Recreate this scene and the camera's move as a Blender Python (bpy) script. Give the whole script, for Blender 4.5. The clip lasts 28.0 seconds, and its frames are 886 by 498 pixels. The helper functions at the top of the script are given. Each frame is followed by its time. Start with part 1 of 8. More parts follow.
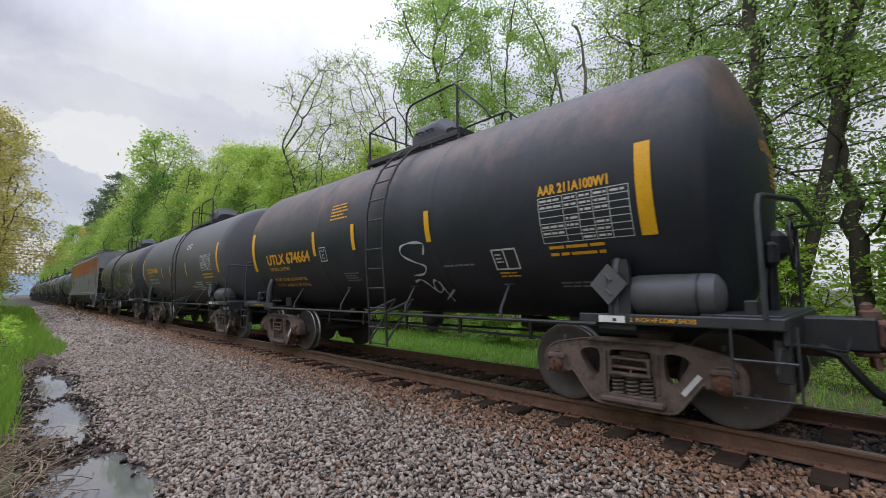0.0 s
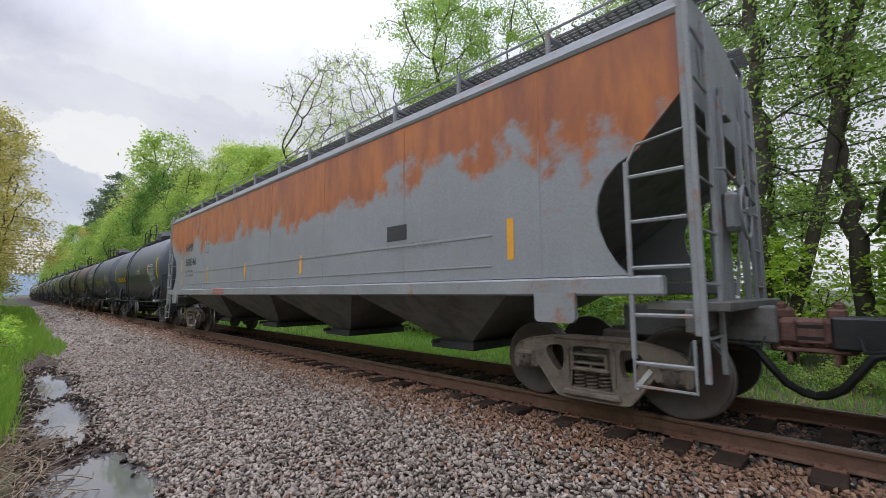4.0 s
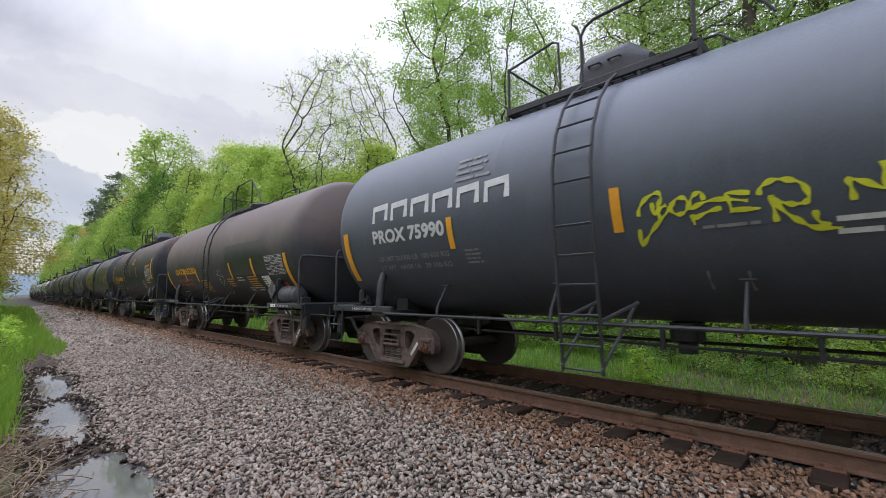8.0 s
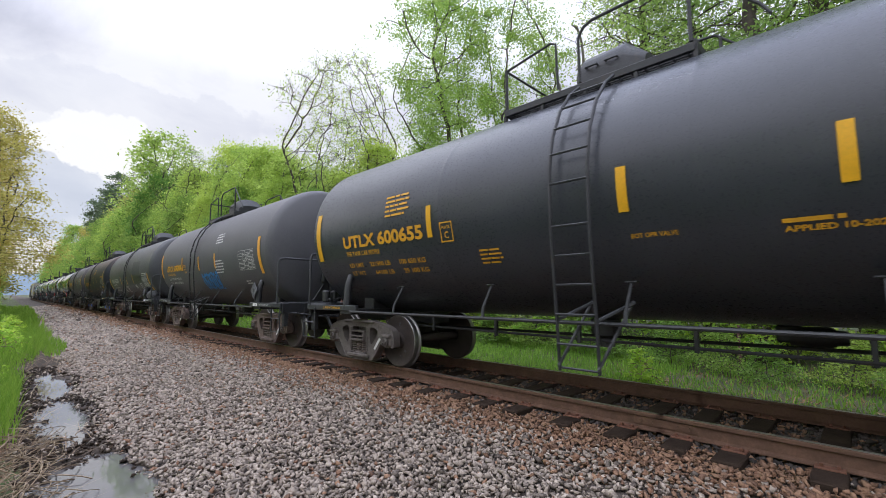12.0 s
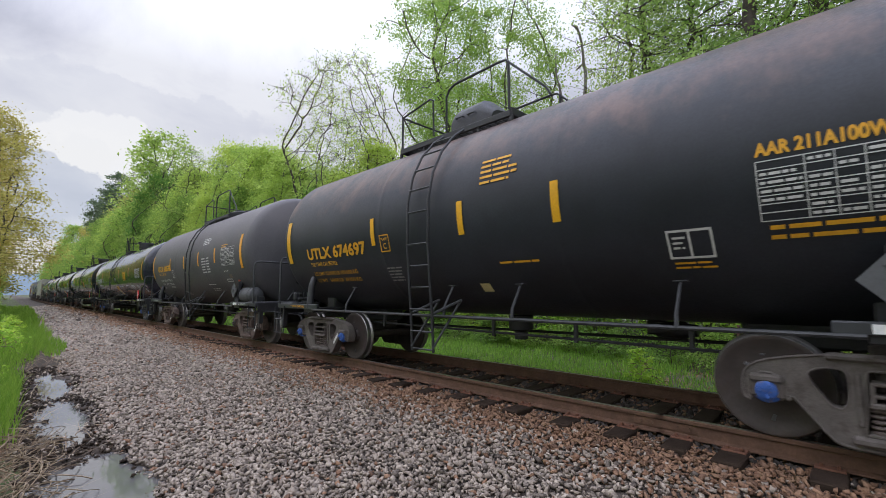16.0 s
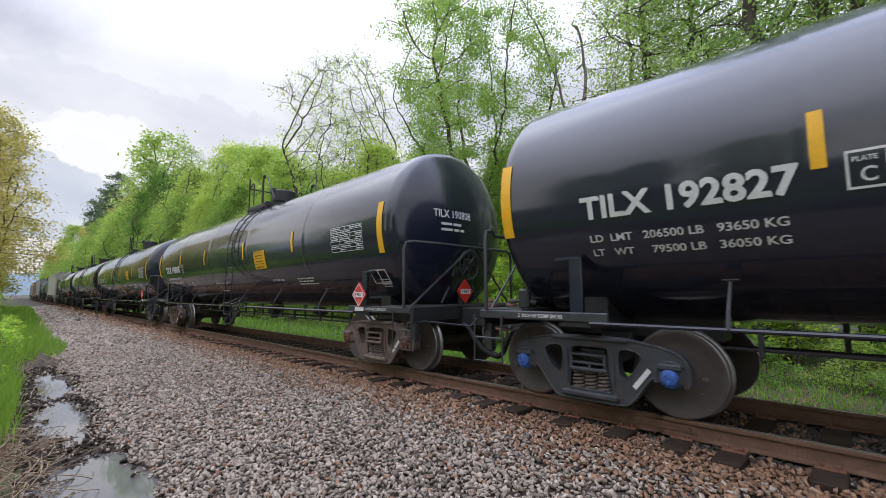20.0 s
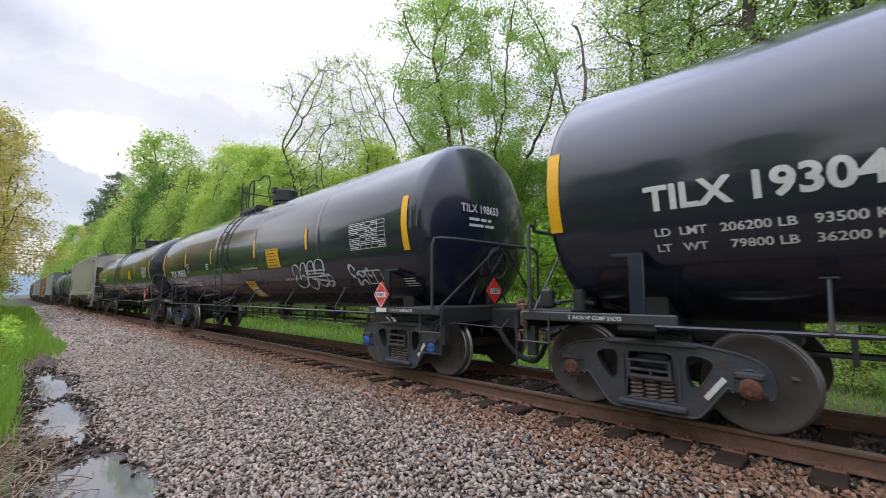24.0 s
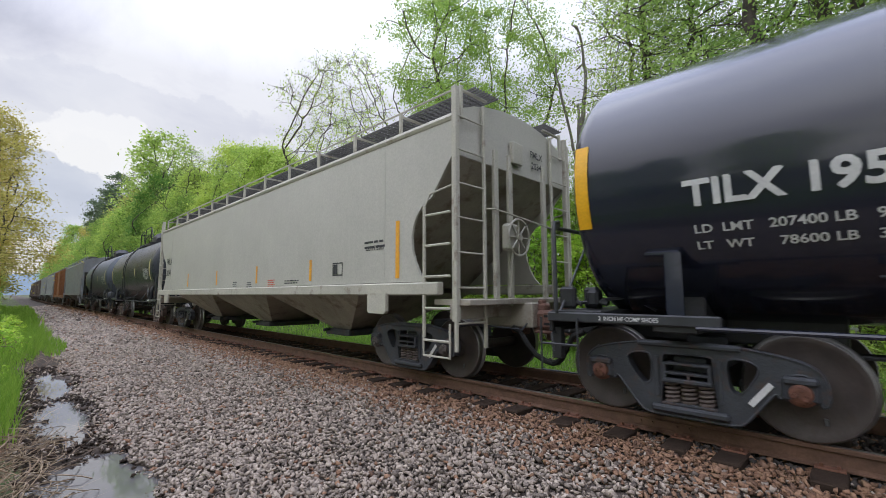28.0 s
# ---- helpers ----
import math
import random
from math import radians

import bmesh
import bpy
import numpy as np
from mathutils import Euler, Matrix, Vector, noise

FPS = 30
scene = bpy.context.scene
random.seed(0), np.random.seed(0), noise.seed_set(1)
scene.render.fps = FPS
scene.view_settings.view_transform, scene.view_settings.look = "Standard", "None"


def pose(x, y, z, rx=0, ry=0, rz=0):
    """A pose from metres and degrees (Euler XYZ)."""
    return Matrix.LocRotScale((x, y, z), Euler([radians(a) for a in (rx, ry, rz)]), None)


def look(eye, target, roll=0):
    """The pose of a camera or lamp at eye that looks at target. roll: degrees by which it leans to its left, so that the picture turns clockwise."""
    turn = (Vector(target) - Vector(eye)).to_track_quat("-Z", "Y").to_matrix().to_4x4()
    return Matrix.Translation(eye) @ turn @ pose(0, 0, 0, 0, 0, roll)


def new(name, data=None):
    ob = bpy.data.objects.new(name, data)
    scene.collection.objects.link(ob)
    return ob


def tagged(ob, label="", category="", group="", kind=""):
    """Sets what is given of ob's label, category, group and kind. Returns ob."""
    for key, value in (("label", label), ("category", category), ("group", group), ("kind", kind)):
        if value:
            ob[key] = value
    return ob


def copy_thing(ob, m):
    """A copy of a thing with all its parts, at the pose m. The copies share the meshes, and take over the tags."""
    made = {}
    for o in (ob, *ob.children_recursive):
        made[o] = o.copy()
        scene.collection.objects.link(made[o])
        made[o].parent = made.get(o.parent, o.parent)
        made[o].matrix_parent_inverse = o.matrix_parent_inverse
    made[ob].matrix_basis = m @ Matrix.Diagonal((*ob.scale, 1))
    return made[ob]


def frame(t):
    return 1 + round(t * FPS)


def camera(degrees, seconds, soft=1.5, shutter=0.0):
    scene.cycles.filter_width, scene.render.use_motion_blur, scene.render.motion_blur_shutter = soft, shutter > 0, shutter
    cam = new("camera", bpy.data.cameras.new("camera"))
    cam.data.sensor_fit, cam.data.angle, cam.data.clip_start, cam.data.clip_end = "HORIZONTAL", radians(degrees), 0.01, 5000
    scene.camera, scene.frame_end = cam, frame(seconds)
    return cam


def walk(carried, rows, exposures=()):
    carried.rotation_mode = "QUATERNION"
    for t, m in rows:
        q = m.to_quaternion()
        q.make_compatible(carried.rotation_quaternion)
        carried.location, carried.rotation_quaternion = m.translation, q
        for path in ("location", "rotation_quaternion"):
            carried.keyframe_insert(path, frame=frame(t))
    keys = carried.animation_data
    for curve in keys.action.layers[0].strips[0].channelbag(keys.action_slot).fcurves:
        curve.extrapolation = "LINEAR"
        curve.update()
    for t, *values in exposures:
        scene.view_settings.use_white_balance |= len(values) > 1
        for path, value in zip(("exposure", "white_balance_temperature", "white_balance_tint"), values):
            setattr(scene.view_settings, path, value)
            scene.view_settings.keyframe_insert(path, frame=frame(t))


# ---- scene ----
import collections

cam = camera(92.26, 28.0, soft=0.45, shutter=0.06)
EYE = Vector((0.0, -5.739, 1.291))
AIM = Vector((-math.cos(radians(45.409)) * math.cos(radians(5.967)), math.sin(radians(45.409)) * math.cos(radians(5.967)), math.sin(radians(5.967))))
STAND = look(EYE, EYE + AIM, -0.169)
walk(cam, [(0.0, STAND), (28.0, STAND)], [(0.0, -0.08), (1.0, 0.2), (2.0, 0.05), (3.0, 0.06), (6.0, -0.1), (7.0, 0.03), (8.0, 0.03), (9.0, 0.0), (10.0, 0.08), (11.0, 0.18), (12.0, 0.22), (15.0, 0.02), (16.0, 0.02), (17.0, 0.28), (18.0, 0.06), (20.0, 0.2), (21.0, 0.15), (24.0, 0.28), (25.0, 0.0), (26.0, 0.25), (27.0, 0.05), (28.0, 0.08)])

# ---- world and sun ----
SUN_EL, SUN_ROT = radians(47), radians(200)
world = bpy.data.worlds.new("overcast_sky")
scene.world = world
world.use_nodes = True


def build_world():
    nt = world.node_tree
    nt.nodes.clear()
    N, L = nt.nodes.new, nt.links.new
    out, bg = N("ShaderNodeOutputWorld"), N("ShaderNodeBackground")
    sky = N("ShaderNodeTexSky")
    sky.sky_type, sky.sun_disc, sky.sun_elevation, sky.sun_rotation = "NISHITA", False, SUN_EL, SUN_ROT
    tc, sep = N("ShaderNodeTexCoord"), N("ShaderNodeSeparateXYZ")
    L(tc.outputs["Generated"], sep.inputs[0])

    def math_node(op, a, b=None):
        m = N("ShaderNodeMath")
        m.operation = op
        for i, v in enumerate((a, b)):
            if v is None:
                continue
            if isinstance(v, (int, float)):
                m.inputs[i].default_value = v
            else:
                L(v, m.inputs[i])
        return m.outputs[0]

    h = math_node("ADD", math_node("MAXIMUM", sep.outputs[2], 0.0), 0.16)
    comb = N("ShaderNodeCombineXYZ")
    L(math_node("DIVIDE", sep.outputs[0], h), comb.inputs[0])
    L(math_node("DIVIDE", sep.outputs[1], h), comb.inputs[1])
    # broad sheets of cloud
    n1 = N("ShaderNodeTexNoise")
    n1.inputs["Scale"].default_value, n1.inputs["Detail"].default_value, n1.inputs["Roughness"].default_value = 1.15, 9.0, 0.58
    n1.inputs["Distortion"].default_value = 0.4
    L(comb.outputs[0], n1.inputs["Vector"])
    r1 = N("ShaderNodeValToRGB")
    e = r1.color_ramp.elements
    e[0].position, e[0].color = 0.36, (0.60, 0.61, 0.69, 1)
    e[1].position, e[1].color = 0.60, (0.97, 0.965, 0.985, 1)
    e.new(0.47).color = (0.78, 0.78, 0.85, 1)
    L(n1.outputs["Fac"], r1.inputs["Fac"])
    # heaped cloud low over the line
    n2 = N("ShaderNodeTexNoise")
    n2.inputs["Scale"].default_value, n2.inputs["Detail"].default_value, n2.inputs["Roughness"].default_value = 5.0, 6.0, 0.55
    L(tc.outputs["Generated"], n2.inputs["Vector"])
    low = math_node("SUBTRACT", 0.42, sep.outputs[2])
    heap = N("ShaderNodeValToRGB")
    heap.color_ramp.elements[0].position, heap.color_ramp.elements[1].position = 0.48, 0.56
    L(n2.outputs["Fac"], heap.inputs["Fac"])
    shade = N("ShaderNodeMixRGB")
    shade.blend_type = "MIX"
    L(math_node("MINIMUM", math_node("MULTIPLY", math_node("MAXIMUM", low, 0.0), 2.0), 0.75), shade.inputs[0])
    L(r1.outputs[0], shade.inputs[1])
    tone = N("ShaderNodeMixRGB")
    tone.inputs[1].default_value, tone.inputs[2].default_value = (0.60, 0.64, 0.74, 1), (0.95, 0.95, 0.97, 1)
    L(heap.outputs[0], tone.inputs[0])
    L(tone.outputs[0], shade.inputs[2])
    # one heaped white cloud stands low down the line, blue-grey distance under it
    turn, up = math_node("ARCTAN2", sep.outputs[1], math_node("MULTIPLY", sep.outputs[0], -1.0)), sep.outputs[2]
    n3 = N("ShaderNodeTexNoise")
    n3.inputs["Scale"].default_value, n3.inputs["Detail"].default_value, n3.inputs["Roughness"].default_value = 14.0, 7.0, 0.55
    L(tc.outputs["Generated"], n3.inputs["Vector"])

    def puff(a0, z0, wa, wz, ragged):
        da = math_node("POWER", math_node("DIVIDE", math_node("SUBTRACT", turn, a0), wa), 2.0)
        dz = math_node("POWER", math_node("DIVIDE", math_node("SUBTRACT", up, z0), wz), 2.0)
        lump = math_node("MULTIPLY", math_node("SUBTRACT", n3.outputs["Fac"], 0.5), ragged)
        m = N("ShaderNodeMapRange")
        m.inputs[1].default_value, m.inputs[2].default_value = 0.0, 0.16
        L(math_node("ADD", math_node("SUBTRACT", 1.0, math_node("ADD", da, dz)), lump), m.inputs[0])
        return m.outputs[0]

    tint = shade.outputs[0]
    for mask, amount, colour in ((puff(0.12, 0.34, 0.30, 0.05, 3.2), 0.35, (0.72, 0.735, 0.82, 1)), (puff(0.10, 0.16, 0.24, 0.12, 2.4), 0.6, (0.60, 0.65, 0.77, 1)), (puff(0.10, 0.265, 0.12, 0.055, 3.0), 0.9, (1.0, 0.995, 1.0, 1)), (puff(0.20, 0.235, 0.09, 0.04, 3.0), 0.85, (0.98, 0.98, 1.0, 1)), (puff(0.02, 0.06, 0.12, 0.035, 1.0), 0.65, (0.98, 0.89, 0.83, 1))):
        over = N("ShaderNodeMixRGB")
        L(math_node("MULTIPLY", mask, amount), over.inputs[0])
        L(tint, over.inputs[1])
        over.inputs[2].default_value = colour
        tint = over.outputs[0]
    # a trace of the clear sky above shows through the cloud
    mix = N("ShaderNodeMixRGB")
    mix.inputs[0].default_value = 0.06
    L(tint, mix.inputs[1])
    dim = N("ShaderNodeVectorMath")
    dim.operation = "SCALE"
    dim.inputs["Scale"].default_value = 0.12
    L(sky.outputs[0], dim.inputs[0])
    L(dim.outputs[0], mix.inputs[2])
    # the high cloud is thinner and bluer
    high = N("ShaderNodeMapRange")
    high.inputs[1].default_value, high.inputs[2].default_value, high.inputs[3].default_value, high.inputs[4].default_value = 0.25, 0.9, 0.0, 1.0
    L(sep.outputs[2], high.inputs[0])
    cool = N("ShaderNodeMixRGB")
    cool.blend_type = "MULTIPLY"
    cool.inputs[2].default_value = (0.82, 0.885, 1.08, 1)
    L(high.outputs[0], cool.inputs[0])
    L(mix.outputs[0], cool.inputs[1])
    L(cool.outputs[0], bg.inputs["Color"])
    # an overcast sky brightens towards the zenith
    lift = N("ShaderNodeMapRange")
    lift.inputs[1].default_value, lift.inputs[2].default_value, lift.inputs[3].default_value, lift.inputs[4].default_value = 0.42, 1.0, 0.92, 3.1
    L(sep.outputs[2], lift.inputs[0])
    L(lift.outputs[0], bg.inputs["Strength"])
    L(bg.outputs[0], out.inputs["Surface"])


build_world()
sun = new("sun", bpy.data.lights.new("sun", "SUN"))
sun.data.energy, sun.data.angle, sun.data.color = 1.0, radians(110), (1.0, 0.975, 0.93)
sun.matrix_world = look((0, 0, 60), Vector((0, 0, 60)) - Vector((math.sin(SUN_ROT) * math.cos(SUN_EL), math.cos(SUN_ROT) * math.cos(SUN_EL), math.sin(SUN_EL))))

# ---- materials ----
MATS = {}


def surf(name, base, rough=0.6, metal=0.0, spread=0.25, scale=3.0, fine=40.0, bump=0.2, grime=None, streak=0.0, upper_tone=None,
         spec=0.5, island=None, objrand=0.0, coat=0.0):
    """A worn surface: base colour with broad and fine variation, optional grime patches (colour, amount), run-down
    streaks, a second tone over the upper part, as on dusty tops (colour, height where it starts, blend, amount)."""
    m = bpy.data.materials.new(name)
    m.use_nodes = True
    nt = m.node_tree
    N, L = nt.nodes.new, nt.links.new
    b = nt.nodes["Principled BSDF"]
    tc, info = N("ShaderNodeTexCoord"), N("ShaderNodeObjectInfo")
    add = N("ShaderNodeVectorMath")
    add.operation = "MULTIPLY_ADD"
    L(info.outputs["Random"], add.inputs[0])
    add.inputs[1].default_value = (37.0, 53.0, 0.0)
    L(tc.outputs["Object"], add.inputs[2])
    co = add.outputs[0]

    def noise_tex(sc, detail=5.0, vec=None, rough_=0.6):
        n = N("ShaderNodeTexNoise")
        n.inputs["Scale"].default_value, n.inputs["Detail"].default_value, n.inputs["Roughness"].default_value = sc, detail, rough_
        L(vec or co, n.inputs["Vector"])
        return n.outputs["Fac"]

    def ramp(fac, lo, hi, a=0.0, c=1.0):
        r = N("ShaderNodeMapRange")
        r.inputs[1].default_value, r.inputs[2].default_value, r.inputs[3].default_value, r.inputs[4].default_value = lo, hi, a, c
        L(fac, r.inputs[0])
        return r.outputs[0]

    def mixc(fac, c1, c2):
        n = N("ShaderNodeMixRGB")
        for i, v in enumerate((fac, c1, c2)):
            if isinstance(v, (int, float)):
                n.inputs[i].default_value = v
            elif isinstance(v, tuple):
                n.inputs[i].default_value = (*v[:3], 1)
            else:
                L(v, n.inputs[i])
        return n.outputs[0]

    def mul(a, k):
        n = N("ShaderNodeMath")
        n.operation = "MULTIPLY"
        L(a, n.inputs[0])
        if isinstance(k, (int, float)):
            n.inputs[1].default_value = k
        else:
            L(k, n.inputs[1])
        return n.outputs[0]

    broad, small = noise_tex(scale), noise_tex(fine, 4.0)
    lo, hi = tuple(c * (1 - spread) for c in base), tuple(min(1, c * (1 + spread)) for c in base)
    col = mixc(ramp(broad, 0.3, 0.7), lo, hi)
    col = mixc(mul(ramp(small, 0.35, 0.65), 0.35), col, tuple(c * 0.62 for c in base))
    if island:
        geo = N("ShaderNodeNewGeometry")
        r = N("ShaderNodeValToRGB")
        r.color_ramp.interpolation = "LINEAR"
        for i, c in enumerate(island):
            el = r.color_ramp.elements[i] if i < 2 else r.color_ramp.elements.new(0.5)
            el.position, el.color = i / (len(island) - 1), (*c, 1)
        L(geo.outputs["Random Per Island"], r.inputs["Fac"])
        col = mixc(0.75, col, r.outputs[0])
    if objrand:
        col = mixc(mul(info.outputs["Random"], objrand), col, tuple(c * 0.4 for c in base))
    rgh = None
    if grime:
        g = ramp(noise_tex(scale * 1.7, 8.0, None, 0.68), 0.62 - 0.25 * grime[1], 0.74 - 0.2 * grime[1])
        col = mixc(mul(g, 0.85), col, grime[0])
        rgh = g
    if streak:
        mp = N("ShaderNodeMapping")
        mp.inputs["Scale"].default_value = (9.0, 9.0, 0.5)
        L(co, mp.inputs["Vector"])
        s = ramp(noise_tex(1.0, 5.0, mp.outputs[0]), 0.52, 0.75)
        col = mixc(mul(s, streak), col, tuple(min(1, c * 1.9 + 0.03) for c in base))
    if upper_tone:
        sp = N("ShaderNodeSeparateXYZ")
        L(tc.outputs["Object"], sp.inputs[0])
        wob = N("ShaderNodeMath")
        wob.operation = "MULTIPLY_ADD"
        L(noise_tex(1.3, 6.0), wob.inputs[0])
        wob.inputs[1].default_value = upper_tone[2] * 1.6
        half = upper_tone[4] if len(upper_tone) > 4 else upper_tone[2]
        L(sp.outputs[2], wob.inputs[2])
        dz = ramp(wob.outputs[0], upper_tone[1] + upper_tone[2] * 0.9 - half * 0.5, upper_tone[1] + upper_tone[2] * 0.9 + half * 0.5)
        over = upper_tone[0]
        if len(upper_tone) > 5:
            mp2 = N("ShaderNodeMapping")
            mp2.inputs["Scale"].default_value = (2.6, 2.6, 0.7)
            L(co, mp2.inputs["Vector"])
            over = mixc(ramp(noise_tex(1.0, 7.0, mp2.outputs[0], 0.65), 0.38, 0.62), upper_tone[0], upper_tone[5])
        col = mixc(mul(dz, upper_tone[3]), col, over)
    L(col, b.inputs["Base Color"])
    b.inputs["Metallic"].default_value = metal
    b.inputs["Specular IOR Level"].default_value = spec
    rr = ramp(small, 0.3, 0.7, max(0.03, rough - 0.07), min(1, rough + 0.09))
    L(rr, b.inputs["Roughness"])
    if coat:
        b.inputs["Coat Weight"].default_value, b.inputs["Coat Roughness"].default_value = coat, 0.08
    if bump:
        bp = N("ShaderNodeBump")
        bp.inputs["Strength"].default_value, bp.inputs["Distance"].default_value = bump, 0.02
        L(small, bp.inputs["Height"])
        L(bp.outputs[0], b.inputs["Normal"])
    MATS[name] = m
    return m


def leafy(name, dark, light, trans=0.35):
    m = bpy.data.materials.new(name)
    m.use_nodes = True
    nt = m.node_tree
    N, L = nt.nodes.new, nt.links.new
    b = nt.nodes["Principled BSDF"]
    geo, info = N("ShaderNodeNewGeometry"), N("ShaderNodeObjectInfo")
    mix = N("ShaderNodeMixRGB")
    mix.inputs[1].default_value, mix.inputs[2].default_value = (*dark, 1), (*light, 1)
    L(geo.outputs["Random Per Island"], mix.inputs[0])
    hue = N("ShaderNodeHueSaturation")
    mr = N("ShaderNodeMapRange")
    mr.inputs[3].default_value, mr.inputs[4].default_value = 0.478, 0.515
    L(info.outputs["Random"], mr.inputs[0])
    L(mr.outputs[0], hue.inputs["Hue"])
    mv = N("ShaderNodeMapRange")
    mv.inputs[3].default_value, mv.inputs[4].default_value = 1.15, 0.8
    L(info.outputs["Random"], mv.inputs[0])
    L(mv.outputs[0], hue.inputs["Value"])
    L(mix.outputs[0], hue.inputs["Color"])
    L(hue.outputs[0], b.inputs["Base Color"])
    b.inputs["Roughness"].default_value, b.inputs["Specular IOR Level"].default_value = 0.55, 0.3
    tr, ms = N("ShaderNodeBsdfTranslucent"), N("ShaderNodeMixShader")
    L(hue.outputs[0], tr.inputs["Color"])
    ms.inputs[0].default_value = trans
    L(b.outputs[0], ms.inputs[1])
    L(tr.outputs[0], ms.inputs[2])
    L(ms.outputs[0], nt.nodes["Material Output"].inputs["Surface"])
    MATS[name] = m
    return m


BROWN = (0.075, 0.048, 0.040)
M_BLACK = surf("black_tank_paint", (0.023, 0.026, 0.034), 0.44, spread=0.3, scale=1.2, bump=0.05, spec=0.4, streak=0.05, upper_tone=((0.125, 0.074, 0.058), 3.0, 1.0, 0.95, 0.5, (0.034, 0.031, 0.033)))
M_BLACK2 = surf("clean_black_tank_paint", (0.036, 0.040, 0.050), 0.30, spread=0.2, scale=1.0, bump=0.04, streak=0.05)
M_GREYBLACK = surf("charcoal_tank_paint", (0.088, 0.088, 0.097), 0.5, spread=0.15, scale=1.0, bump=0.05, streak=0.06, upper_tone=((0.092, 0.088, 0.094), 2.9, 0.9, 0.7))
M_BROWNBLACK = surf("browned_black_tank_paint", (0.044, 0.044, 0.049), 0.5, spread=0.25, scale=1.0, bump=0.05, streak=0.08, upper_tone=((0.155, 0.112, 0.100), 2.45, 0.9, 0.85))
M_TAUPE = surf("taupe_grey_tank_paint", (0.086, 0.083, 0.090), 0.52, spread=0.2, scale=1.1, bump=0.05, streak=0.05, upper_tone=((0.128, 0.114, 0.117), 2.95, 0.8, 0.75))
# blue-grey and green-black shells turn paler towards the top
M_BLUEGREY = surf("blue_grey_tank_paint", (0.074, 0.085, 0.107), 0.42, spread=0.15, scale=1.0, bump=0.05, streak=0.08, upper_tone=((0.125, 0.140, 0.170), 2.6, 0.9, 0.7))
M_GREENBLACK = surf("weathered_green_black_tank_paint", (0.058, 0.061, 0.067), 0.42, spread=0.3, scale=0.9, bump=0.05, streak=0.10, upper_tone=((0.075, 0.076, 0.082), 2.8, 0.9, 0.7))
M_GLOSS = surf("glossy_black_tank_paint", (0.013, 0.016, 0.031), 0.17, spread=0.15, scale=0.8, bump=0.004, coat=0.55)
M_PATCH = surf("repaint_patch_black", (0.026, 0.027, 0.030), 0.34, spread=0.2, bump=0.03)
M_PATCHD = surf("dull_dark_repaint", (0.030, 0.031, 0.034), 0.5, spread=0.15, bump=0.03)
M_PATCHG = surf("repaint_patch_grey", (0.055, 0.058, 0.064), 0.5, spread=0.2, bump=0.03)
M_FRAMEBLK = surf("black_underframe_steel", (0.022, 0.023, 0.026), 0.5, spread=0.35, scale=4, bump=0.15, grime=((0.032, 0.026, 0.023), 0.3))
M_RAILPIPE = surf("grey_black_pipe", (0.034, 0.036, 0.040), 0.42, spread=0.3, scale=5, bump=0.05)
M_TRUCKBR = surf("rusty_brown_truck_iron", (0.142, 0.100, 0.084), 0.7, spread=0.3, scale=4, bump=0.3, grime=((0.05, 0.038, 0.033), 0.5))
M_TRUCKGR = surf("grey_truck_iron", (0.040, 0.044, 0.052), 0.55, spread=0.3, scale=4, bump=0.25, grime=((0.075, 0.045, 0.035), 0.35))
M_TRUCKTAUPE = surf("dusty_taupe_truck_iron", (0.125, 0.108, 0.098), 0.75, spread=0.3, scale=4, bump=0.3, grime=((0.06, 0.046, 0.040), 0.4))
M_TRUCKTAN = surf("dusty_tan_truck_iron", (0.20, 0.165, 0.135), 0.8, spread=0.25, scale=4, bump=0.3, grime=((0.09, 0.07, 0.058), 0.4))
M_WHEEL = surf("dark_wheel_iron", (0.060, 0.047, 0.042), 0.6, spread=0.3, scale=5, bump=0.1, grime=((0.06, 0.042, 0.034), 0.35))
M_RIM = surf("polished_wheel_rim", (0.32, 0.31, 0.30), 0.38, metal=0.9, spread=0.15, scale=9, bump=0.05)
M_SPRING = surf("spring_steel", (0.11, 0.085, 0.075), 0.6, spread=0.3, scale=8, bump=0.15)
M_CAPBLUE = surf("blue_bearing_cap", (0.04, 0.12, 0.42), 0.5, spread=0.25, scale=14, bump=0.1, grime=((0.16, 0.13, 0.12), 0.35))
M_CAPRUST = surf("rusty_bearing_cap", (0.15, 0.060, 0.038), 0.75, spread=0.4, scale=12, bump=0.3, grime=((0.05, 0.035, 0.03), 0.4))
M_CAPGREY = surf("grey_bearing_cap", (0.10, 0.085, 0.078), 0.65, spread=0.3, scale=12, bump=0.2)
M_COUPLER = surf("rust_brown_coupler", (0.17, 0.090, 0.068), 0.8, spread=0.35, scale=7, bump=0.35)
M_HOSE = surf("black_rubber_hose", (0.012, 0.012, 0.012), 0.6, spread=0.2, bump=0.1)
M_YELLOW = surf("yellow_reflector_tape", (0.80, 0.42, 0.015), 0.35, spread=0.08, scale=6, bump=0.02)
M_ORANGE = surf("amber_reflector_tape", (0.82, 0.38, 0.03), 0.4, spread=0.1, scale=6, bump=0.02)
M_FADED = surf("faded_pale_reflector_tape", (0.62, 0.52, 0.26), 0.5, spread=0.12, scale=6, bump=0.02)
M_LETYEL = surf("yellow_lettering_paint", (0.74, 0.37, 0.02), 0.5, spread=0.12, scale=8, bump=0.0)
M_LETWHT = surf("white_lettering_paint", (0.62, 0.62, 0.61), 0.5, spread=0.12, scale=8, bump=0.0)
M_LETDIM = surf("worn_grey_lettering_paint", (0.24, 0.24, 0.24), 0.55, spread=0.25, scale=10, bump=0.0)
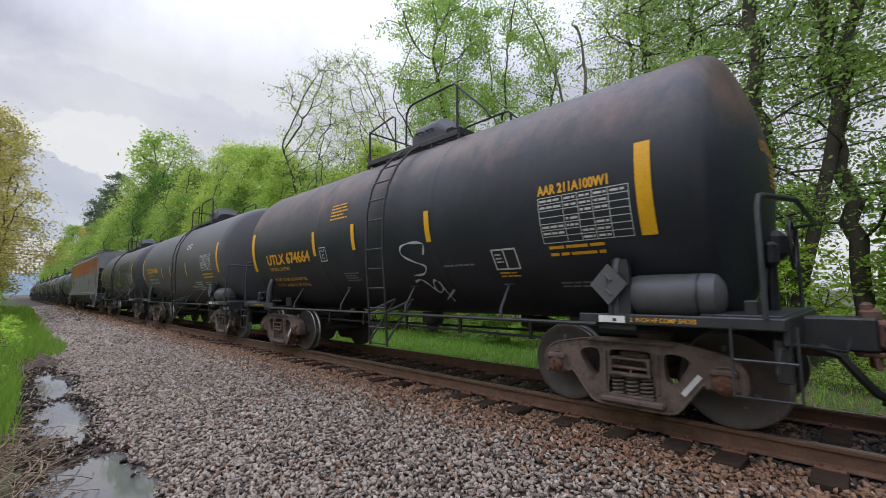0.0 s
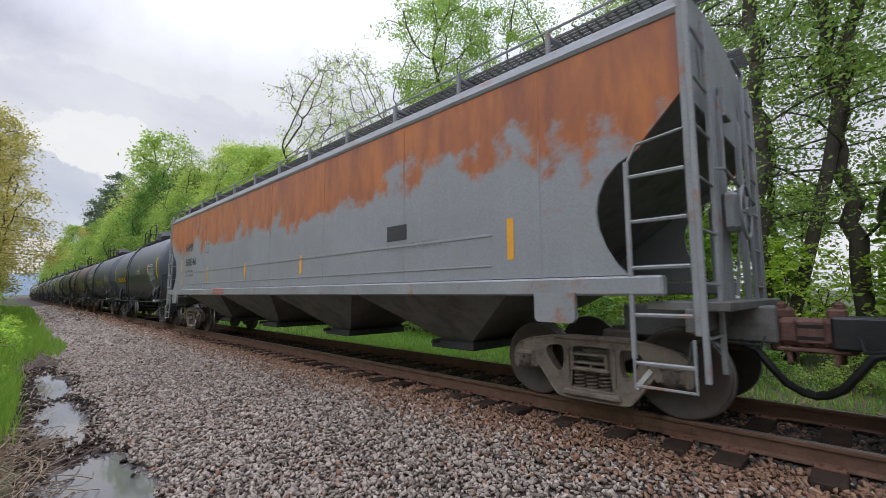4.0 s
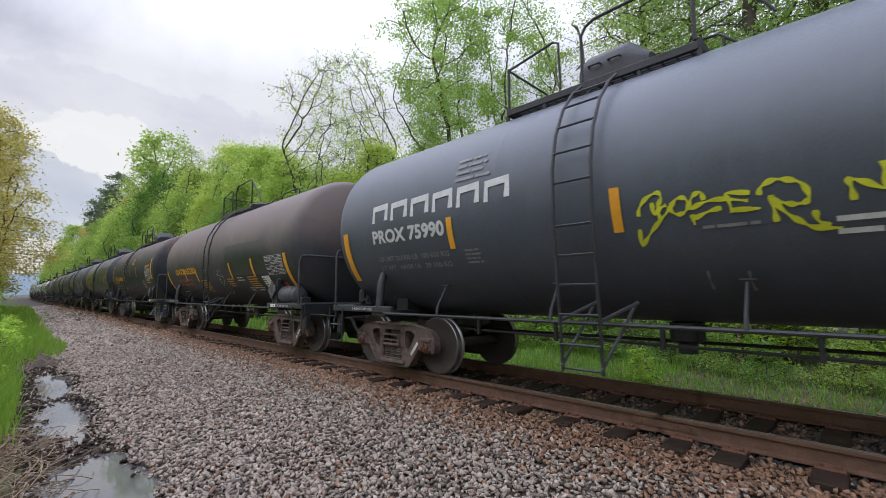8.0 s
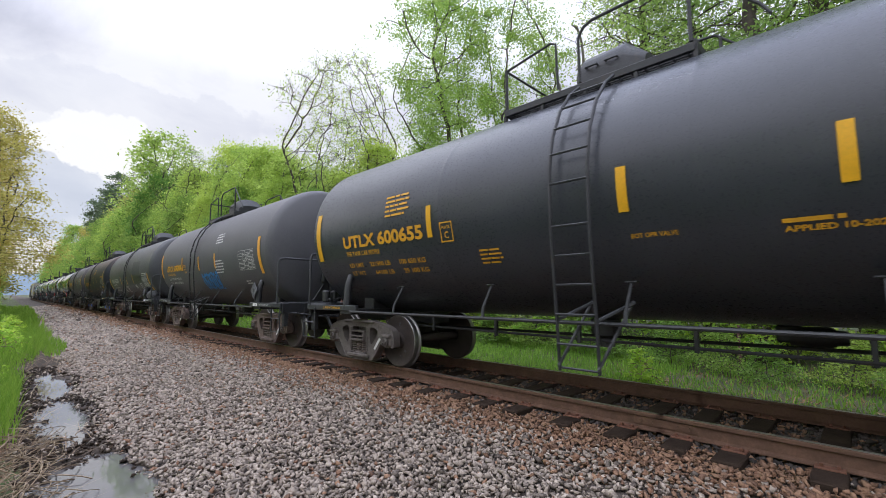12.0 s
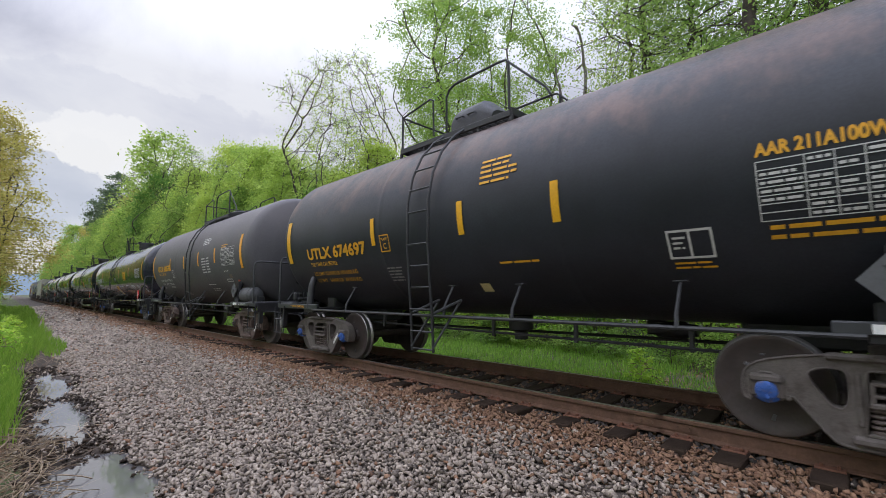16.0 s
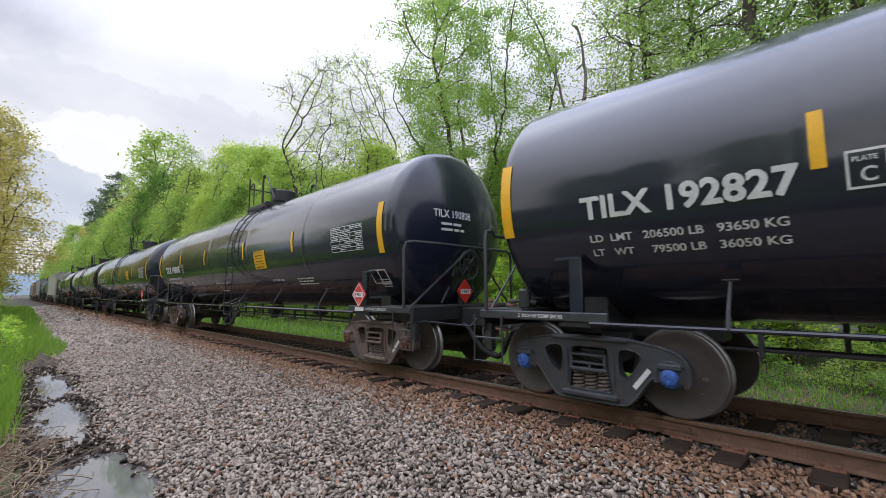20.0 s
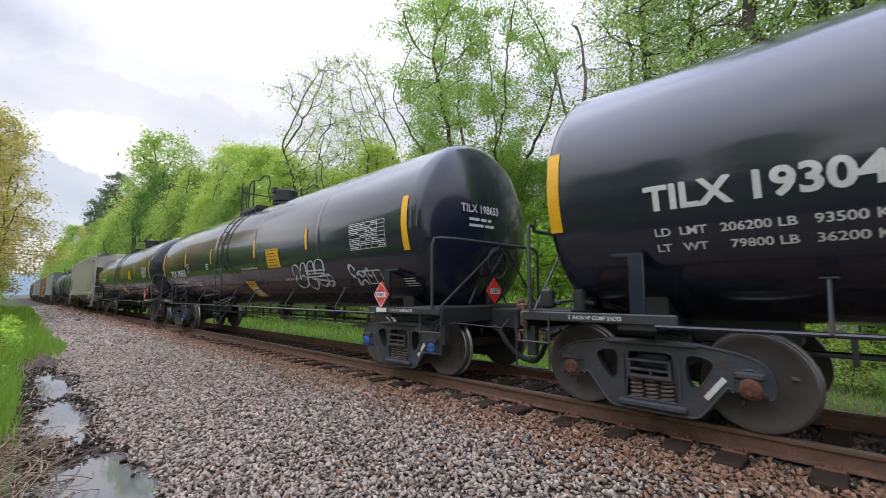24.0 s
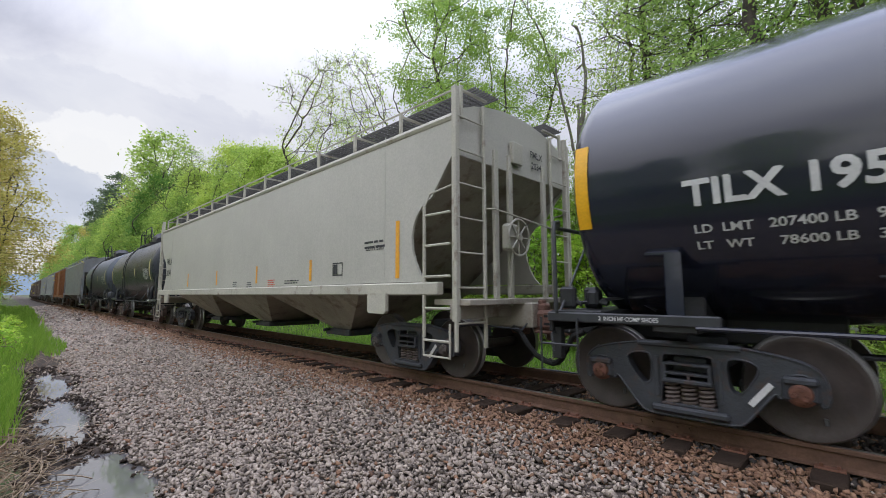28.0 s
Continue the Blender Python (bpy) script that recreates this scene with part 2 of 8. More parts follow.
M_LETRED = surf("red_lettering_paint", (0.62, 0.08, 0.03), 0.5, spread=0.12, scale=8, bump=0.0)
M_LETBLK = surf("black_lettering_paint", (0.03, 0.03, 0.035), 0.5, spread=0.2, scale=8, bump=0.0)
M_SPRAYY = surf("yellow_green_spray_paint", (0.60, 0.62, 0.03), 0.5, spread=0.15, scale=10, bump=0.0)
M_SPRAYW = surf("pale_grey_spray_paint", (0.55, 0.56, 0.60), 0.5, spread=0.15, scale=10, bump=0.0)
M_SPRAYB = surf("blue_spray_paint", (0.03, 0.22, 0.52), 0.5, spread=0.15, scale=10, bump=0.0)
M_RED = surf("red_placard", (0.62, 0.03, 0.025), 0.4, spread=0.1, bump=0.0)
M_WHITE = surf("white_placard", (0.78, 0.78, 0.76), 0.45, spread=0.06, bump=0.0)
M_PLACARD = surf("grey_placard_holder", (0.10, 0.102, 0.108), 0.5, spread=0.2, bump=0.05)
M_HOPGREY = surf("grey_hopper_paint", (0.27, 0.28, 0.295), 0.5, spread=0.1, scale=0.8, bump=0.04, streak=0.06, grime=((0.28, 0.26, 0.25), 0.15),
                 upper_tone=((0.46, 0.135, 0.02), 2.72, 1.9, 0.95, 0.30, (0.27, 0.072, 0.025)))
M_HOPTRIM = surf("grey_hopper_steelwork", (0.27, 0.28, 0.29), 0.5, spread=0.15, scale=2.0, bump=0.06, grime=((0.30, 0.11, 0.05), 0.22))
M_HOPLOW = surf("grimy_hopper_bay_steel", (0.17, 0.165, 0.158), 0.6, spread=0.3, scale=1.5, bump=0.1, grime=((0.09, 0.08, 0.075), 0.5))
M_HOPWHT = surf("pale_grey_green_hopper_paint", (0.47, 0.455, 0.40), 0.42, spread=0.09, scale=0.55, bump=0.03, streak=0.04)
M_HOPWTRIM = surf("pale_hopper_steelwork", (0.47, 0.45, 0.375), 0.5, spread=0.12, scale=2.0, bump=0.05, grime=((0.22, 0.17, 0.13), 0.25))
M_HOPBEIGE = surf("dusty_beige_hopper_bay", (0.38, 0.345, 0.285), 0.6, spread=0.25, scale=1.5, bump=0.08, grime=((0.16, 0.12, 0.085), 0.4))
M_TANKGREY = surf("weathered_grey_reservoir_paint", (0.075, 0.077, 0.082), 0.5, spread=0.25, scale=4, bump=0.08)
M_GRATE = surf("dark_grating_steel", (0.09, 0.088, 0.085), 0.6, spread=0.3, bump=0.2)
M_BOXRUST = surf("rust_orange_boxcar_paint", (0.30, 0.12, 0.045), 0.7, spread=0.3, scale=1.0, bump=0.15)
M_RAIL = surf("rusty_rail_steel", (0.13, 0.070, 0.044), 0.8, spread=0.3, scale=6, bump=0.3)
M_RAILTOP = surf("worn_rail_head", (0.30, 0.28, 0.27), 0.35, metal=0.8, spread=0.2, scale=5, bump=0.05)
M_TIE = surf("weathered_creosoted_timber", (0.050, 0.034, 0.025), 0.95, spread=0.4, scale=5, fine=70, bump=0.5, spec=0.15, objrand=0.4)
M_PLATE = surf("rusty_tie_plate", (0.17, 0.075, 0.046), 0.85, spread=0.3, scale=9, bump=0.3)
M_STONE = surf("crushed_stone_ballast", (0.205, 0.160, 0.130), 0.85, spread=0.25, scale=14, fine=90, bump=0.35,
               island=((0.034, 0.026, 0.020), (0.51, 0.425, 0.345), (0.228, 0.182, 0.145)))
M_STONER = surf("rust_stained_ballast", (0.17, 0.105, 0.07), 0.88, spread=0.25, scale=14, fine=90, bump=0.35,
                island=((0.085, 0.042, 0.026), (0.37, 0.215, 0.13), (0.20, 0.10, 0.056)))
M_STONED = surf("dark_crib_ballast", (0.05, 0.042, 0.038), 0.8, spread=0.3, scale=8, fine=90, bump=0.35,
                island=((0.02, 0.017, 0.016), (0.10, 0.08, 0.07), (0.045, 0.036, 0.032)))
# shade in the gaps between stones put into the bed's dark colour
M_BALLAST = surf("ballast_bed", (0.07, 0.055, 0.046), 0.9, spread=0.35, scale=5, fine=26, bump=1.0, grime=((0.10, 0.072, 0.055), 0.4))
M_SOIL = surf("damp_soil_and_litter", (0.085, 0.075, 0.04), 0.9, spread=0.4, scale=1.1, fine=30, bump=0.8, grime=((0.060, 0.115, 0.026), 0.7))
M_MUD = surf("wet_dark_mud", (0.040, 0.027, 0.019), 0.8, spread=0.4, scale=3, fine=30, bump=0.9, spec=0.3, grime=((0.08, 0.052, 0.034), 0.4))
M_DEAD = surf("dead_brown_stalks", (0.26, 0.18, 0.11), 0.85, spread=0.3, scale=5, bump=0.1, island=((0.08, 0.05, 0.032), (0.42, 0.33, 0.22), (0.17, 0.11, 0.07)))
M_LITTER = surf("orange_brown_litter", (0.26, 0.14, 0.065), 0.9, spread=0.3, scale=5, bump=0.1, island=((0.12, 0.065, 0.035), (0.38, 0.24, 0.13), (0.24, 0.12, 0.055)))
M_BARK = surf("grey_brown_bark", (0.075, 0.062, 0.050), 0.9, spread=0.35, scale=5, fine=35, bump=0.8)
M_BARKL = surf("pale_dead_bark", (0.20, 0.18, 0.165), 0.9, spread=0.25, scale=5, fine=35, bump=0.5)
M_LEAF = leafy("spring_green_leaves", (0.23, 0.38, 0.08), (0.46, 0.63, 0.18), 0.68)
M_LEAFY = leafy("yellow_green_leaves", (0.27, 0.43, 0.075), (0.51, 0.67, 0.17), 0.68)
M_LEAFS = leafy("bright_young_leaves", (0.27, 0.48, 0.05), (0.52, 0.72, 0.12), 0.6)
M_LEAFD = leafy("deep_green_leaves", (0.15, 0.31, 0.06), (0.32, 0.50, 0.12), 0.55)
M_LEAFB = leafy("olive_brown_new_leaves", (0.46, 0.42, 0.10), (0.68, 0.62, 0.20), 0.55)
M_NEEDLE = leafy("dark_pine_needles", (0.11, 0.16, 0.09), (0.23, 0.30, 0.17), 0.35)
M_GRASS = leafy("fresh_grass_blades", (0.18, 0.33, 0.035), (0.36, 0.52, 0.08), 0.5)
M_TURF = leafy("dull_green_turf", (0.17, 0.36, 0.045), (0.38, 0.60, 0.11), 0.5)
# distance haze painted into the ridge as a pale blue base colour
M_HILL = surf("far_hill_painted_haze", (0.16, 0.22, 0.27), 0.95, spread=0.12, scale=0.01, fine=0.05, bump=0.0)


def water():
    m = bpy.data.materials.new("puddle_water")
    m.use_nodes = True
    nt = m.node_tree
    b = nt.nodes["Principled BSDF"]
    # pale base and raised IOR stand in for missing sky reflection
    b.inputs["Base Color"].default_value = (0.115, 0.11, 0.11, 1)
    b.inputs["Roughness"].default_value, b.inputs["IOR"].default_value, b.inputs["Specular IOR Level"].default_value = 0.03, 1.6, 0.5
    n, bp = nt.nodes.new("ShaderNodeTexNoise"), nt.nodes.new("ShaderNodeBump")
    n.inputs["Scale"].default_value, bp.inputs["Strength"].default_value, bp.inputs["Distance"].default_value = 9.0, 0.06, 0.01
    nt.links.new(n.outputs["Fac"], bp.inputs["Height"])
    nt.links.new(bp.outputs[0], b.inputs["Normal"])
    return m


M_WATER = water()

# ---- mesh helpers ----
class Shape:
    """Collects simple solids into one mesh."""

    def __init__(self):
        self.v, self.f, self.m = [], [], []

    def add(self, verts, faces, mi=0):
        o = len(self.v)
        self.v += [tuple(p) for p in verts]
        self.f += [tuple(i + o for i in f) for f in faces]
        self.m += [mi] * len(faces)
        return self

    def box(self, c, s, b=0.008, rot=None, mi=0):
        """A box with chamfered edges: centre, full size, chamfer."""
        h = [x / 2 for x in s]
        b = min(b, min(h) * 0.6)
        vs, ids = [], {}
        for sx in (-1, 1):
            for sy in (-1, 1):
                for sz in (-1, 1):
                    for ax in range(3):
                        p = [sx * (h[0] - b), sy * (h[1] - b), sz * (h[2] - b)]
                        p[ax] = (sx, sy, sz)[ax] * h[ax]
                        ids[sx, sy, sz, ax] = len(vs)
                        vs.append(Vector(p))
        fs = []
        for ax in range(3):
            u, w = [(1, 2), (2, 0), (0, 1)][ax]
            for s_ in (-1, 1):
                q = []
                for a, c2 in ((-1, -1), (1, -1), (1, 1), (-1, 1)):
                    k = [0, 0, 0]
                    k[ax], k[u], k[w] = s_, a, c2
                    q.append(ids[(*k, ax)])
                fs.append(q if s_ > 0 else q[::-1])
        for ax in range(3):
            u, w = [(1, 2), (2, 0), (0, 1)][ax]
            for a in (-1, 1):
                for c2 in (-1, 1):
                    k0, k1 = [0, 0, 0], [0, 0, 0]
                    k0[ax], k0[u], k0[w] = -1, a, c2
                    k1[ax], k1[u], k1[w] = 1, a, c2
                    q = [ids[(*k0, u)], ids[(*k1, u)], ids[(*k1, w)], ids[(*k0, w)]]
                    fs.append(q if a * c2 > 0 else q[::-1])
        for sx in (-1, 1):
            for sy in (-1, 1):
                for sz in (-1, 1):
                    q = [ids[sx, sy, sz, 0], ids[sx, sy, sz, 1], ids[sx, sy, sz, 2]]
                    fs.append(q if sx * sy * sz > 0 else q[::-1])
        if rot is not None:
            r = Euler([radians(a) for a in rot]).to_matrix()
            vs = [r @ p for p in vs]
        return self.add([p + Vector(c) for p in vs], fs, mi)

    def tube(self, pts, r, n=8, mi=0, close=True):
        """A round bar along points; r is one radius or one for each point."""
        pts = [Vector(p) for p in pts]
        rs = r if isinstance(r, (list, tuple)) else [r] * len(pts)
        o, vs, fs = 0, [], []
        ref = None
        for i, p in enumerate(pts):
            d = (pts[min(i + 1, len(pts) - 1)] - pts[max(i - 1, 0)]).normalized()
            if ref is None:
                ref = d.orthogonal().normalized()
            ref = (ref - d * ref.dot(d)).normalized()
            bi = d.cross(ref)
            vs += [p + (ref * math.cos(2 * math.pi * k / n) + bi * math.sin(2 * math.pi * k / n)) * rs[i] for k in range(n)]
        for i in range(len(pts) - 1):
            for k in range(n):
                fs.append((i * n + k, i * n + (k + 1) % n, (i + 1) * n + (k + 1) % n, (i + 1) * n + k))
        if close:
            fs += [tuple(range(n))[::-1], tuple(range((len(pts) - 1) * n, len(pts) * n))]
        return self.add(vs, fs, mi)

    def lathe(self, prof, axis, c=(0, 0, 0), n=32, mi=None):
        """A profile of (along, radius) turned about the x, y or z axis through c; mi: a material for each band."""
        vs, fs, ms = [], [], []
        for a, r in prof:
            for k in range(n):
                t = 2 * math.pi * k / n
                p = [r * math.cos(t), r * math.sin(t)]
                q = {"x": (a, p[0], p[1]), "y": (p[1], a, p[0]), "z": (p[0], p[1], a)}[axis]
                vs.append((q[0] + c[0], q[1] + c[1], q[2] + c[2]))
        for i in range(len(prof) - 1):
            for k in range(n):
                fs.append((i * n + k, i * n + (k + 1) % n, (i + 1) * n + (k + 1) % n, (i + 1) * n + k))
                ms.append(mi[i] if mi else 0)
        o = len(self.v)
        self.v += vs
        self.f += [tuple(i + o for i in reversed(f)) for f in fs]
        self.m += ms
        return self

    def plate(self, outline, y0, y1, holes=(), mi=0):
        """An (x, z) outline with holes, given thickness from y0 to y1."""
        bm = bmesh.new()
        edges = []
        for loop in (outline, *holes):
            vs = [bm.verts.new((x, y0, z)) for x, z in loop]
            edges += [bm.edges.new((vs[i], vs[(i + 1) % len(vs)])) for i in range(len(vs))]
        bmesh.ops.triangle_fill(bm, use_beauty=True, use_dissolve=False, edges=edges)
        got = bmesh.ops.extrude_face_region(bm, geom=bm.faces[:])
        for e in got["geom"]:
            if isinstance(e, bmesh.types.BMVert):
                e.co.y = y1
        bmesh.ops.recalc_face_normals(bm, faces=bm.faces[:])
        bm.verts.index_update()
        self.add([v.co[:] for v in bm.verts], [[v.index for v in f.verts] for f in bm.faces], mi)
        bm.free()
        return self

    def mesh(self, name, mats, angle=35):
        me = bpy.data.meshes.new(name)
        me.from_pydata(self.v, [], self.f)
        for m in mats if isinstance(mats, (list, tuple)) else [mats]:
            me.materials.append(m)
        if any(self.m):
            me.polygons.foreach_set("material_index", self.m)
        me.polygons.foreach_set("use_smooth", [True] * len(me.polygons))
        me.set_sharp_from_angle(angle=radians(angle))
        me.update()
        return me


# car drawings are laid out on a plan a little long and low; these bring them to true length and height
CAR_X, CAR_Z = 0.9596, 1.045
CAR_NAMES = ("tank_car", "covered_hopper", "box_car")


def part(name, shape, material, parent, label="", at=None, true_size=False):
    """One mesh object under a thing or a part; shape is a Shape or a shared mesh."""
    root = parent if parent.parent is None else (parent.parent if parent.parent.parent is None else parent.parent.parent)
    if isinstance(shape, Shape) and not true_size and root.name.split(".")[0] in CAR_NAMES:
        shape.v = [(x * CAR_X, y, z * CAR_Z) for x, y, z in shape.v]
    me = shape.mesh(name, material) if isinstance(shape, Shape) else shape
    ob = new(name, me)
    ob.parent = parent
    if at is not None:
        ob.matrix_basis = at
    if not isinstance(shape, Shape) and material is not None and not isinstance(material, (list, tuple)):
        ob.material_slots[0].link = "OBJECT"
        ob.material_slots[0].material = material
    return tagged(ob, label) if label else ob


def thing(name, label, category, group="", m=None, kind=""):
    ob = new(name)
    ob.empty_display_size = 0.3
    if m is not None:
        ob.matrix_basis = m
    return tagged(ob, label, category, group, kind)


def raw_mesh(name, verts, quads, mats, smooth=False, mi=None):
    """A big mesh from arrays: faces of three or four corners each."""
    me = bpy.data.meshes.new(name)
    k = quads.shape[1]
    me.vertices.add(len(verts))
    me.vertices.foreach_set("co", np.ascontiguousarray(verts, dtype=np.float32).ravel())
    me.loops.add(quads.size)
    me.loops.foreach_set("vertex_index", np.ascontiguousarray(quads, dtype=np.int32).ravel())
    me.polygons.add(len(quads))
    me.polygons.foreach_set("loop_start", np.arange(0, quads.size, k, dtype=np.int32))
    for m in mats:
        me.materials.append(m)
    if mi is not None:
        me.polygons.foreach_set("material_index", mi.astype(np.int32))
    if smooth:
        me.polygons.foreach_set("use_smooth", np.ones(len(quads), dtype=bool))
    me.update(calc_edges=True)
    me.validate()
    return me


RNG = np.random.default_rng(11)

# ---- ground ----
PUDDLES = ((-5.21, -5.05, 1.17, 0.44), (-8.58, -5.03, 1.26, 0.25), (-12.03, -4.99, 1.40, 0.26))
WATER_Z = -0.56


def ground_z(x, y):
    """Height of the ground over the plan, rail head at zero."""
    prof_y = [-3000, -60, -20, -9, -7, -6.1, -5.6, -5.0, -4.5, -3.2, -1.9, -1.32, 1.45, 1.9, 2.7, 4.0, 8.0, 20, 60, 3000]
    prof_z = [8.0, 3.0, 0.6, -0.29, -0.36, -0.445, -0.535, -0.545, -0.50, -0.39, -0.25, -0.222, -0.222, -0.25, -0.47, -0.52, -0.42, 0.2, 1.5, 8.0]
    z = np.interp(y, prof_y, prof_z)
    z = z + 0.025 * np.sin(x * 1.7 + y * 2.3) * np.sin(x * 0.6 - y * 1.1) * (np.abs(y) > 2.2)
    for px, py, a, b in PUDDLES:
        d = ((x - px) / a) ** 2 + ((y - py) / b) ** 2 + 0.45 * np.sin(x * 5 + y * 7) + 0.35 * np.sin(x * 11 - y * 9) + 0.25 * np.sin(x * 23 + y * 17)
        z = z - 0.09 * np.clip(1.3 - d, 0, 1) ** 0.5
    return z


def build_ground():
    xs = np.unique(np.concatenate([np.linspace(-3000, -120, 40), np.linspace(-120, -20, 70), np.arange(-20, 6, 0.09), np.linspace(6, 60, 20), np.linspace(60, 3000, 20)]))
    ys = np.unique(np.concatenate([np.linspace(-3000, -60, 12), np.linspace(-60, -9, 18), np.arange(-9, -4.2, 0.06), np.linspace(-4.2, -1.45, 16), np.linspace(-1.45, 1.45, 8), np.linspace(1.45, 8, 24), np.linspace(8, 60, 20), np.linspace(60, 3000, 12)]))
    X, Y = np.meshgrid(xs, ys, indexing="ij")
    Z = ground_z(X, Y) - 0.02
    V = np.stack([X, Y, Z], -1).reshape(-1, 3)
    ny = len(ys)
    i, j = np.meshgrid(np.arange(len(xs) - 1), np.arange(ny - 1), indexing="ij")
    a = (i * ny + j).ravel()
    Q = np.stack([a, a + ny, a + ny + 1, a + 1], -1)
    cy = (V[Q].mean(1))[:, 1] + 0.25 * np.sin(V[Q].mean(1)[:, 0] * 1.3)
    cx = V[Q].mean(1)[:, 0]
    cy = np.where(cy < -3, cy + 0.013 * np.clip(cx, -60, 0), cy)
    mi = np.where((cy > -4.87) & (cy < 2.7), 1, 0)
    mi = np.where((cy <= -4.87) & (cy > -5.82) & (cx > -24) & (cx < 2), 2, mi)
    ob = new("ground", raw_mesh("ground", V, Q, [M_SOIL, M_BALLAST, M_MUD], True, mi))
    tagged(ob, "damp soil and grass verge beside a gravel railway bed", "ground", kind="structure")


build_ground()

hill = Shape()
HN = 40
hv = []
for i in range(HN + 1):
    y = -1400 + 2800 * i / HN
    top = 66 + 16 * math.sin(i * 0.37) + 7 * math.sin(i * 0.9 + 1)
    hv += [(-2300, y, top), (-1900, y, -4), (-2700, y, -4)]
hf = []
for i in range(HN):
    a = 3 * i
    hf += [(a, a + 1, a + 4, a + 3), (a, a + 3, a + 5, a + 2)]
hill.add(hv, hf)
tagged(new("backdrop_hill", hill.mesh("hill", M_HILL)), "wooded ridge far down the line, distance haze painted into its blue", "hill", kind="structure")

for k, (px, py, a, b) in enumerate(PUDDLES):
    n = 28
    s = Shape().add([(px + 1.35 * a * math.cos(2 * math.pi * i / n), py + 1.5 * b * math.sin(2 * math.pi * i / n), WATER_Z) for i in range(n)], [tuple(range(n))])
    tagged(new("puddle", s.mesh("puddle", M_WATER)), "still muddy puddle, pale sky reflection partly painted into its colour", "puddle", "puddles along the verge", kind="structure")

# ---- ballast stones ----
TIE_X = [0.92, 0.30, -0.32, -0.96, -1.46, -1.98, -2.65, -3.27]
while TIE_X[-1] > -45:
    TIE_X.append(TIE_X[-1] - 0.575 + random.uniform(-0.06, 0.06))
CUBE_V = np.array([(x, y, z) for x in (-1, 1) for y in (-1, 1) for z in (-1, 1)]) * 0.72
CUBE_F = np.array([(0, 1, 3), (0, 3, 2), (4, 6, 7), (4, 7, 5), (0, 4, 5), (0, 5, 1), (2, 3, 7), (2, 7, 6), (0, 2, 6), (0, 6, 4), (1, 5, 7), (1, 7, 3)])


def stones(name, label, xy, size, mats, choose, lift=0.006):
    """Broken stones: blocks with knocked-in corners, turned every way."""
    n = len(xy)
    sc = size * RNG.uniform(0.6, 1.3, n)[:, None] * np.stack([RNG.uniform(0.95, 1.55, n), RNG.uniform(0.62, 1.0, n), RNG.uniform(0.42, 0.75, n)], -1)
    V = CUBE_V[None] * (1 + RNG.uniform(-0.55, 0.22, (n, 8, 1))) + RNG.uniform(-0.22, 0.22, (n, 8, 3))
    V = V * sc[:, None, :]
    yaw, tip, roll = RNG.uniform(0, 2 * np.pi, n), RNG.normal(0, 0.45, n), RNG.normal(0, 0.5, n)
    cy, sy, ct, st, cr, sr = np.cos(yaw), np.sin(yaw), np.cos(tip), np.sin(tip), np.cos(roll), np.sin(roll)
    R = np.stack([cy * ct, cy * st * sr - sy * cr, cy * st * cr + sy * sr, sy * ct, sy * st * sr + cy * cr, sy * st * cr - cy * sr, -st, ct * sr, ct * cr], -1).reshape(n, 3, 3)
    V = np.einsum("nij,nkj->nki", R, V)
    base = np.stack([xy[:, 0], xy[:, 1], ground_z(xy[:, 0], xy[:, 1]) + lift + RNG.uniform(-0.016, 0.014, n)], -1)
    V = (V + base[:, None, :]).reshape(-1, 3)
    F = (CUBE_F[None] + (np.arange(n) * 8)[:, None, None]).reshape(-1, 3)
    ob = new(name, raw_mesh(name, V, F, mats, False, np.repeat(choose, 12)))
    tagged(ob, label, "gravel", kind="stuff")


def scatter(x0, x1, y0, y1, step):
    gx, gy = np.meshgrid(np.arange(x0, x1, step), np.arange(y0, y1, step), indexing="ij")
    p = np.stack([gx.ravel(), gy.ravel()], -1)
    return p + RNG.uniform(-0.5, 0.5, p.shape) * step


def build_ballast():
    p = np.concatenate([scatter(-9, 1.2, -5.0, -0.9, 0.040), scatter(-17, -9, -5.0, -0.9, 0.050), scatter(-34, -17, -5.0, -0.9, 0.085), scatter(-80, -34, -5.0, -0.9, 0.17), scatter(1.2, 14, -5.0, -0.9, 0.085)])
    keep = (p[:, 1] > -4.80 - 0.013 * np.maximum(p[:, 0], -60) + 0.10 * np.sin(p[:, 0] * 1.9) + RNG.uniform(-0.12, 0.12, len(p)))
    p = p[keep]
    tx = np.array(TIE_X)
    near_tie = np.abs(p[:, 0][:, None] - tx[None]).min(1)
    p = p[~((near_tie < 0.135) & (p[:, 1] > -1.19 + RNG.normal(0, 0.035, len(p))))]
    rusty = RNG.random(len(p)) < np.clip((p[:, 1] + 2.35) / 0.95, 0.06, 0.95)
    size = np.where((p[:, 0] < -34) | (p[:, 0] > 1.2), np.where(p[:, 0] > 0, 0.05, 0.13), np.where(p[:, 0] < -17, 0.060, np.where(p[:, 0] < -9, 0.033, 0.0285)))[:, None]
    stones("ballast_gravel", "loose grey and rust-tinged crushed stone beside the rails", p, size, [M_STONE, M_STONER], rusty.astype(int))
    q = np.concatenate([scatter(-16, 1.6, -0.95, 1.6, 0.05), scatter(-14, 3, 1.6, 2.6, 0.055)])
    near_tie = np.abs(q[:, 0][:, None] - tx[None]).min(1)
    q = q[~((near_tie < 0.10) & (np.abs(q[:, 1]) < 1.15) & (RNG.random(len(q)) < 0.7))]
    stones("crib_gravel", "dark crushed stone between the rails", q, 0.034, [M_STONED, M_STONER], (RNG.random(len(q)) < 0.25).astype(int), 0.0)


build_ballast()


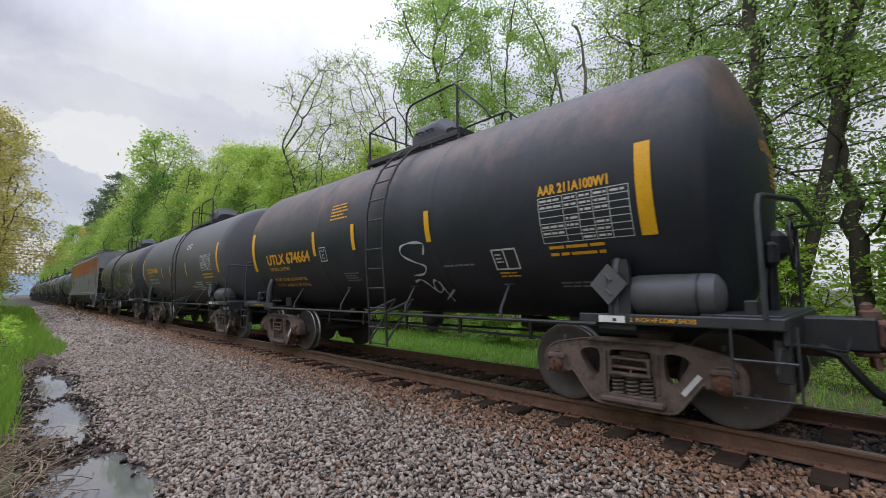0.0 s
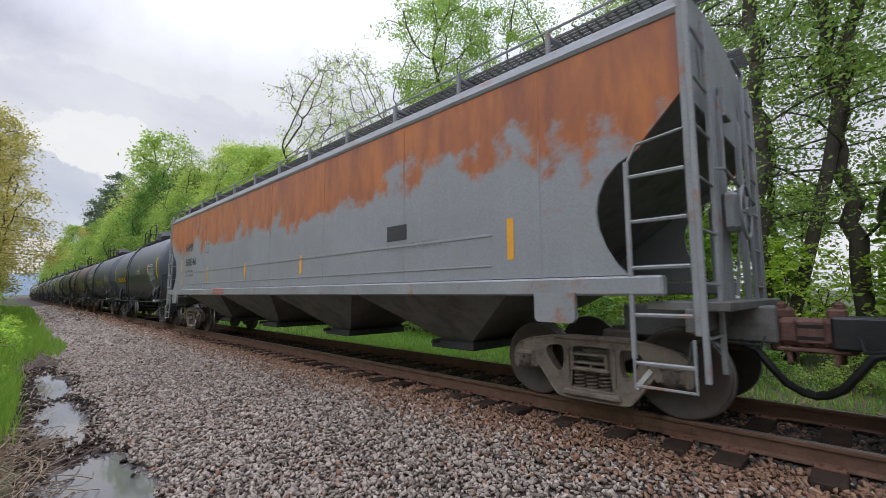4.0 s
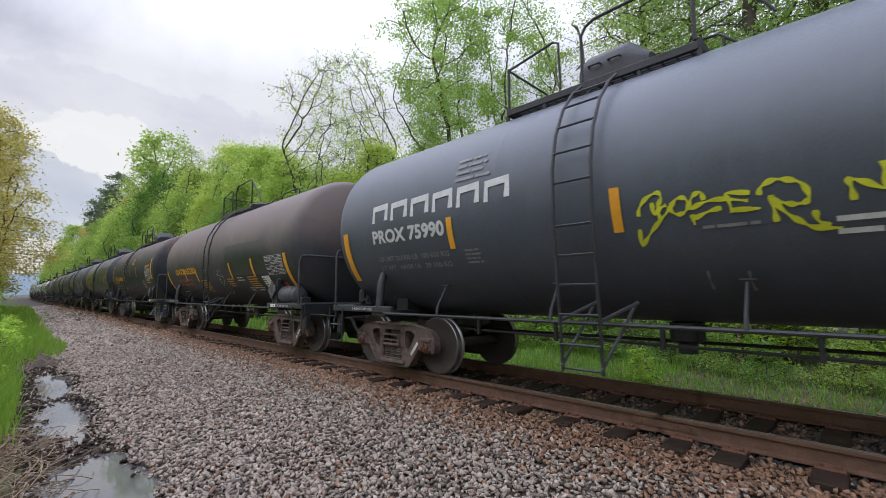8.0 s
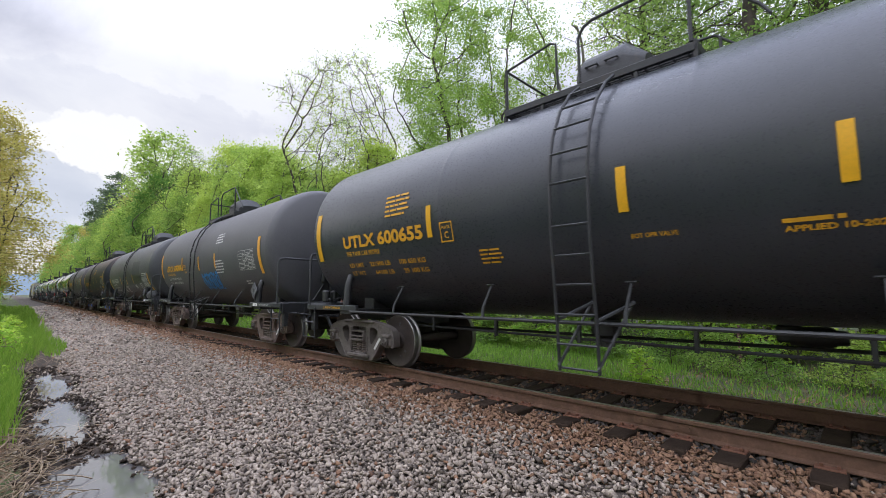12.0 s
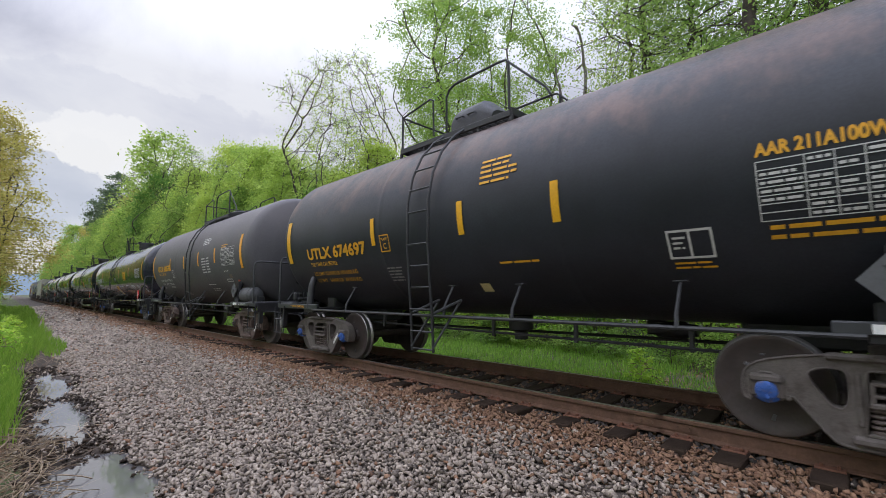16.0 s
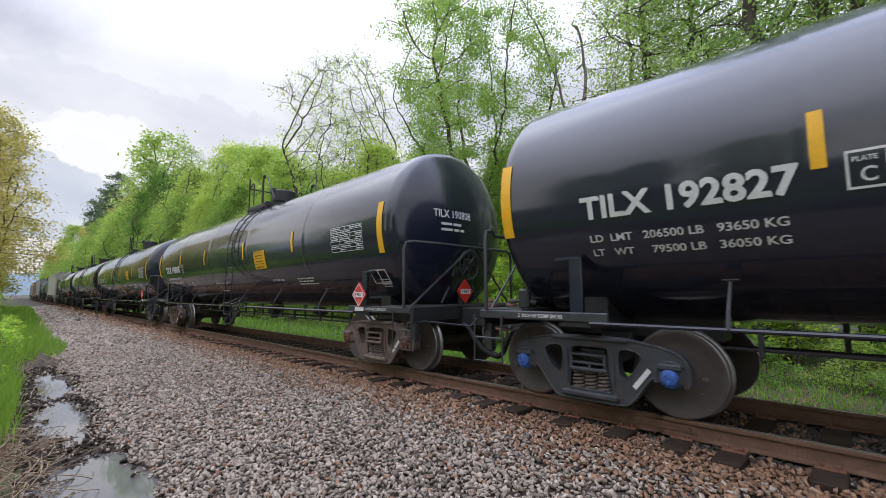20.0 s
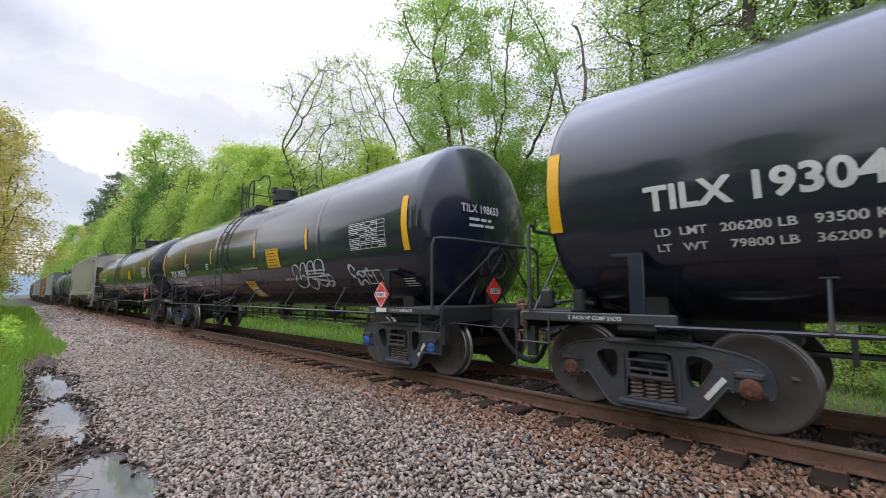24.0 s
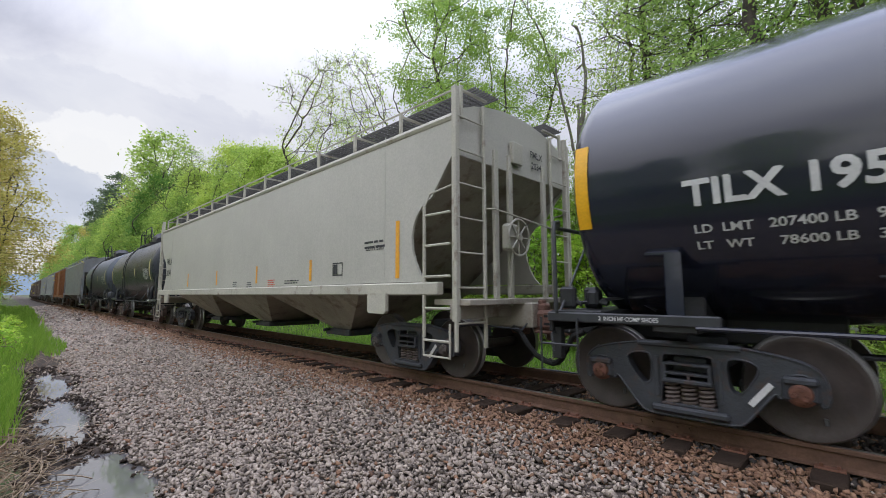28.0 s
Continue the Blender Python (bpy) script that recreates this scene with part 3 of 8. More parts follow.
def settle(p):
    """From the verge's drawing to its true plan."""
    return np.stack([0.934 * p[:, 0] + 0.141 * p[:, 1] + 0.756, 0.956 * p[:, 1] - 0.013 * np.maximum(p[:, 0], -60) - 0.135], -1)


def build_clods():
    p = settle(scatter(-17, -4.2, -5.75, -4.75, 0.06))
    d = np.min([((p[:, 0] - a) / (c * 1.1)) ** 2 + ((p[:, 1] - b) / (e * 1.15)) ** 2 for a, b, c, e in PUDDLES], 0)
    p = p[(d > 0.55 + RNG.normal(0, 0.25, len(p))) & (d < 4.0) & (RNG.random(len(p)) < 0.8)]
    stones("mud_clods", "dark wet clods and pebbles round the puddles", p, RNG.uniform(0.010, 0.040, (len(p), 1)), [M_MUD, M_STONE], (RNG.random(len(p)) < 0.22).astype(int), 0.0)


build_clods()

# ---- track ----
def bend(x):
    """Sideways drift of the line where it curves away in the distance."""
    return max(0.0, -140.0 - x) ** 2 / 5000.0


track = thing("railway_track", "single straight railway track with rusty rails on timber ties", "railway track", kind="structure")
RAIL_HALF = [(-0.070, -0.180), (-0.070, -0.168), (-0.012, -0.150), (-0.009, -0.050), (-0.036, -0.040), (-0.037, -0.010), (-0.028, 0.0)]
RAIL_PROF = RAIL_HALF + [(-x, z) for x, z in reversed(RAIL_HALF)]


def rail(y):
    n = len(RAIL_PROF)
    s = Shape()
    xs = [-900, -600, -480, -400, -340, -290, -250, -210, -180, -150, -120, -60, -30, -14, -1.623, -1.687, 12, 80]
    vs = [(x, y + bend(x) + a, b) for x in xs for a, b in RAIL_PROF]
    for i in range(len(xs) - 1):
        fs, top = [], []
        for k in range(n):
            q = (i * n + k, i * n + (k + 1) % n, (i + 1) * n + (k + 1) % n, (i + 1) * n + k)
            s.f.append(q)
            s.m.append(1 if k == 6 else 0)
    s.v = vs
    part("rail", s, [M_RAIL, M_RAILTOP], track, "rusty steel rail with a worn bright head")


rail(-0.7545)
rail(0.7545)
jb = Shape().box((-1.62, -0.770, -0.095), (0.62, 0.012, 0.075), 0.004)
for bx in (-0.24, -0.12, 0.12, 0.24):
    jb.tube([(-1.62 + bx, -0.775, -0.095), (-1.62 + bx, -0.795, -0.095)], 0.016, 6)
part("joint_bar", jb, M_RAIL, track, "bolted rusty joint bar")
TIE_ME = Shape().box((0, 0, 0), (0.23, 2.5, 0.17), 0.012).mesh("tie", M_TIE)
PLATE_ME = Shape().box((0, 0, 0), (0.20, 0.34, 0.018), 0.004).box((0.055, 0.12, 0.02), (0.028, 0.04, 0.03), 0.006).box((-0.055, 0.12, 0.02), (0.028, 0.04, 0.03), 0.006).box(
    (0.055, -0.12, 0.02), (0.028, 0.04, 0.03), 0.006).box((-0.055, -0.12, 0.02), (0.028, 0.04, 0.03), 0.006).mesh("tie_plate", M_PLATE)
for x in TIE_X:
    tie = part("tie", TIE_ME, None, track, at=pose(x, random.uniform(-0.05, 0.05), -0.268 + random.uniform(-0.004, 0.010), 0, 0, random.uniform(-2.5, 2.5)))
    for y in (-0.7545, 0.7545):
        part("tie_plate", PLATE_ME, None, tie, at=Matrix.Translation((0, y, 0.090)))
far_ties = Shape()
x = TIE_X[-1]
while x > -240:
    x -= 0.6
    far_ties.box((x, bend(x), -0.275), (0.23, 2.5, 0.17), 0.012)
tagged(part("far_ties", far_ties, M_TIE, track, "row of weathered timber ties"), kind="stuff")

# ---- railway running gear, shared by all cars ----
def mirror(pts):
    return pts + [(-x, z) for x, z in reversed(pts) if x > 1e-6]


SIDE_OUT = mirror([(0.0, 0.80), (0.35, 0.80), (0.62, 0.765), (0.84, 0.725), (0.99, 0.67), (1.07, 0.57), (1.075, 0.38), (1.01, 0.35), (1.01, 0.52), (0.95, 0.60),
                   (0.83, 0.60), (0.765, 0.54), (0.765, 0.40), (0.735, 0.385), (0.715, 0.43), (0.66, 0.37), (0.47, 0.125), (0.40, 0.095), (0.30, 0.09), (0.0, 0.09)])
WINDOW = [(-0.255, 0.19), (0.255, 0.19), (0.265, 0.24), (0.235, 0.44), (0.235, 0.66), (0.20, 0.69), (-0.20, 0.69), (-0.235, 0.66), (-0.235, 0.44), (-0.265, 0.24)]
TRI = [(0.335, 0.66), (0.42, 0.695), (0.57, 0.665), (0.61, 0.60), (0.50, 0.43), (0.42, 0.355), (0.345, 0.41)]


SHRINK = Matrix.Diagonal((0.957, 1.0, 1.0, 1.0))


def soften(loop, rounds=2):
    """Corners of a closed outline cut round."""
    for _ in range(rounds):
        out = []
        for i, (x, z) in enumerate(loop):
            x2, z2 = loop[(i + 1) % len(loop)]
            out += [(0.75 * x + 0.25 * x2, 0.75 * z + 0.25 * z2), (0.25 * x + 0.75 * x2, 0.25 * z + 0.75 * z2)]
        loop = out
    return loop


def side_frame_mesh():
    out, win, tri = soften(SIDE_OUT, 1), soften(WINDOW, 1), soften(TRI)
    tri2 = [(-x, z) for x, z in reversed(tri)]
    s = Shape().plate(out, -1.055, -0.91, (win, tri, tri2))
    # cast lips round the frame and its openings
    for loop, r in ((out, 0.013), (win, 0.010), (tri, 0.010), (tri2, 0.010)):
        s.tube([(x, -1.053, z) for x, z in loop + loop[:2]], r, 6)
    for sx in (-1, 1):
        # bearing adapter and its crown in the pedestal jaw
        s.box((sx * 0.889, -1.01, 0.555), (0.25, 0.22, 0.07), 0.02)
        s.box((sx * 0.889, -1.02, 0.47), (0.27, 0.14, 0.19), 0.03)
        # wear plates beside the spring window
        s.box((sx * 0.285, -1.062, 0.46), (0.035, 0.02, 0.40), 0.008)
    s.box((0, -1.0, 0.775), (0.95, 0.17, 0.05), 0.02).box((0, -1.0, 0.155), (0.70, 0.22, 0.075), 0.028)
    me = s.mesh("side_frame", M_TRUCKBR, 30)
    me.transform(SHRINK)
    return me


def spring_mesh():
    pts = [(0.066 * math.cos(a * 0.7), 0.066 * math.sin(a * 0.7), 0.20 + 0.205 * a / 45) for a in range(46)]
    me = Shape().tube(pts, 0.017, 6).mesh("coil_spring", M_SPRING)
    me.transform(SHRINK)
    return me


def wheelset_mesh():
    s = Shape()
    prof = [(0.66, 0.10), (0.665, 0.40), (0.672, 0.470), (0.69, 0.480), (0.712, 0.470), (0.722, 0.456), (0.803, 0.452), (0.812, 0.443), (0.813, 0.428), (0.800, 0.395),
            (0.775, 0.34), (0.755, 0.25), (0.775, 0.14), (0.83, 0.125), (0.83, 0.085), (0.95, 0.08)]
    for sy in (1, -1):
        p = [(a * sy, r) for a, r in prof]
        mi = [0, 0, 1, 1, 1, 1, 1, 0, 0, 0, 0, 0, 0, 0, 0]
        s.lathe(p if sy > 0 else p[::-1], "y", n=40, mi=mi if sy > 0 else mi[::-1])
    s.lathe([(-0.95, 0.0), (-0.95, 0.075), (0.95, 0.075), (0.95, 0.0)], "y", n=14)
    # chalk marks and a stencil patch on the plate show the turning
    s.box((0.20, -0.785, -0.13), (0.05, 0.012, 0.03), 0.003, (0, 20, 0), 2)
    s.box((-0.05, -0.782, 0.29), (0.03, 0.012, 0.06), 0.003, (0, 10, 0), 2)
    s.box((0.10, -0.785, -0.25), (0.035, 0.012, 0.02), 0.003, (0, -15, 0), 2)
    me = s.mesh("wheelset", [M_WHEEL, M_RIM, M_PLACARD], 40)
    return me


def cap_mesh(side):
    s = Shape()
    for sy in (side,):
        p = [(0.90 * sy, 0.105), (1.07 * sy, 0.112), (1.085 * sy, 0.10), (1.09 * sy, 0.083), (1.12 * sy, 0.078), (1.128 * sy, 0.068), (1.128 * sy, 0.0)]
        s.lathe(p if sy > 0 else p[::-1], "y", n=20)
        for k in range(3):
            a = 2 * math.pi * k / 3
            c = (0.045 * math.cos(a), 0.045 * math.sin(a))
            s.tube([(c[0], 1.12 * sy, c[1]), (c[0], 1.15 * sy, c[1])], 0.019, 6)
    return s.mesh("bearing_cap", M_CAPGREY, 40)


SIDE_ME, SPRING_ME, WHEELSET_ME, CAP_ME, CAP_FAR_ME = side_frame_mesh(), spring_mesh(), wheelset_mesh(), cap_mesh(-1), cap_mesh(1)
SIDE_FAR_ME = SIDE_ME.copy()
SIDE_FAR_ME.transform(Matrix.Diagonal((1, -1, 1, 1)))
SIDE_FAR_ME.flip_normals()
BOLSTER = Shape().box((0, 0, 0.565), (0.36, 1.90, 0.22), 0.03).box((0, 0, 0.76), (0.42, 0.6, 0.14), 0.03)
for sy in (-1, 1):
    # the bolster's open end: ledges round two pockets, over the spring nest
    BOLSTER.box((0, sy * 1.03, 0.595), (0.44, 0.16, 0.028), 0.008).box((0, sy * 1.03, 0.505), (0.44, 0.16, 0.028), 0.008).box((0, sy * 1.02, 0.435), (0.46, 0.20, 0.045), 0.012)
    BOLSTER.box((-0.205, sy * 1.04, 0.51), (0.035, 0.14, 0.19), 0.008).box((0.205, sy * 1.04, 0.51), (0.035, 0.14, 0.19), 0.008).box((0.02, sy * 1.04, 0.47), (0.03, 0.13, 0.08), 0.006)
    # tall plate added behind the springs to make the gap look dark
    BOLSTER.box((0, sy * 0.86, 0.33), (0.56, 0.05, 0.30), 0.01).box((0, sy * 1.0, 0.205), (0.50, 0.16, 0.03), 0.008)
for sx in (-1, 1):
    BOLSTER.box((sx * 0.42, 0, 0.40), (0.10, 1.5, 0.12), 0.02)
BOLSTER_ME = BOLSTER.mesh("truck_bolster", M_TRUCKBR)
BOLSTER_ME.transform(SHRINK)
STENCIL_ME = Shape().box((0.60, -1.066, 0.40), (0.26, 0.006, 0.05), 0.002, (0, -50, 0)).mesh("frame_stencil", M_LETWHT)
STENCIL_ME.transform(SHRINK)
ROLLING = {1: [], -1: []}


def truck(car, x, iron, cap, full=True):
    """A two-axle truck: bolster, side frames, springs, wheelsets and bearing caps."""
    t = part("truck", BOLSTER_ME, iron, car, at=Matrix.Translation((x * CAR_X, 0, 0)))
    part("side_frame", SIDE_ME, iron, t)
    part("side_frame", SIDE_FAR_ME, iron, t)
    if full:
        for sx in (-0.15, 0.0, 0.15):
            part("coil_spring", SPRING_ME, None, t, at=Matrix.Translation((sx, -1.0, 0)))
        part("frame_stencil", STENCIL_ME, None, t, "worn white stencil strip")
    for s in (1, -1):
        at = Matrix.Translation((0.851 * s, 0, 0.457))
        w = part("wheelset", WHEELSET_ME, None, t, at=at)
        c = part("bearing_cap", CAP_ME, cap, t, at=at)
        ROLLING[s] += [w, c]
        if full:
            ROLLING[s].append(part("bearing_cap", CAP_FAR_ME, cap, t, at=at))
    return t


def coupler(car, x, s):
    """The draft gear, knuckle and air hose at one end; s is +1 or -1 towards that end."""
    c = Shape().box((x + s * 0.05, 0, 0.86), (0.62, 0.16, 0.18), 0.03).box((x + s * 0.36, 0.02, 0.86), (0.20, 0.36, 0.27), 0.05).box((x + s * 0.50, -0.12, 0.86), (0.20, 0.13, 0.27), 0.05)
    c.box((x + s * 0.50, 0.16, 0.86), (0.20, 0.11, 0.24), 0.04).box((x + s * 0.33, -0.02, 1.03), (0.17, 0.16, 0.12), 0.03).box((x + s * 0.31, -0.02, 1.10), (0.10, 0.13, 0.09), 0.025)
    c.box((x + s * 0.42, -0.02, 0.69), (0.34, 0.30, 0.045), 0.015).box((x + s * 0.24, -0.05, 0.72), (0.10, 0.12, 0.12), 0.02)
    c.box((x - s * 0.12, 0, 0.70), (0.34, 0.10, 0.14), 0.03).box((x + s * 0.34, 0.12, 0.66), (0.10, 0.06, 0.22), 0.02).tube([(x + s * 0.34, -0.12, 0.72), (x + s * 0.36, -0.16, 0.56)], 0.025, 6)
    # shade of the knuckle's slots imitated by thin black plates on its face
    for dz in (-0.055, 0.055):
        part("coupler_slot", Shape().box((x + s * 0.50, -0.184, 0.86 + dz), (0.13, 0.006, 0.035), 0.002), M_HOSE, car)
    part("coupler", c, M_COUPLER, car, "rusty knuckle coupler")
    h = [(x - s * 0.05, -0.30, 0.74), (x + s * 0.10, -0.32, 0.68), (x + s * 0.20, -0.31, 0.54), (x + s * 0.32, -0.25, 0.38), (x + s * 0.44, -0.18, 0.30), (x + s * 0.54, -0.14, 0.27), (x + s * 0.62, -0.12, 0.30)]
    part("air_hose", Shape().tube(h, 0.040, 8), M_HOSE, car)
    lever = [(x - s * 0.25, -1.42, 0.62), (x - s * 0.22, -1.40, 0.80), (x - s * 0.15, -1.1, 0.82), (x + s * 0.15, -0.35, 0.72), (x + s * 0.2, -0.1, 0.92)]
    part("uncoupling_lever", Shape().tube(lever, 0.014, 6), M_RAILPIPE, car)


# ---- lettering and marks, laid on a curved or flat side ----
def wrap_tank(R, zc, off=0.011):
    def at(x, z):
        a = (1.060 * z - 0.049 - zc) / R
        return (x * CAR_X, -(R + off) * math.cos(a), zc + (R + off) * math.sin(a))

    return at


def wrap_flat(y, lean=0.0, z0=0.0):
    return lambda x, z: (x * CAR_X, y + lean * (z - z0), z * CAR_Z)


def wrap_end(xe, s, bow=0.0, zc=2.2):
    return lambda a, z: (xe * CAR_X - bow * (a * a + (z * CAR_Z - zc) ** 2) * s, a * s, z * CAR_Z)


FONT_CACHE = {}


def letters(body):
    """Flat letters one unit high with the left end at zero: vertices and faces."""
    if body not in FONT_CACHE:
        cu = bpy.data.curves.new("letters", "FONT")
        cu.body, cu.size, cu.resolution_u, cu.offset = body, 1.0, 3, 0.016
        ob = bpy.data.objects.new("letters", cu)
        me = bpy.data.meshes.new_from_object(ob)
        vs = [(v.co.x, v.co.y) for v in me.vertices]
        fs = [tuple(p.vertices) for p in me.polygons]
        bpy.data.objects.remove(ob)
        bpy.data.curves.remove(cu)
        bpy.data.meshes.remove(me)
        x0, x1 = min(v[0] for v in vs), max(v[0] for v in vs)
        y1 = max(v[1] for v in vs)
        FONT_CACHE[body] = ([((x - x0) / y1, y / y1) for x, y in vs], fs, (x1 - x0) / y1)
    return FONT_CACHE[body]


def flat_part(name, verts, faces, wrap, material, car, label=""):
    s = Shape().add([wrap(x, z) for x, z in verts], faces)
    return part(name, s, material, car, label, true_size=True)


def text(car, wrap, body, x, z, h, material, width=None, name="lettering", bold=0.0):
    vs, fs, w = letters(body)
    k = (width / w) if width else h
    vv, ff = [(x + vx * k, z + vy * h) for vx, vy in vs], list(fs)
    if bold:
        n = len(vv)
        vv = vv + [(a + bold, b) for a, b in vv] + [(a, b + bold) for a, b in vv]
        ff = ff + [tuple(i + n for i in f) for f in fs] + [tuple(i + 2 * n for i in f) for f in fs]
    return flat_part(name, vv, ff, wrap, material, car)


def rect(x0, z0, x1, z1, n=1):
    vs = [(x, z0 + (z1 - z0) * i / n) for i in range(n + 1) for x in (x0, x1)]
    return vs, [(2 * i, 2 * i + 1, 2 * i + 3, 2 * i + 2) for i in range(n)]


def stripe(car, wrap, x, z0, z1, w, material):
    v, f = rect(x - w / 2, z0, x + w / 2, z1, 6)
    return flat_part("reflector_stripe", v, f, wrap, material, car)


def patch(car, wrap, x0, z0, x1, z1, material, name="repaint_patch"):
    v, f = rect(x0, z0, x1, z1, 8)
    return flat_part(name, v, f, wrap, material, car)


def panel(car, wrap, a, b, c, d, material, n=8):
    """A repainted four-sided area between corners given in turn."""
    vs = []
    for i in range(n + 1):
        for j in range(n + 1):
            u, v = i / n, j / n
            vs.append(tuple((1 - v) * ((1 - u) * a[q] + u * b[q]) + v * ((1 - u) * d[q] + u * c[q]) for q in (0, 1)))
    fs = [(i * (n + 1) + j, (i + 1) * (n + 1) + j, (i + 1) * (n + 1) + j + 1, i * (n + 1) + j + 1) for i in range(n) for j in range(n)]
    return flat_part("repaint_patch", vs, fs, wrap, material, car)


def bars(car, wrap, x, z, w, rows, h, material, gap=0.6, ragged=0.25, name="small_stencil", fill=None):
    """Rows of plain bars for writing too small to read; x, z is the top left."""
    vs, fs = [], []
    for r in range(rows):
        zt = z - r * h * (1 + gap)
        x0, end = x, x + w * (1 - random.random() * ragged)
        while x0 < end:
            l = random.uniform(1.2, 4.0) * h * 1.6
            a, b = rect(x0, zt - h * 0.85, min(x0 + l, end), zt - h * 0.15)
            o = len(vs)
            vs += a
            fs += [tuple(i + o for i in f) for f in b]
            x0 += l + h * 0.55
    return flat_part(name, vs, fs, wrap, material, car)


def table(car, wrap, x0, z0, x1, z1, material, cols=(0.0, 0.30, 0.47, 0.63, 0.80, 1.0), rows=7):
    """A stencilled inspection table: ruled frame with rows of bars."""
    vs, fs = [], []

    def put(a, b, c, d):
        v, f = rect(a, b, c, d, 1 if d - b < 0.2 else 4)
        o = len(vs)
        vs.extend(v)
        fs.extend(tuple(i + o for i in q) for q in f)

    t = 0.008
    W_, H_ = x1 - x0, z1 - z0
    for c in cols:
        put(x0 + W_ * c - t / 2, z0, x0 + W_ * c + t / 2, z1)
    for r in range(rows + 1):
        zz = z0 + H_ * r / rows
        put(x0, zz - t / 2, x1, zz + t / 2)
    for ci in range(len(cols) - 1):
        for r in range(rows):
            if random.random() < 0.68:
                a, b = x0 + W_ * cols[ci] + 0.02, x0 + W_ * cols[ci + 1] - 0.02
                zz = z0 + H_ * r / rows
                a2 = a
                while a2 < b - 0.02:
                    l = min(random.uniform(0.03, 0.11), b - a2)
                    put(a2, zz + H_ / rows * 0.32, a2 + l, zz + H_ / rows * 0.66)
                    a2 += l + 0.014
    return flat_part("inspection_table", vs, fs, wrap, material, car)


def frame_box(car, wrap, x0, z0, x1, z1, t, material, split=()):
    vs, fs = [], []
    for a, b, c, d in [(x0, z0, x1, z0 + t), (x0, z1 - t, x1, z1), (x0, z0, x0 + t, z1), (x1 - t, z0, x1, z1)] + [(x0 + (x1 - x0) * s - t / 2, z0, x0 + (x1 - x0) * s + t / 2, z1) for s in split]:
        v, f = rect(a, b, c, d)
        o = len(vs)
        vs += v
        fs += [tuple(i + o for i in q) for q in f]
    return flat_part("boxed_stencil", vs, fs, wrap, material, car)


def scrawl(car, wrap, pts, w, material, smooth=5, name="graffiti"):
    """A sprayed line: a ribbon along smoothed strokes; None lifts the can."""
    vs, fs = [], []
    strokes, cur = [], []
    for p in list(pts) + [None]:
        if p is None:
            if len(cur) > 1:
                strokes.append(cur)
            cur = []
        else:
            cur.append(Vector(p))
    for st in strokes:
        fine = []
        for i in range(len(st) - 1):
            p0, p1, p2, p3 = st[max(i - 1, 0)], st[i], st[i + 1], st[min(i + 2, len(st) - 1)]
            for k in range(smooth):
                t = k / smooth
                fine.append(0.5 * (2 * p1 + (p2 - p0) * t + (2 * p0 - 5 * p1 + 4 * p2 - p3) * t * t + (3 * p1 - p0 - 3 * p2 + p3) * t ** 3))
        fine.append(st[-1])
        o = len(vs)
        for i, p in enumerate(fine):
            d = fine[min(i + 1, len(fine) - 1)] - fine[max(i - 1, 0)]
            nrm = Vector((-d.y, d.x)).normalized() * w / 2 * (0.8 + 0.4 * math.sin(i * 0.9))
            vs += [tuple(p + nrm), tuple(p - nrm)]
        fs += [(o + 2 * i, o + 2 * i + 1, o + 2 * i + 3, o + 2 * i + 2) for i in range(len(fine) - 1)]
    return flat_part(name, vs, fs, wrap, material, car)


def loops_scrawl(x, z, w, h, n, seed):
    """A row of looping made-up strokes that spell nothing."""
    r = random.Random(seed)
    pts = []
    for k in range(n):
        cx = x + w * (k + 0.5) / n
        a = w / n * 0.42
        shape = r.choice("ozvsu")
        if shape == "o":
            pts += [(cx + a * math.cos(t * 1.05), z + h * (0.5 + 0.5 * math.sin(t * 1.05))) for t in range(7)]
        elif shape == "z":
            pts += [(cx - a, z + h), (cx + a, z + h * 0.95), (cx - a, z + h * 0.1), (cx + a, z)]
        elif shape == "v":
            pts += [(cx - a, z), (cx, z + h), (cx + a, z), (cx + a * 0.3, z + h * 0.5)]
        elif shape == "s":
            pts += [(cx + a, z + h), (cx - a, z + h * 0.75), (cx + a, z + h * 0.3), (cx - a, z)]
        else:
            pts += [(cx - a, z + h), (cx - a * 0.8, z + h * 0.2), (cx, z), (cx + a * 0.8, z + h * 0.2), (cx + a, z + h)]
        pts.append(None)
    return pts


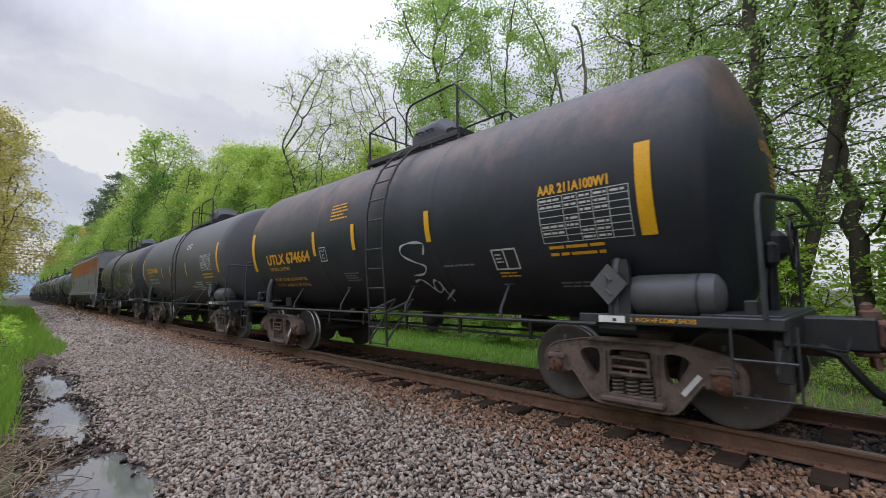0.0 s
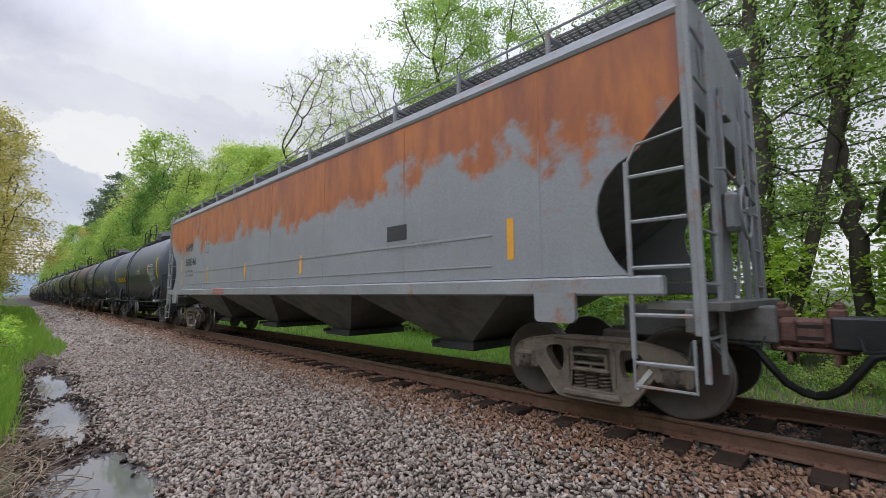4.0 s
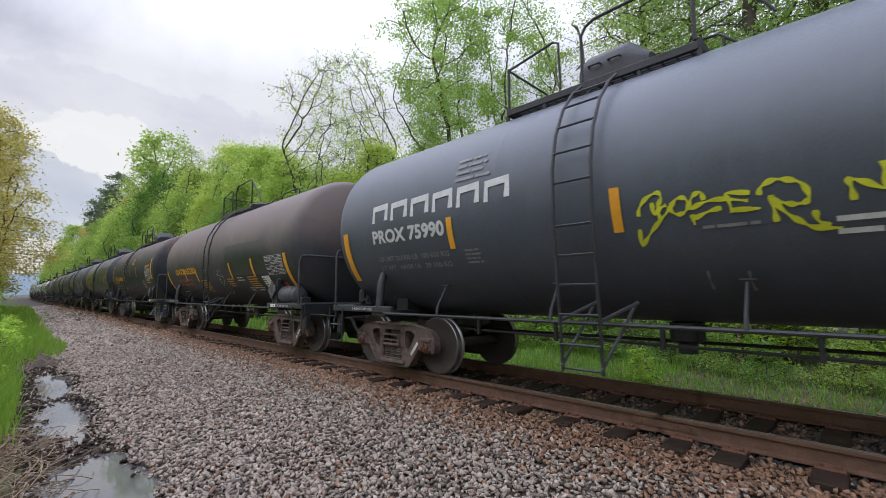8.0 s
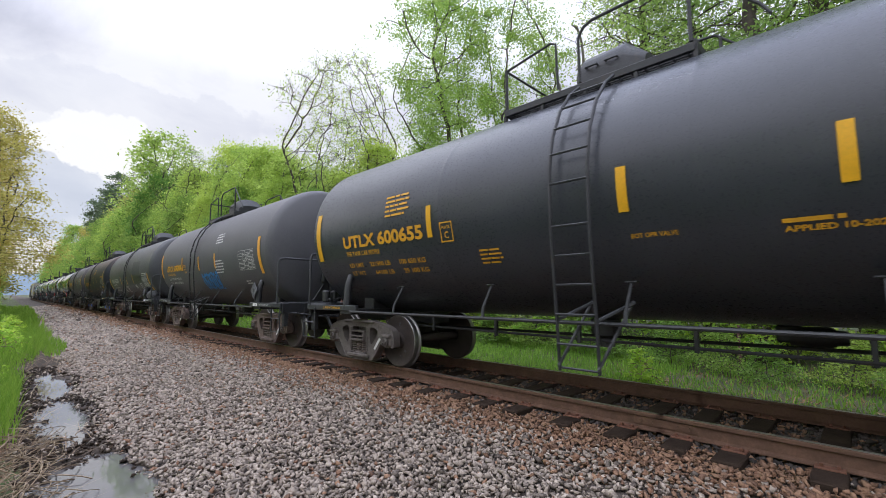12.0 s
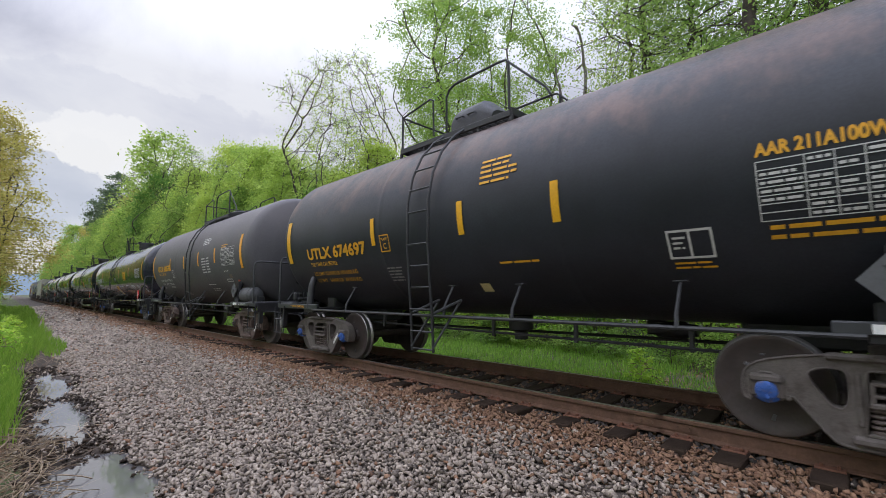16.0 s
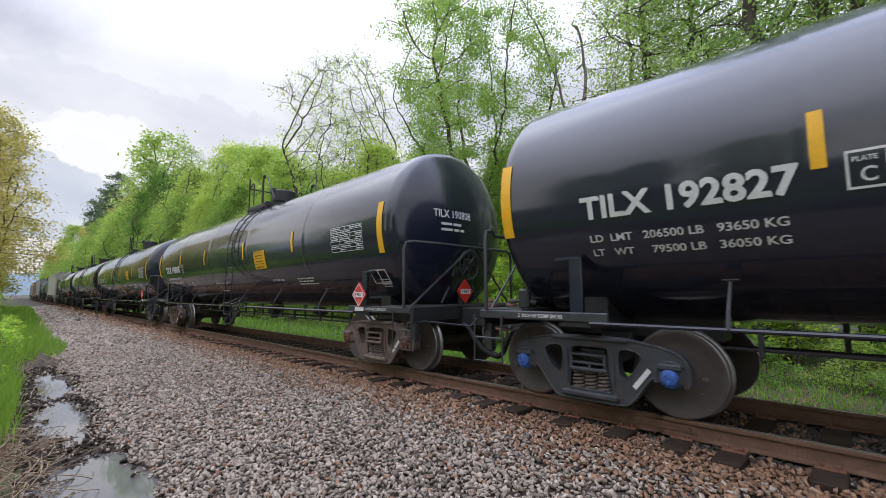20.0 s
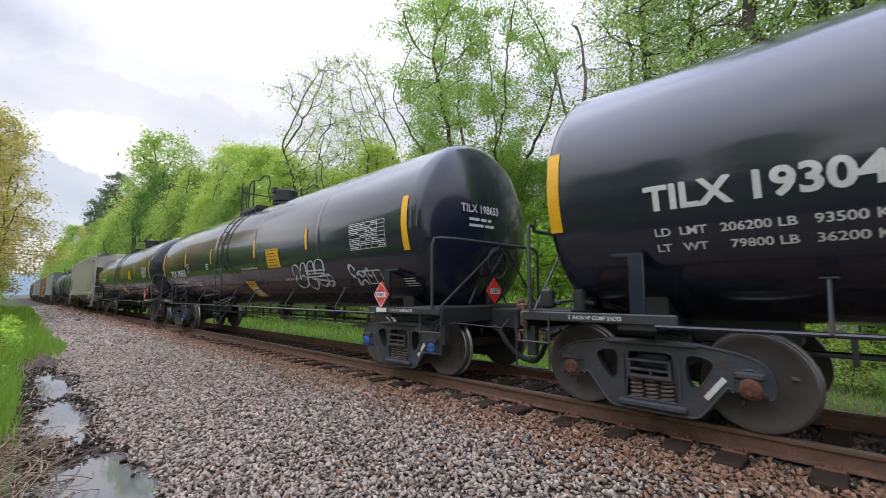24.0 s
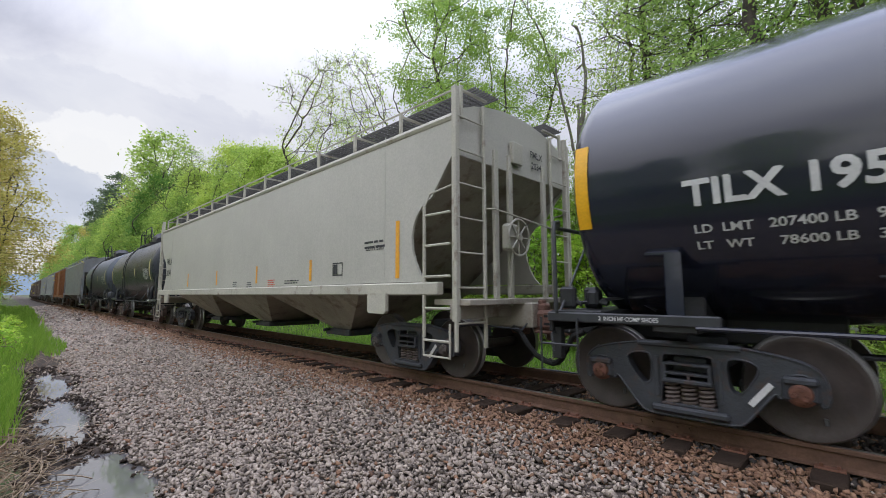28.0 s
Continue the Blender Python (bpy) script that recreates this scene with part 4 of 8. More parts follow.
def diamond(car, x, y, z, r, face, label, un=False):
    s = Shape().plate([(x, z + r), (x + r, z), (x, z - r), (x - r, z)], y - 0.012, y + 0.012)
    pl = part("placard", s, face, car, label)
    if un:
        w = wrap_flat(y - 0.017)
        k = r * 0.90
        edge = []
        for a, b in (((0, k), (k, 0)), ((k, 0), (0, -k)), ((0, -k), (-k, 0)), ((-k, 0), (0, k))):
            edge += [(x + a[0], z + a[1]), (x + b[0], z + b[1]), None]
        scrawl(pl, w, edge, 0.012, M_WHITE, 1, "placard_border")
        v, f = rect(x - r * 0.62, z - r * 0.2, x + r * 0.62, z + r * 0.2)
        flat_part("number_panel", v, f, w, M_WHITE, pl)
        text(pl, wrap_flat(y - 0.021), "1987", x - r * 0.48, z - r * 0.13, r * 0.28, M_LETBLK, r * 0.96)
        text(pl, w, "3", x - r * 0.07, z - r * 0.62, r * 0.24, M_WHITE)
    else:
        s = Shape()
        s.box((x, y - 0.02, z + r * 0.35), (r * 0.5, 0.02, r * 0.10), 0.004, (0, 45, 0)).box((x, y - 0.02, z - r * 0.35), (r * 0.5, 0.02, r * 0.10), 0.004, (0, 45, 0))
        s.box((x - r * 0.1, y - 0.02, z), (r * 0.10, 0.02, r * 0.7), 0.004)
        part("placard_clip", s, M_PLACARD, pl)
    return pl


# ---- tank car ----
HEAD_DISH, HEAD_EDGE = 2.2, 0.25
SHORT_TANK, LONG_TANK = (1.53, 2.481), (1.48, 2.457)


def head_depth(R):
    """How far a dished head stands out from the straight shell."""
    rd = R * HEAD_DISH
    return rd - math.sqrt((rd - HEAD_EDGE) ** 2 - (R - HEAD_EDGE) ** 2)


def wrap_head(R, zc, xs):
    return wrap_end(xs + (head_depth(R) + 0.012) / CAR_X, 1, 0.5 / (R * HEAD_DISH), zc)


def tank_shell(R, zc, xs, depth, seams=()):
    """A cylinder with bulged heads: xs is half the straight length."""
    rd, rk = R * HEAD_DISH, HEAD_EDGE
    c = rd - depth
    turn = math.asin((R - rk) / (rd - rk))
    head = [(rd * math.cos(turn * k / 8) - c, rd * math.sin(turn * k / 8)) for k in range(9)]
    head += [(rk * math.cos(turn + (math.pi / 2 - turn) * k / 6), R - rk + rk * math.sin(turn + (math.pi / 2 - turn) * k / 6)) for k in range(1, 6)]
    prof = [(-xs - a, r) for a, r in head]
    ring = sorted(seams)
    prof.append((-xs, R))
    for s_ in ring:
        prof += [(s_ - 0.10, R), (s_ - 0.04, R), (s_ - 0.014, R + 0.004), (s_ + 0.014, R + 0.004), (s_ + 0.04, R), (s_ + 0.10, R)]
    prof.append((xs, R))
    prof += [(xs + a, r) for a, r in reversed(head)]
    prof = [p for i, p in enumerate(prof) if i == 0 or p[0] - prof[i - 1][0] > 1e-5 or abs(p[1] - prof[i - 1][1]) > 1e-5]
    prof.sort(key=lambda p: p[0])
    return Shape().lathe(prof, "x", (0, 0, zc), 96)


def rail_loop(s, pts, r=0.019, n=7):
    return s.tube(pts, r, n)


SHELLS = {}


def tank_car(label, x0, paint, style="short", iron=None, cap=None, full=True, dome="bonnet", steel=None, reservoir=True, lx=None, straight=5.02):
    """A tank car with heads, ladder, top platform, end platforms, trucks and couplers. Returns the car and its lettering surface."""
    iron, cap, steel = iron or M_TRUCKBR, cap or M_CAPGREY, steel or M_FRAMEBLK
    long_car = style == "long"
    R, zc = LONG_TANK if long_car else SHORT_TANK
    xs, depth, tc, end = (7.70, head_depth(R), 6.93, 8.45) if long_car else (straight, head_depth(R), 4.375, 5.95)
    lx0 = lx if lx is not None else (-1.06 if long_car else -0.80)
    lx0 += 0.06
    lx1 = lx0 + (0.50 if long_car else 0.46)
    slide = lx0 + (1.06 if long_car else 0.80)
    car = thing("tank_car", label, "tank car", "freight train cars")
    car.location.x = x0
    wrap = wrap_tank(R, zc)
    key = (style, xs)
    if key not in SHELLS:
        SHELLS[key] = tank_shell(R, zc, xs * CAR_X, depth, (-4.6, -1.5, 1.5, 4.6) if long_car else (-1.62, 1.62)).mesh("tank_shell", M_BLACK, 50)
    part("tank_shell", SHELLS[key], paint, car)
    for s in (1, -1):
        truck(car, s * tc, iron, cap, full)
        # stub sill, end platform and side beams
        sill = Shape().box((s * (tc + end) / 2 - s * 0.4, 0, 0.86), (end - tc + 1.6, 0.42, 0.30), 0.02)
        part("stub_sill", sill, steel, car)
        deck = Shape().box((s * (end - 0.48), 0, 1.03), (0.62, 2.70, 0.05), 0.01).box((s * (end - 0.16), 0, 0.93), (0.05, 2.70, 0.22), 0.01)
        deck.box((s * (end - 0.20), -1.25, 0.70), (0.12, 0.10, 0.34), 0.01).box((s * (end - 0.20), 1.25, 0.70), (0.12, 0.10, 0.34), 0.01)
        part("end_platform", deck, steel, car)
        for sy in (-1, 1):
            part("side_beam", Shape().box((s * (tc + end - 0.55) / 2, sy * 1.37, 0.985), (end - tc + 0.25, 0.07, 0.10), 0.012), M_RAILPIPE if sy < 0 else steel, car)
        # saddle and bolster webs between the sill and the tank
        sad = Shape().box((s * tc, 0, 0.92), (0.40, 2.74, 0.09), 0.012)
        for sy in (-1, 1):
            sad.box((s * tc, sy * 0.60, 1.08), (0.30, 0.5, 0.36), 0.02)
        part("saddle", sad, steel, car)
        for sy in (-1, 1):
            if long_car:
                post = Shape().box((s * tc, sy * 1.30, 1.28), (0.16, 0.05, 0.66), 0.01).box((s * (tc + 0.1), sy * 1.22, 1.60), (0.34, 0.20, 0.05), 0.015)
            else:
                post = Shape().tube([(s * tc, sy * 1.34, 0.96), (s * tc, sy * 1.31, 1.38), (s * tc, sy * 1.26, 1.54), (s * tc, sy * 1.20, 1.60)], [0.075, 0.07, 0.062, 0.05], 12)
            part("saddle_post", post, M_RAILPIPE if not long_car else M_GLOSS, car)
        hy, hx, ht = 1.42, end - 0.28, 2.03
        pts = [(s * hx, -hy, 1.03), (s * hx, -hy, ht - 0.12), (s * (hx + 0.01), -hy + 0.04, ht - 0.02), (s * (hx + 0.03), -hy + 0.16, ht), (s * (hx + 0.22), -0.95, ht - 0.02), (s * (hx + 0.24), 0.95, ht - 0.02),
               (s * (hx + 0.03), hy - 0.16, ht), (s * (hx + 0.01), hy - 0.04, ht - 0.02), (s * hx, hy, ht - 0.12), (s * hx, hy, 1.03)]
        hr = Shape().tube(pts, 0.024, 8)
        part("end_handrail", hr, M_RAILPIPE, car)
        steps = Shape()
        sx = s * (end - 0.24)
        steps.tube([(sx - s * 0.30, -1.43, 0.98), (sx - s * 0.30, -1.43, 0.42), (sx + s * 0.16, -1.43, 0.42), (sx + s * 0.16, -1.43, 0.98)], 0.014, 6)
        steps.tube([(sx - s * 0.30, -1.43, 0.70), (sx + s * 0.16, -1.43, 0.70)], 0.013, 6)
        part("sill_step", steps, M_RAILPIPE, car)
        coupler(car, s * (end + 0.02), s)
    # running pipe along the side with brackets up to the tank
    for sy in (-1, 1):
        part("side_pipe", Shape().tube([(-tc + 0.2, sy * 1.40, 0.93), (tc - 0.2, sy * 1.40, 0.93)], 0.021, 8), M_GLOSS if long_car else M_RAILPIPE, car)
    nbr = 6 if long_car else 4
    for k in range(nbr):
        bx = -tc + 1.5 + (2 * tc - 3.0) * k / (nbr - 1)
        if abs(bx - lx0 - 0.2) < 0.4:
            bx += 0.7
        b = Shape().tube([(bx, -1.40, 0.93), (bx, -1.39, 1.05), (bx, -1.20, 1.34)], [0.026, 0.018, 0.015], 6).box((bx, -1.19, 1.345), (0.13, 0.08, 0.016), 0.004)
        part("pipe_bracket", b, M_RAILPIPE, car)
    # ladder up the side
    off, bar = (0.06, 0.015) if long_car else (0.11, 0.020)
    arc = [(R + off, a) for a in (0.1, 0.35, 0.6, 0.85, 1.02)]
    for sx_ in (lx0, lx1):
        pts = [(sx_, -1.53, 0.45), (sx_, -1.56, 0.95), (sx_, -R - off, 1.9)] + [(sx_, -r * math.cos(a), (zc + r * math.sin(a)) / CAR_Z) for r, a in arc]
        part("ladder_stile", Shape().tube(pts, bar, 6), steel, car)
    lad_rungs = [(-1.53, 0.48), (-1.56, 0.72), (-1.58, 1.02), (-1.585, 1.32), (-1.59, 1.62), (-R - off, 1.92)] + [(-(R + off) * math.cos(a), (zc + (R + off) * math.sin(a)) / CAR_Z) for a in (0.0, 0.21, 0.42, 0.63, 0.84)]
    if full:
        for ry, rz in lad_rungs:
            part("ladder_rung", Shape().tube([(lx0, ry, rz), (lx1, ry, rz)], 0.013, 6), M_RAILPIPE, car)
    for sx_ in (lx0, lx1):
        bkt = Shape()
        bkt.tube([(sx_ - 0.02, -1.56, 0.95), (sx_ + 0.28, -1.25, 1.14)], 0.02, 6).tube([(sx_, -1.55, 0.5), (sx_ + 0.25, -1.2, 1.15)], 0.018, 6)
        part("ladder_bracket", bkt, M_RAILPIPE, car)
    # platform and rails on top; some long cars carry a wavy handrail past the manway
    wavy = long_car and lx0 < 0
    manway = -0.03 + slide if wavy else -1.03 + slide
    px0, px1 = (-1.55 + slide, -0.30 + slide) if wavy else (-1.78 + slide, -0.45 + slide) if long_car else (-2.05 + slide, 0.55 + slide)
    zt = (zc + R) / CAR_Z
    plat = Shape()
    for sy in (-1, 1):
        plat.box(((px0 + px1) / 2, sy * 0.78, zt - 0.09), (px1 - px0, 0.03, 0.09), 0.006)
        for k in range(6):
            plat.box(((px0 + px1) / 2, sy * (0.45 + 0.058 * k), zt - 0.055), (px1 - px0, 0.022, 0.03), 0.003)
        for k in range(int((px1 - px0) / 0.16)):
            plat.box((px0 + 0.08 + 0.16 * k, sy * 0.60, zt - 0.058), (0.02, 0.34, 0.02), 0.003)
    plat.box((px0, 0, zt - 0.06), (0.04, 1.54, 0.12), 0.006).box((px1, 0, zt - 0.06), (0.04, 1.54, 0.12), 0.006)
    for k in range(5):
        xx = px0 + (px1 - px0) * k / 4
        plat.box((xx, -0.76, zt - 0.20), (0.05, 0.05, 0.16), 0.006).box((xx, 0.76, zt - 0.20), (0.05, 0.05, 0.16), 0.006)
    part("top_platform", plat, M_FRAMEBLK, car)
    rr = Shape()
    lo, hi = zt + 0.56, zt + 0.72
    fore, aft = (0.45, 0.62) if wavy else (0.40, 1.03) if long_car else (0.90, 1.22)
    for sy in (-1, 1):
        y = 0.76 * sy
        rr.tube([(px0 + 0.03, y, zt - 0.05), (px0 + 0.03, y, lo + 0.28 if long_car else lo)], 0.022, 7)
        rr.tube([(px0 + 0.03, y, lo - 0.02), (px0 + fore - 0.10, y, lo + 0.10), (px0 + fore - 0.02, y, lo + 0.06), (px0 + fore, y, zt)], 0.017, 7)
        rr.tube([(px0 + aft, y, zt - 0.02), (px0 + aft, y, hi - 0.16), (px0 + aft + 0.07, y, hi - 0.05), (px0 + aft + 0.2, y, hi), (px1 - 0.25, y, hi + 0.02)], 0.020, 7)
        rr.tube([(px1 - (0.25 if long_car else 0.04), y, zt - 0.02), (px1 - (0.25 if long_car else 0.04), y, hi + (0.03 if long_car else -0.03))], 0.024, 7)
        if wavy:
            rr.tube([(px1 - 0.25, y, hi + 0.02), (px1 + 0.15, y, hi - 0.05), (px1 + 0.55, y, hi + 0.03), (px1 + 0.85, y, hi - 0.05), (px1 + 0.95, y, hi - 0.30), (px1 + 0.85, y, hi - 0.45), (px1 + 1.0, y, zt - 0.05)], 0.018, 7)
        elif long_car:
            rr.tube([(px1 - 0.25, y, hi + 0.02), (px1 - 0.10, y, hi + 0.03), (px1 + 0.02, y, hi - 0.05), (px1 + 0.52, y, zt + 0.05), (px1 + 0.58, y, zt), (px1 + 0.55, y, zt - 0.06)], 0.018, 7)
        else:
            rr.tube([(px1 - 0.25, y, hi + 0.02), (px1 - 0.10, y, hi + 0.01), (px1 - 0.02, y, hi - 0.06), (px1 + 0.60, y, zt + 0.10), (px1 + 0.68, y, zt - 0.03)], 0.018, 7)
    rr.tube([(px0 + 0.03, -0.76, lo - 0.02), (px0 + 0.03, 0.76, lo - 0.02)], 0.018, 7)
    part("platform_handrail", rr, M_FRAMEBLK, car)
    dm = Shape()
    if dome == "bonnet":
        cx = -0.36 + slide
        half = [(-0.44, -0.06), (-0.44, 0.30), (-0.40, 0.42), (-0.28, 0.53), (-0.10, 0.57)]
        ring = half + [(-y, z) for y, z in reversed(half)]
        ends = []
        for bx, k in ((cx - 0.68, 0.80), (cx - 0.60, 0.97), (cx - 0.02, 1.0), (cx + 0.26, 0.56)):
            ends.append([(bx, y * (0.9 + 0.1 * k), zt + (z * k if z > 0 else z)) for y, z in ring])
        nb = len(ring)
        dm.add([p for e in ends for p in e], [(i * nb + j, (i + 1) * nb + j, (i + 1) * nb + (j + 1) % nb, i * nb + (j + 1) % nb) for i in range(3) for j in range(nb)] + [tuple(range(nb)), tuple(range(3 * nb, 4 * nb))[::-1]])
        for by in (-0.20, 0.0, 0.20):
            dm.box((cx - 0.69, by, zt + 0.20), (0.05, 0.06, 0.05), 0.01)
        for hx in (cx - 0.44, cx - 0.16):
            part("bonnet_handle", Shape().tube([(hx - 0.08, -0.40, zt + 0.30), (hx - 0.08, -0.48, zt + 0.30), (hx + 0.08, -0.48, zt + 0.30), (hx + 0.08, -0.40, zt + 0.30)], 0.014, 6), M_FRAMEBLK, car)
    elif dome == "round":
        dm.lathe([(zt - 0.2, 0.0), (zt - 0.2, 0.30), (zt + 0.03, 0.30), (zt + 0.04, 0.37), (zt + 0.09, 0.37), (zt + 0.10, 0.30), (zt + 0.13, 0.30), (zt + 0.14, 0.36), (zt + 0.44, 0.36), (zt + 0.47, 0.33), (zt + 0.48, 0.0)], "z", (manway, 0, 0), 28)
        part("relief_valve", Shape().tube([(manway + 1.0, 0, zt - 0.08), (manway + 1.0, 0, zt + 0.12)], 0.13, 12), M_FRAMEBLK, car)
        part("housing_latch", Shape().box((manway, -0.34, zt + 0.44), (0.22, 0.14, 0.16), 0.02), M_FRAMEBLK, car)
    else:
        dm.lathe([(zt - 0.2, 0.0), (zt - 0.2, 0.32), (zt + 0.20, 0.32), (zt + 0.23, 0.28), (zt + 0.25, 0.0)], "z", (-0.5 + slide, 0, 0), 20)
        dm.box((0.05 + slide, 0, zt + 0.1), (0.2, 0.2, 0.22), 0.03)
    part("valve_bonnet" if dome != "round" else "manway_housing", dm, M_FRAMEBLK, car)
    # gear below: bottom outlet, brake rods, pipes
    low = Shape().lathe([(0.55, 0.0), (0.55, 0.11), (0.66, 0.11), (0.70, 0.20), (0.90, 0.20)], "z", (0.1, 0, 0), 14)
    part("bottom_outlet", low, M_FRAMEBLK, car)
    rods = Shape().tube([(-tc + 0.9, -0.55, 0.70), (tc - 0.9, -0.60, 0.66)], 0.018, 6).tube([(-tc + 0.9, 0.4, 0.62), (tc - 0.9, 0.4, 0.66)], 0.022, 6)
    for k in range(9 if long_car else 5):
        xx = -tc + 1.6 + (2 * tc - 3.2) * k / (8 if long_car else 4)
        rods.box((xx, -0.58, 0.74), (0.05, 0.05, 0.22), 0.006)
    part("brake_rigging", rods, M_FRAMEBLK, car)
    cyl = Shape().lathe([(1.4, 0.0), (1.4, 0.10), (1.75, 0.11), (1.8, 0.08), (1.9, 0.07), (1.9, 0.0)], "x", (0.7, 0.35, 0.78), 14)
    cyl.box((2.1, 0.35, 0.80), (0.25, 0.12, 0.18), 0.02)
    part("brake_cylinder", cyl, M_FRAMEBLK, car)
    if long_car:
        tr = Shape()
        for zz in (0.58, 0.74):
            tr.tube([(-tc + 2.2, 0.9, zz), (tc - 1.6, 0.9, zz)], 0.016, 6)
        for k in range(7):
            xx = -tc + 2.2 + (2 * tc - 3.8) * k / 6
            tr.box((xx, 0.9, 0.76), (0.06, 0.05, 0.46), 0.006)
        part("pipe_rack", tr, M_FRAMEBLK, car)
    # brake wheel and stand at the leading end
    by = 0.05
    bw = Shape().box((end - 0.40, by, 1.30), (0.10, 0.16, 0.56), 0.03).box((end - 0.36, by - 0.22, 1.62), (0.12, 0.20, 0.24), 0.04).tube([(end - 0.38, by + 0.1, 1.9), (end - 0.38, by + 0.12, 1.06)], 0.02, 6)
    for dy in (-0.5, 0.5):
        part("stand_brace", Shape().tube([(end - 0.42, by, 1.78), (end - 0.42, by + dy, 1.08)], 0.018, 6), M_RAILPIPE, car)
    ring = [(end - 0.20, by + 0.25 * math.cos(a * math.pi / 10), 1.72 + 0.25 * math.sin(a * math.pi / 10)) for a in range(21)]
    wheel_s = Shape().tube(ring, 0.016, 6)
    for k in range(4):
        a = k * math.pi / 4
        wheel_s.tube([(end - 0.21, by - 0.25 * math.cos(a), 1.72 - 0.25 * math.sin(a)), (end - 0.21, by + 0.25 * math.cos(a), 1.72 + 0.25 * math.sin(a))], 0.012, 5)
    part("brake_stand", bw.box((end - 0.34, by + 0.05, 1.72), (0.20, 0.30, 0.30), 0.06), steel, car)
    part("brake_wheel", wheel_s, M_FRAMEBLK, car)
    # valve gear on the rear platform
    for k in range(6):
        vx, vy = -end + 0.35 + random.uniform(-0.1, 0.35), -1.1 + 0.16 * k
        v = Shape().box((vx, vy, 1.15 + random.uniform(0, 0.05)), (random.uniform(0.10, 0.2), random.uniform(0.1, 0.14), random.uniform(0.16, 0.28)), 0.03).tube([(vx, vy, 1.15), (vx + 0.16, vy + 0.02, 1.12)], 0.028, 7)
        part("air_valve", v, M_FRAMEBLK, car)
    part("air_pipe", Shape().tube([(-end + 0.3, -0.9, 1.12), (-end + 0.9, -0.8, 1.2), (-end + 1.1, -0.6, 1.05)], 0.02, 6), M_FRAMEBLK, car)
    if reservoir:
        rv = Shape().lathe([(-0.46, 0.0), (-0.44, 0.12), (-0.39, 0.185), (-0.33, 0.20), (0.33, 0.20), (0.39, 0.185), (0.44, 0.12), (0.46, 0.0)], "x", (end - 1.05, -1.19, 1.21), 24)
        part("air_reservoir", rv, M_TANKGREY, car, "horizontal grey steel air reservoir")
        part("reservoir_strap", Shape().lathe([(-0.012, 0.19), (-0.012, 0.205), (0.012, 0.205), (0.012, 0.19)], "x", (end - 0.80, -1.19, 1.21), 20), M_FRAMEBLK, car)
        part("placard_bracket", Shape().plate([(end - 1.52, 0.98), (end - 1.41, 0.98), (end - 1.41, 1.46), (end - 1.43, 1.56), (end - 1.50, 1.56), (end - 1.52, 1.46)], -1.39, -1.33), steel, car)
        part("reservoir_bracket", Shape().box((end - 0.4, -1.2, 1.1), (0.10, 0.2, 0.14), 0.01), M_FRAMEBLK, car)
    return car, wrap


def end_diamond(car, x, y, z, r):
    """A hazard placard that faces along the line."""
    rim = [(y, z + r), (y + r, z), (y, z - r), (y - r, z)]
    s = Shape().add([(x, a, b) for a, b in rim] + [(x + 0.02, a, b) for a, b in rim], [(3, 2, 1, 0), (4, 5, 6, 7)] + [(i, (i + 1) % 4, 4 + (i + 1) % 4, 4 + i) for i in range(4)])
    pl = part("end_placard", s, M_RED, car, "red and white diamond hazard placard")
    v, f = rect(y - r * 0.62, z - r * 0.2, y + r * 0.62, z + r * 0.2)
    flat_part("number_panel", v, f, lambda a, b: (x * CAR_X + 0.024, a, b * CAR_Z), M_WHITE, pl)
    text(pl, lambda a, b: (x * CAR_X + 0.028, a, b * CAR_Z), "1987", y - r * 0.48, z - r * 0.13, r * 0.28, M_LETBLK, r * 0.96)


def placard_post(car, x, face, un=False):
    part("placard_post", Shape().box((x, -1.40, 1.185), (0.045, 0.03, 0.31), 0.004), M_RAILPIPE, car)
    diamond(car, x, -1.44, 1.32 if not un else 1.22, 0.20 if not un else 0.21, face, "red and white diamond hazard placard" if un else "empty diamond placard holder", un)


def shoe_stencil(car, tc, end, material):
    for s in (1, -1):
        w = wrap_flat(-1.41)
        x = s * (tc + 0.45)
        v, f = rect(x - 0.46, 0.955, x + 0.46, 1.015)
        if s > 0:
            flat_part("stencil_strip", *rect(x - 0.62, 0.952, x - 0.34, 1.018), w, M_WHITE, car)
        text(car, w, "2", x - 0.29, 0.966, 0.040, material)
        text(car, w, "INCH HF COMP SHOES", x - 0.23, 0.966, 0.040, material, 0.55)


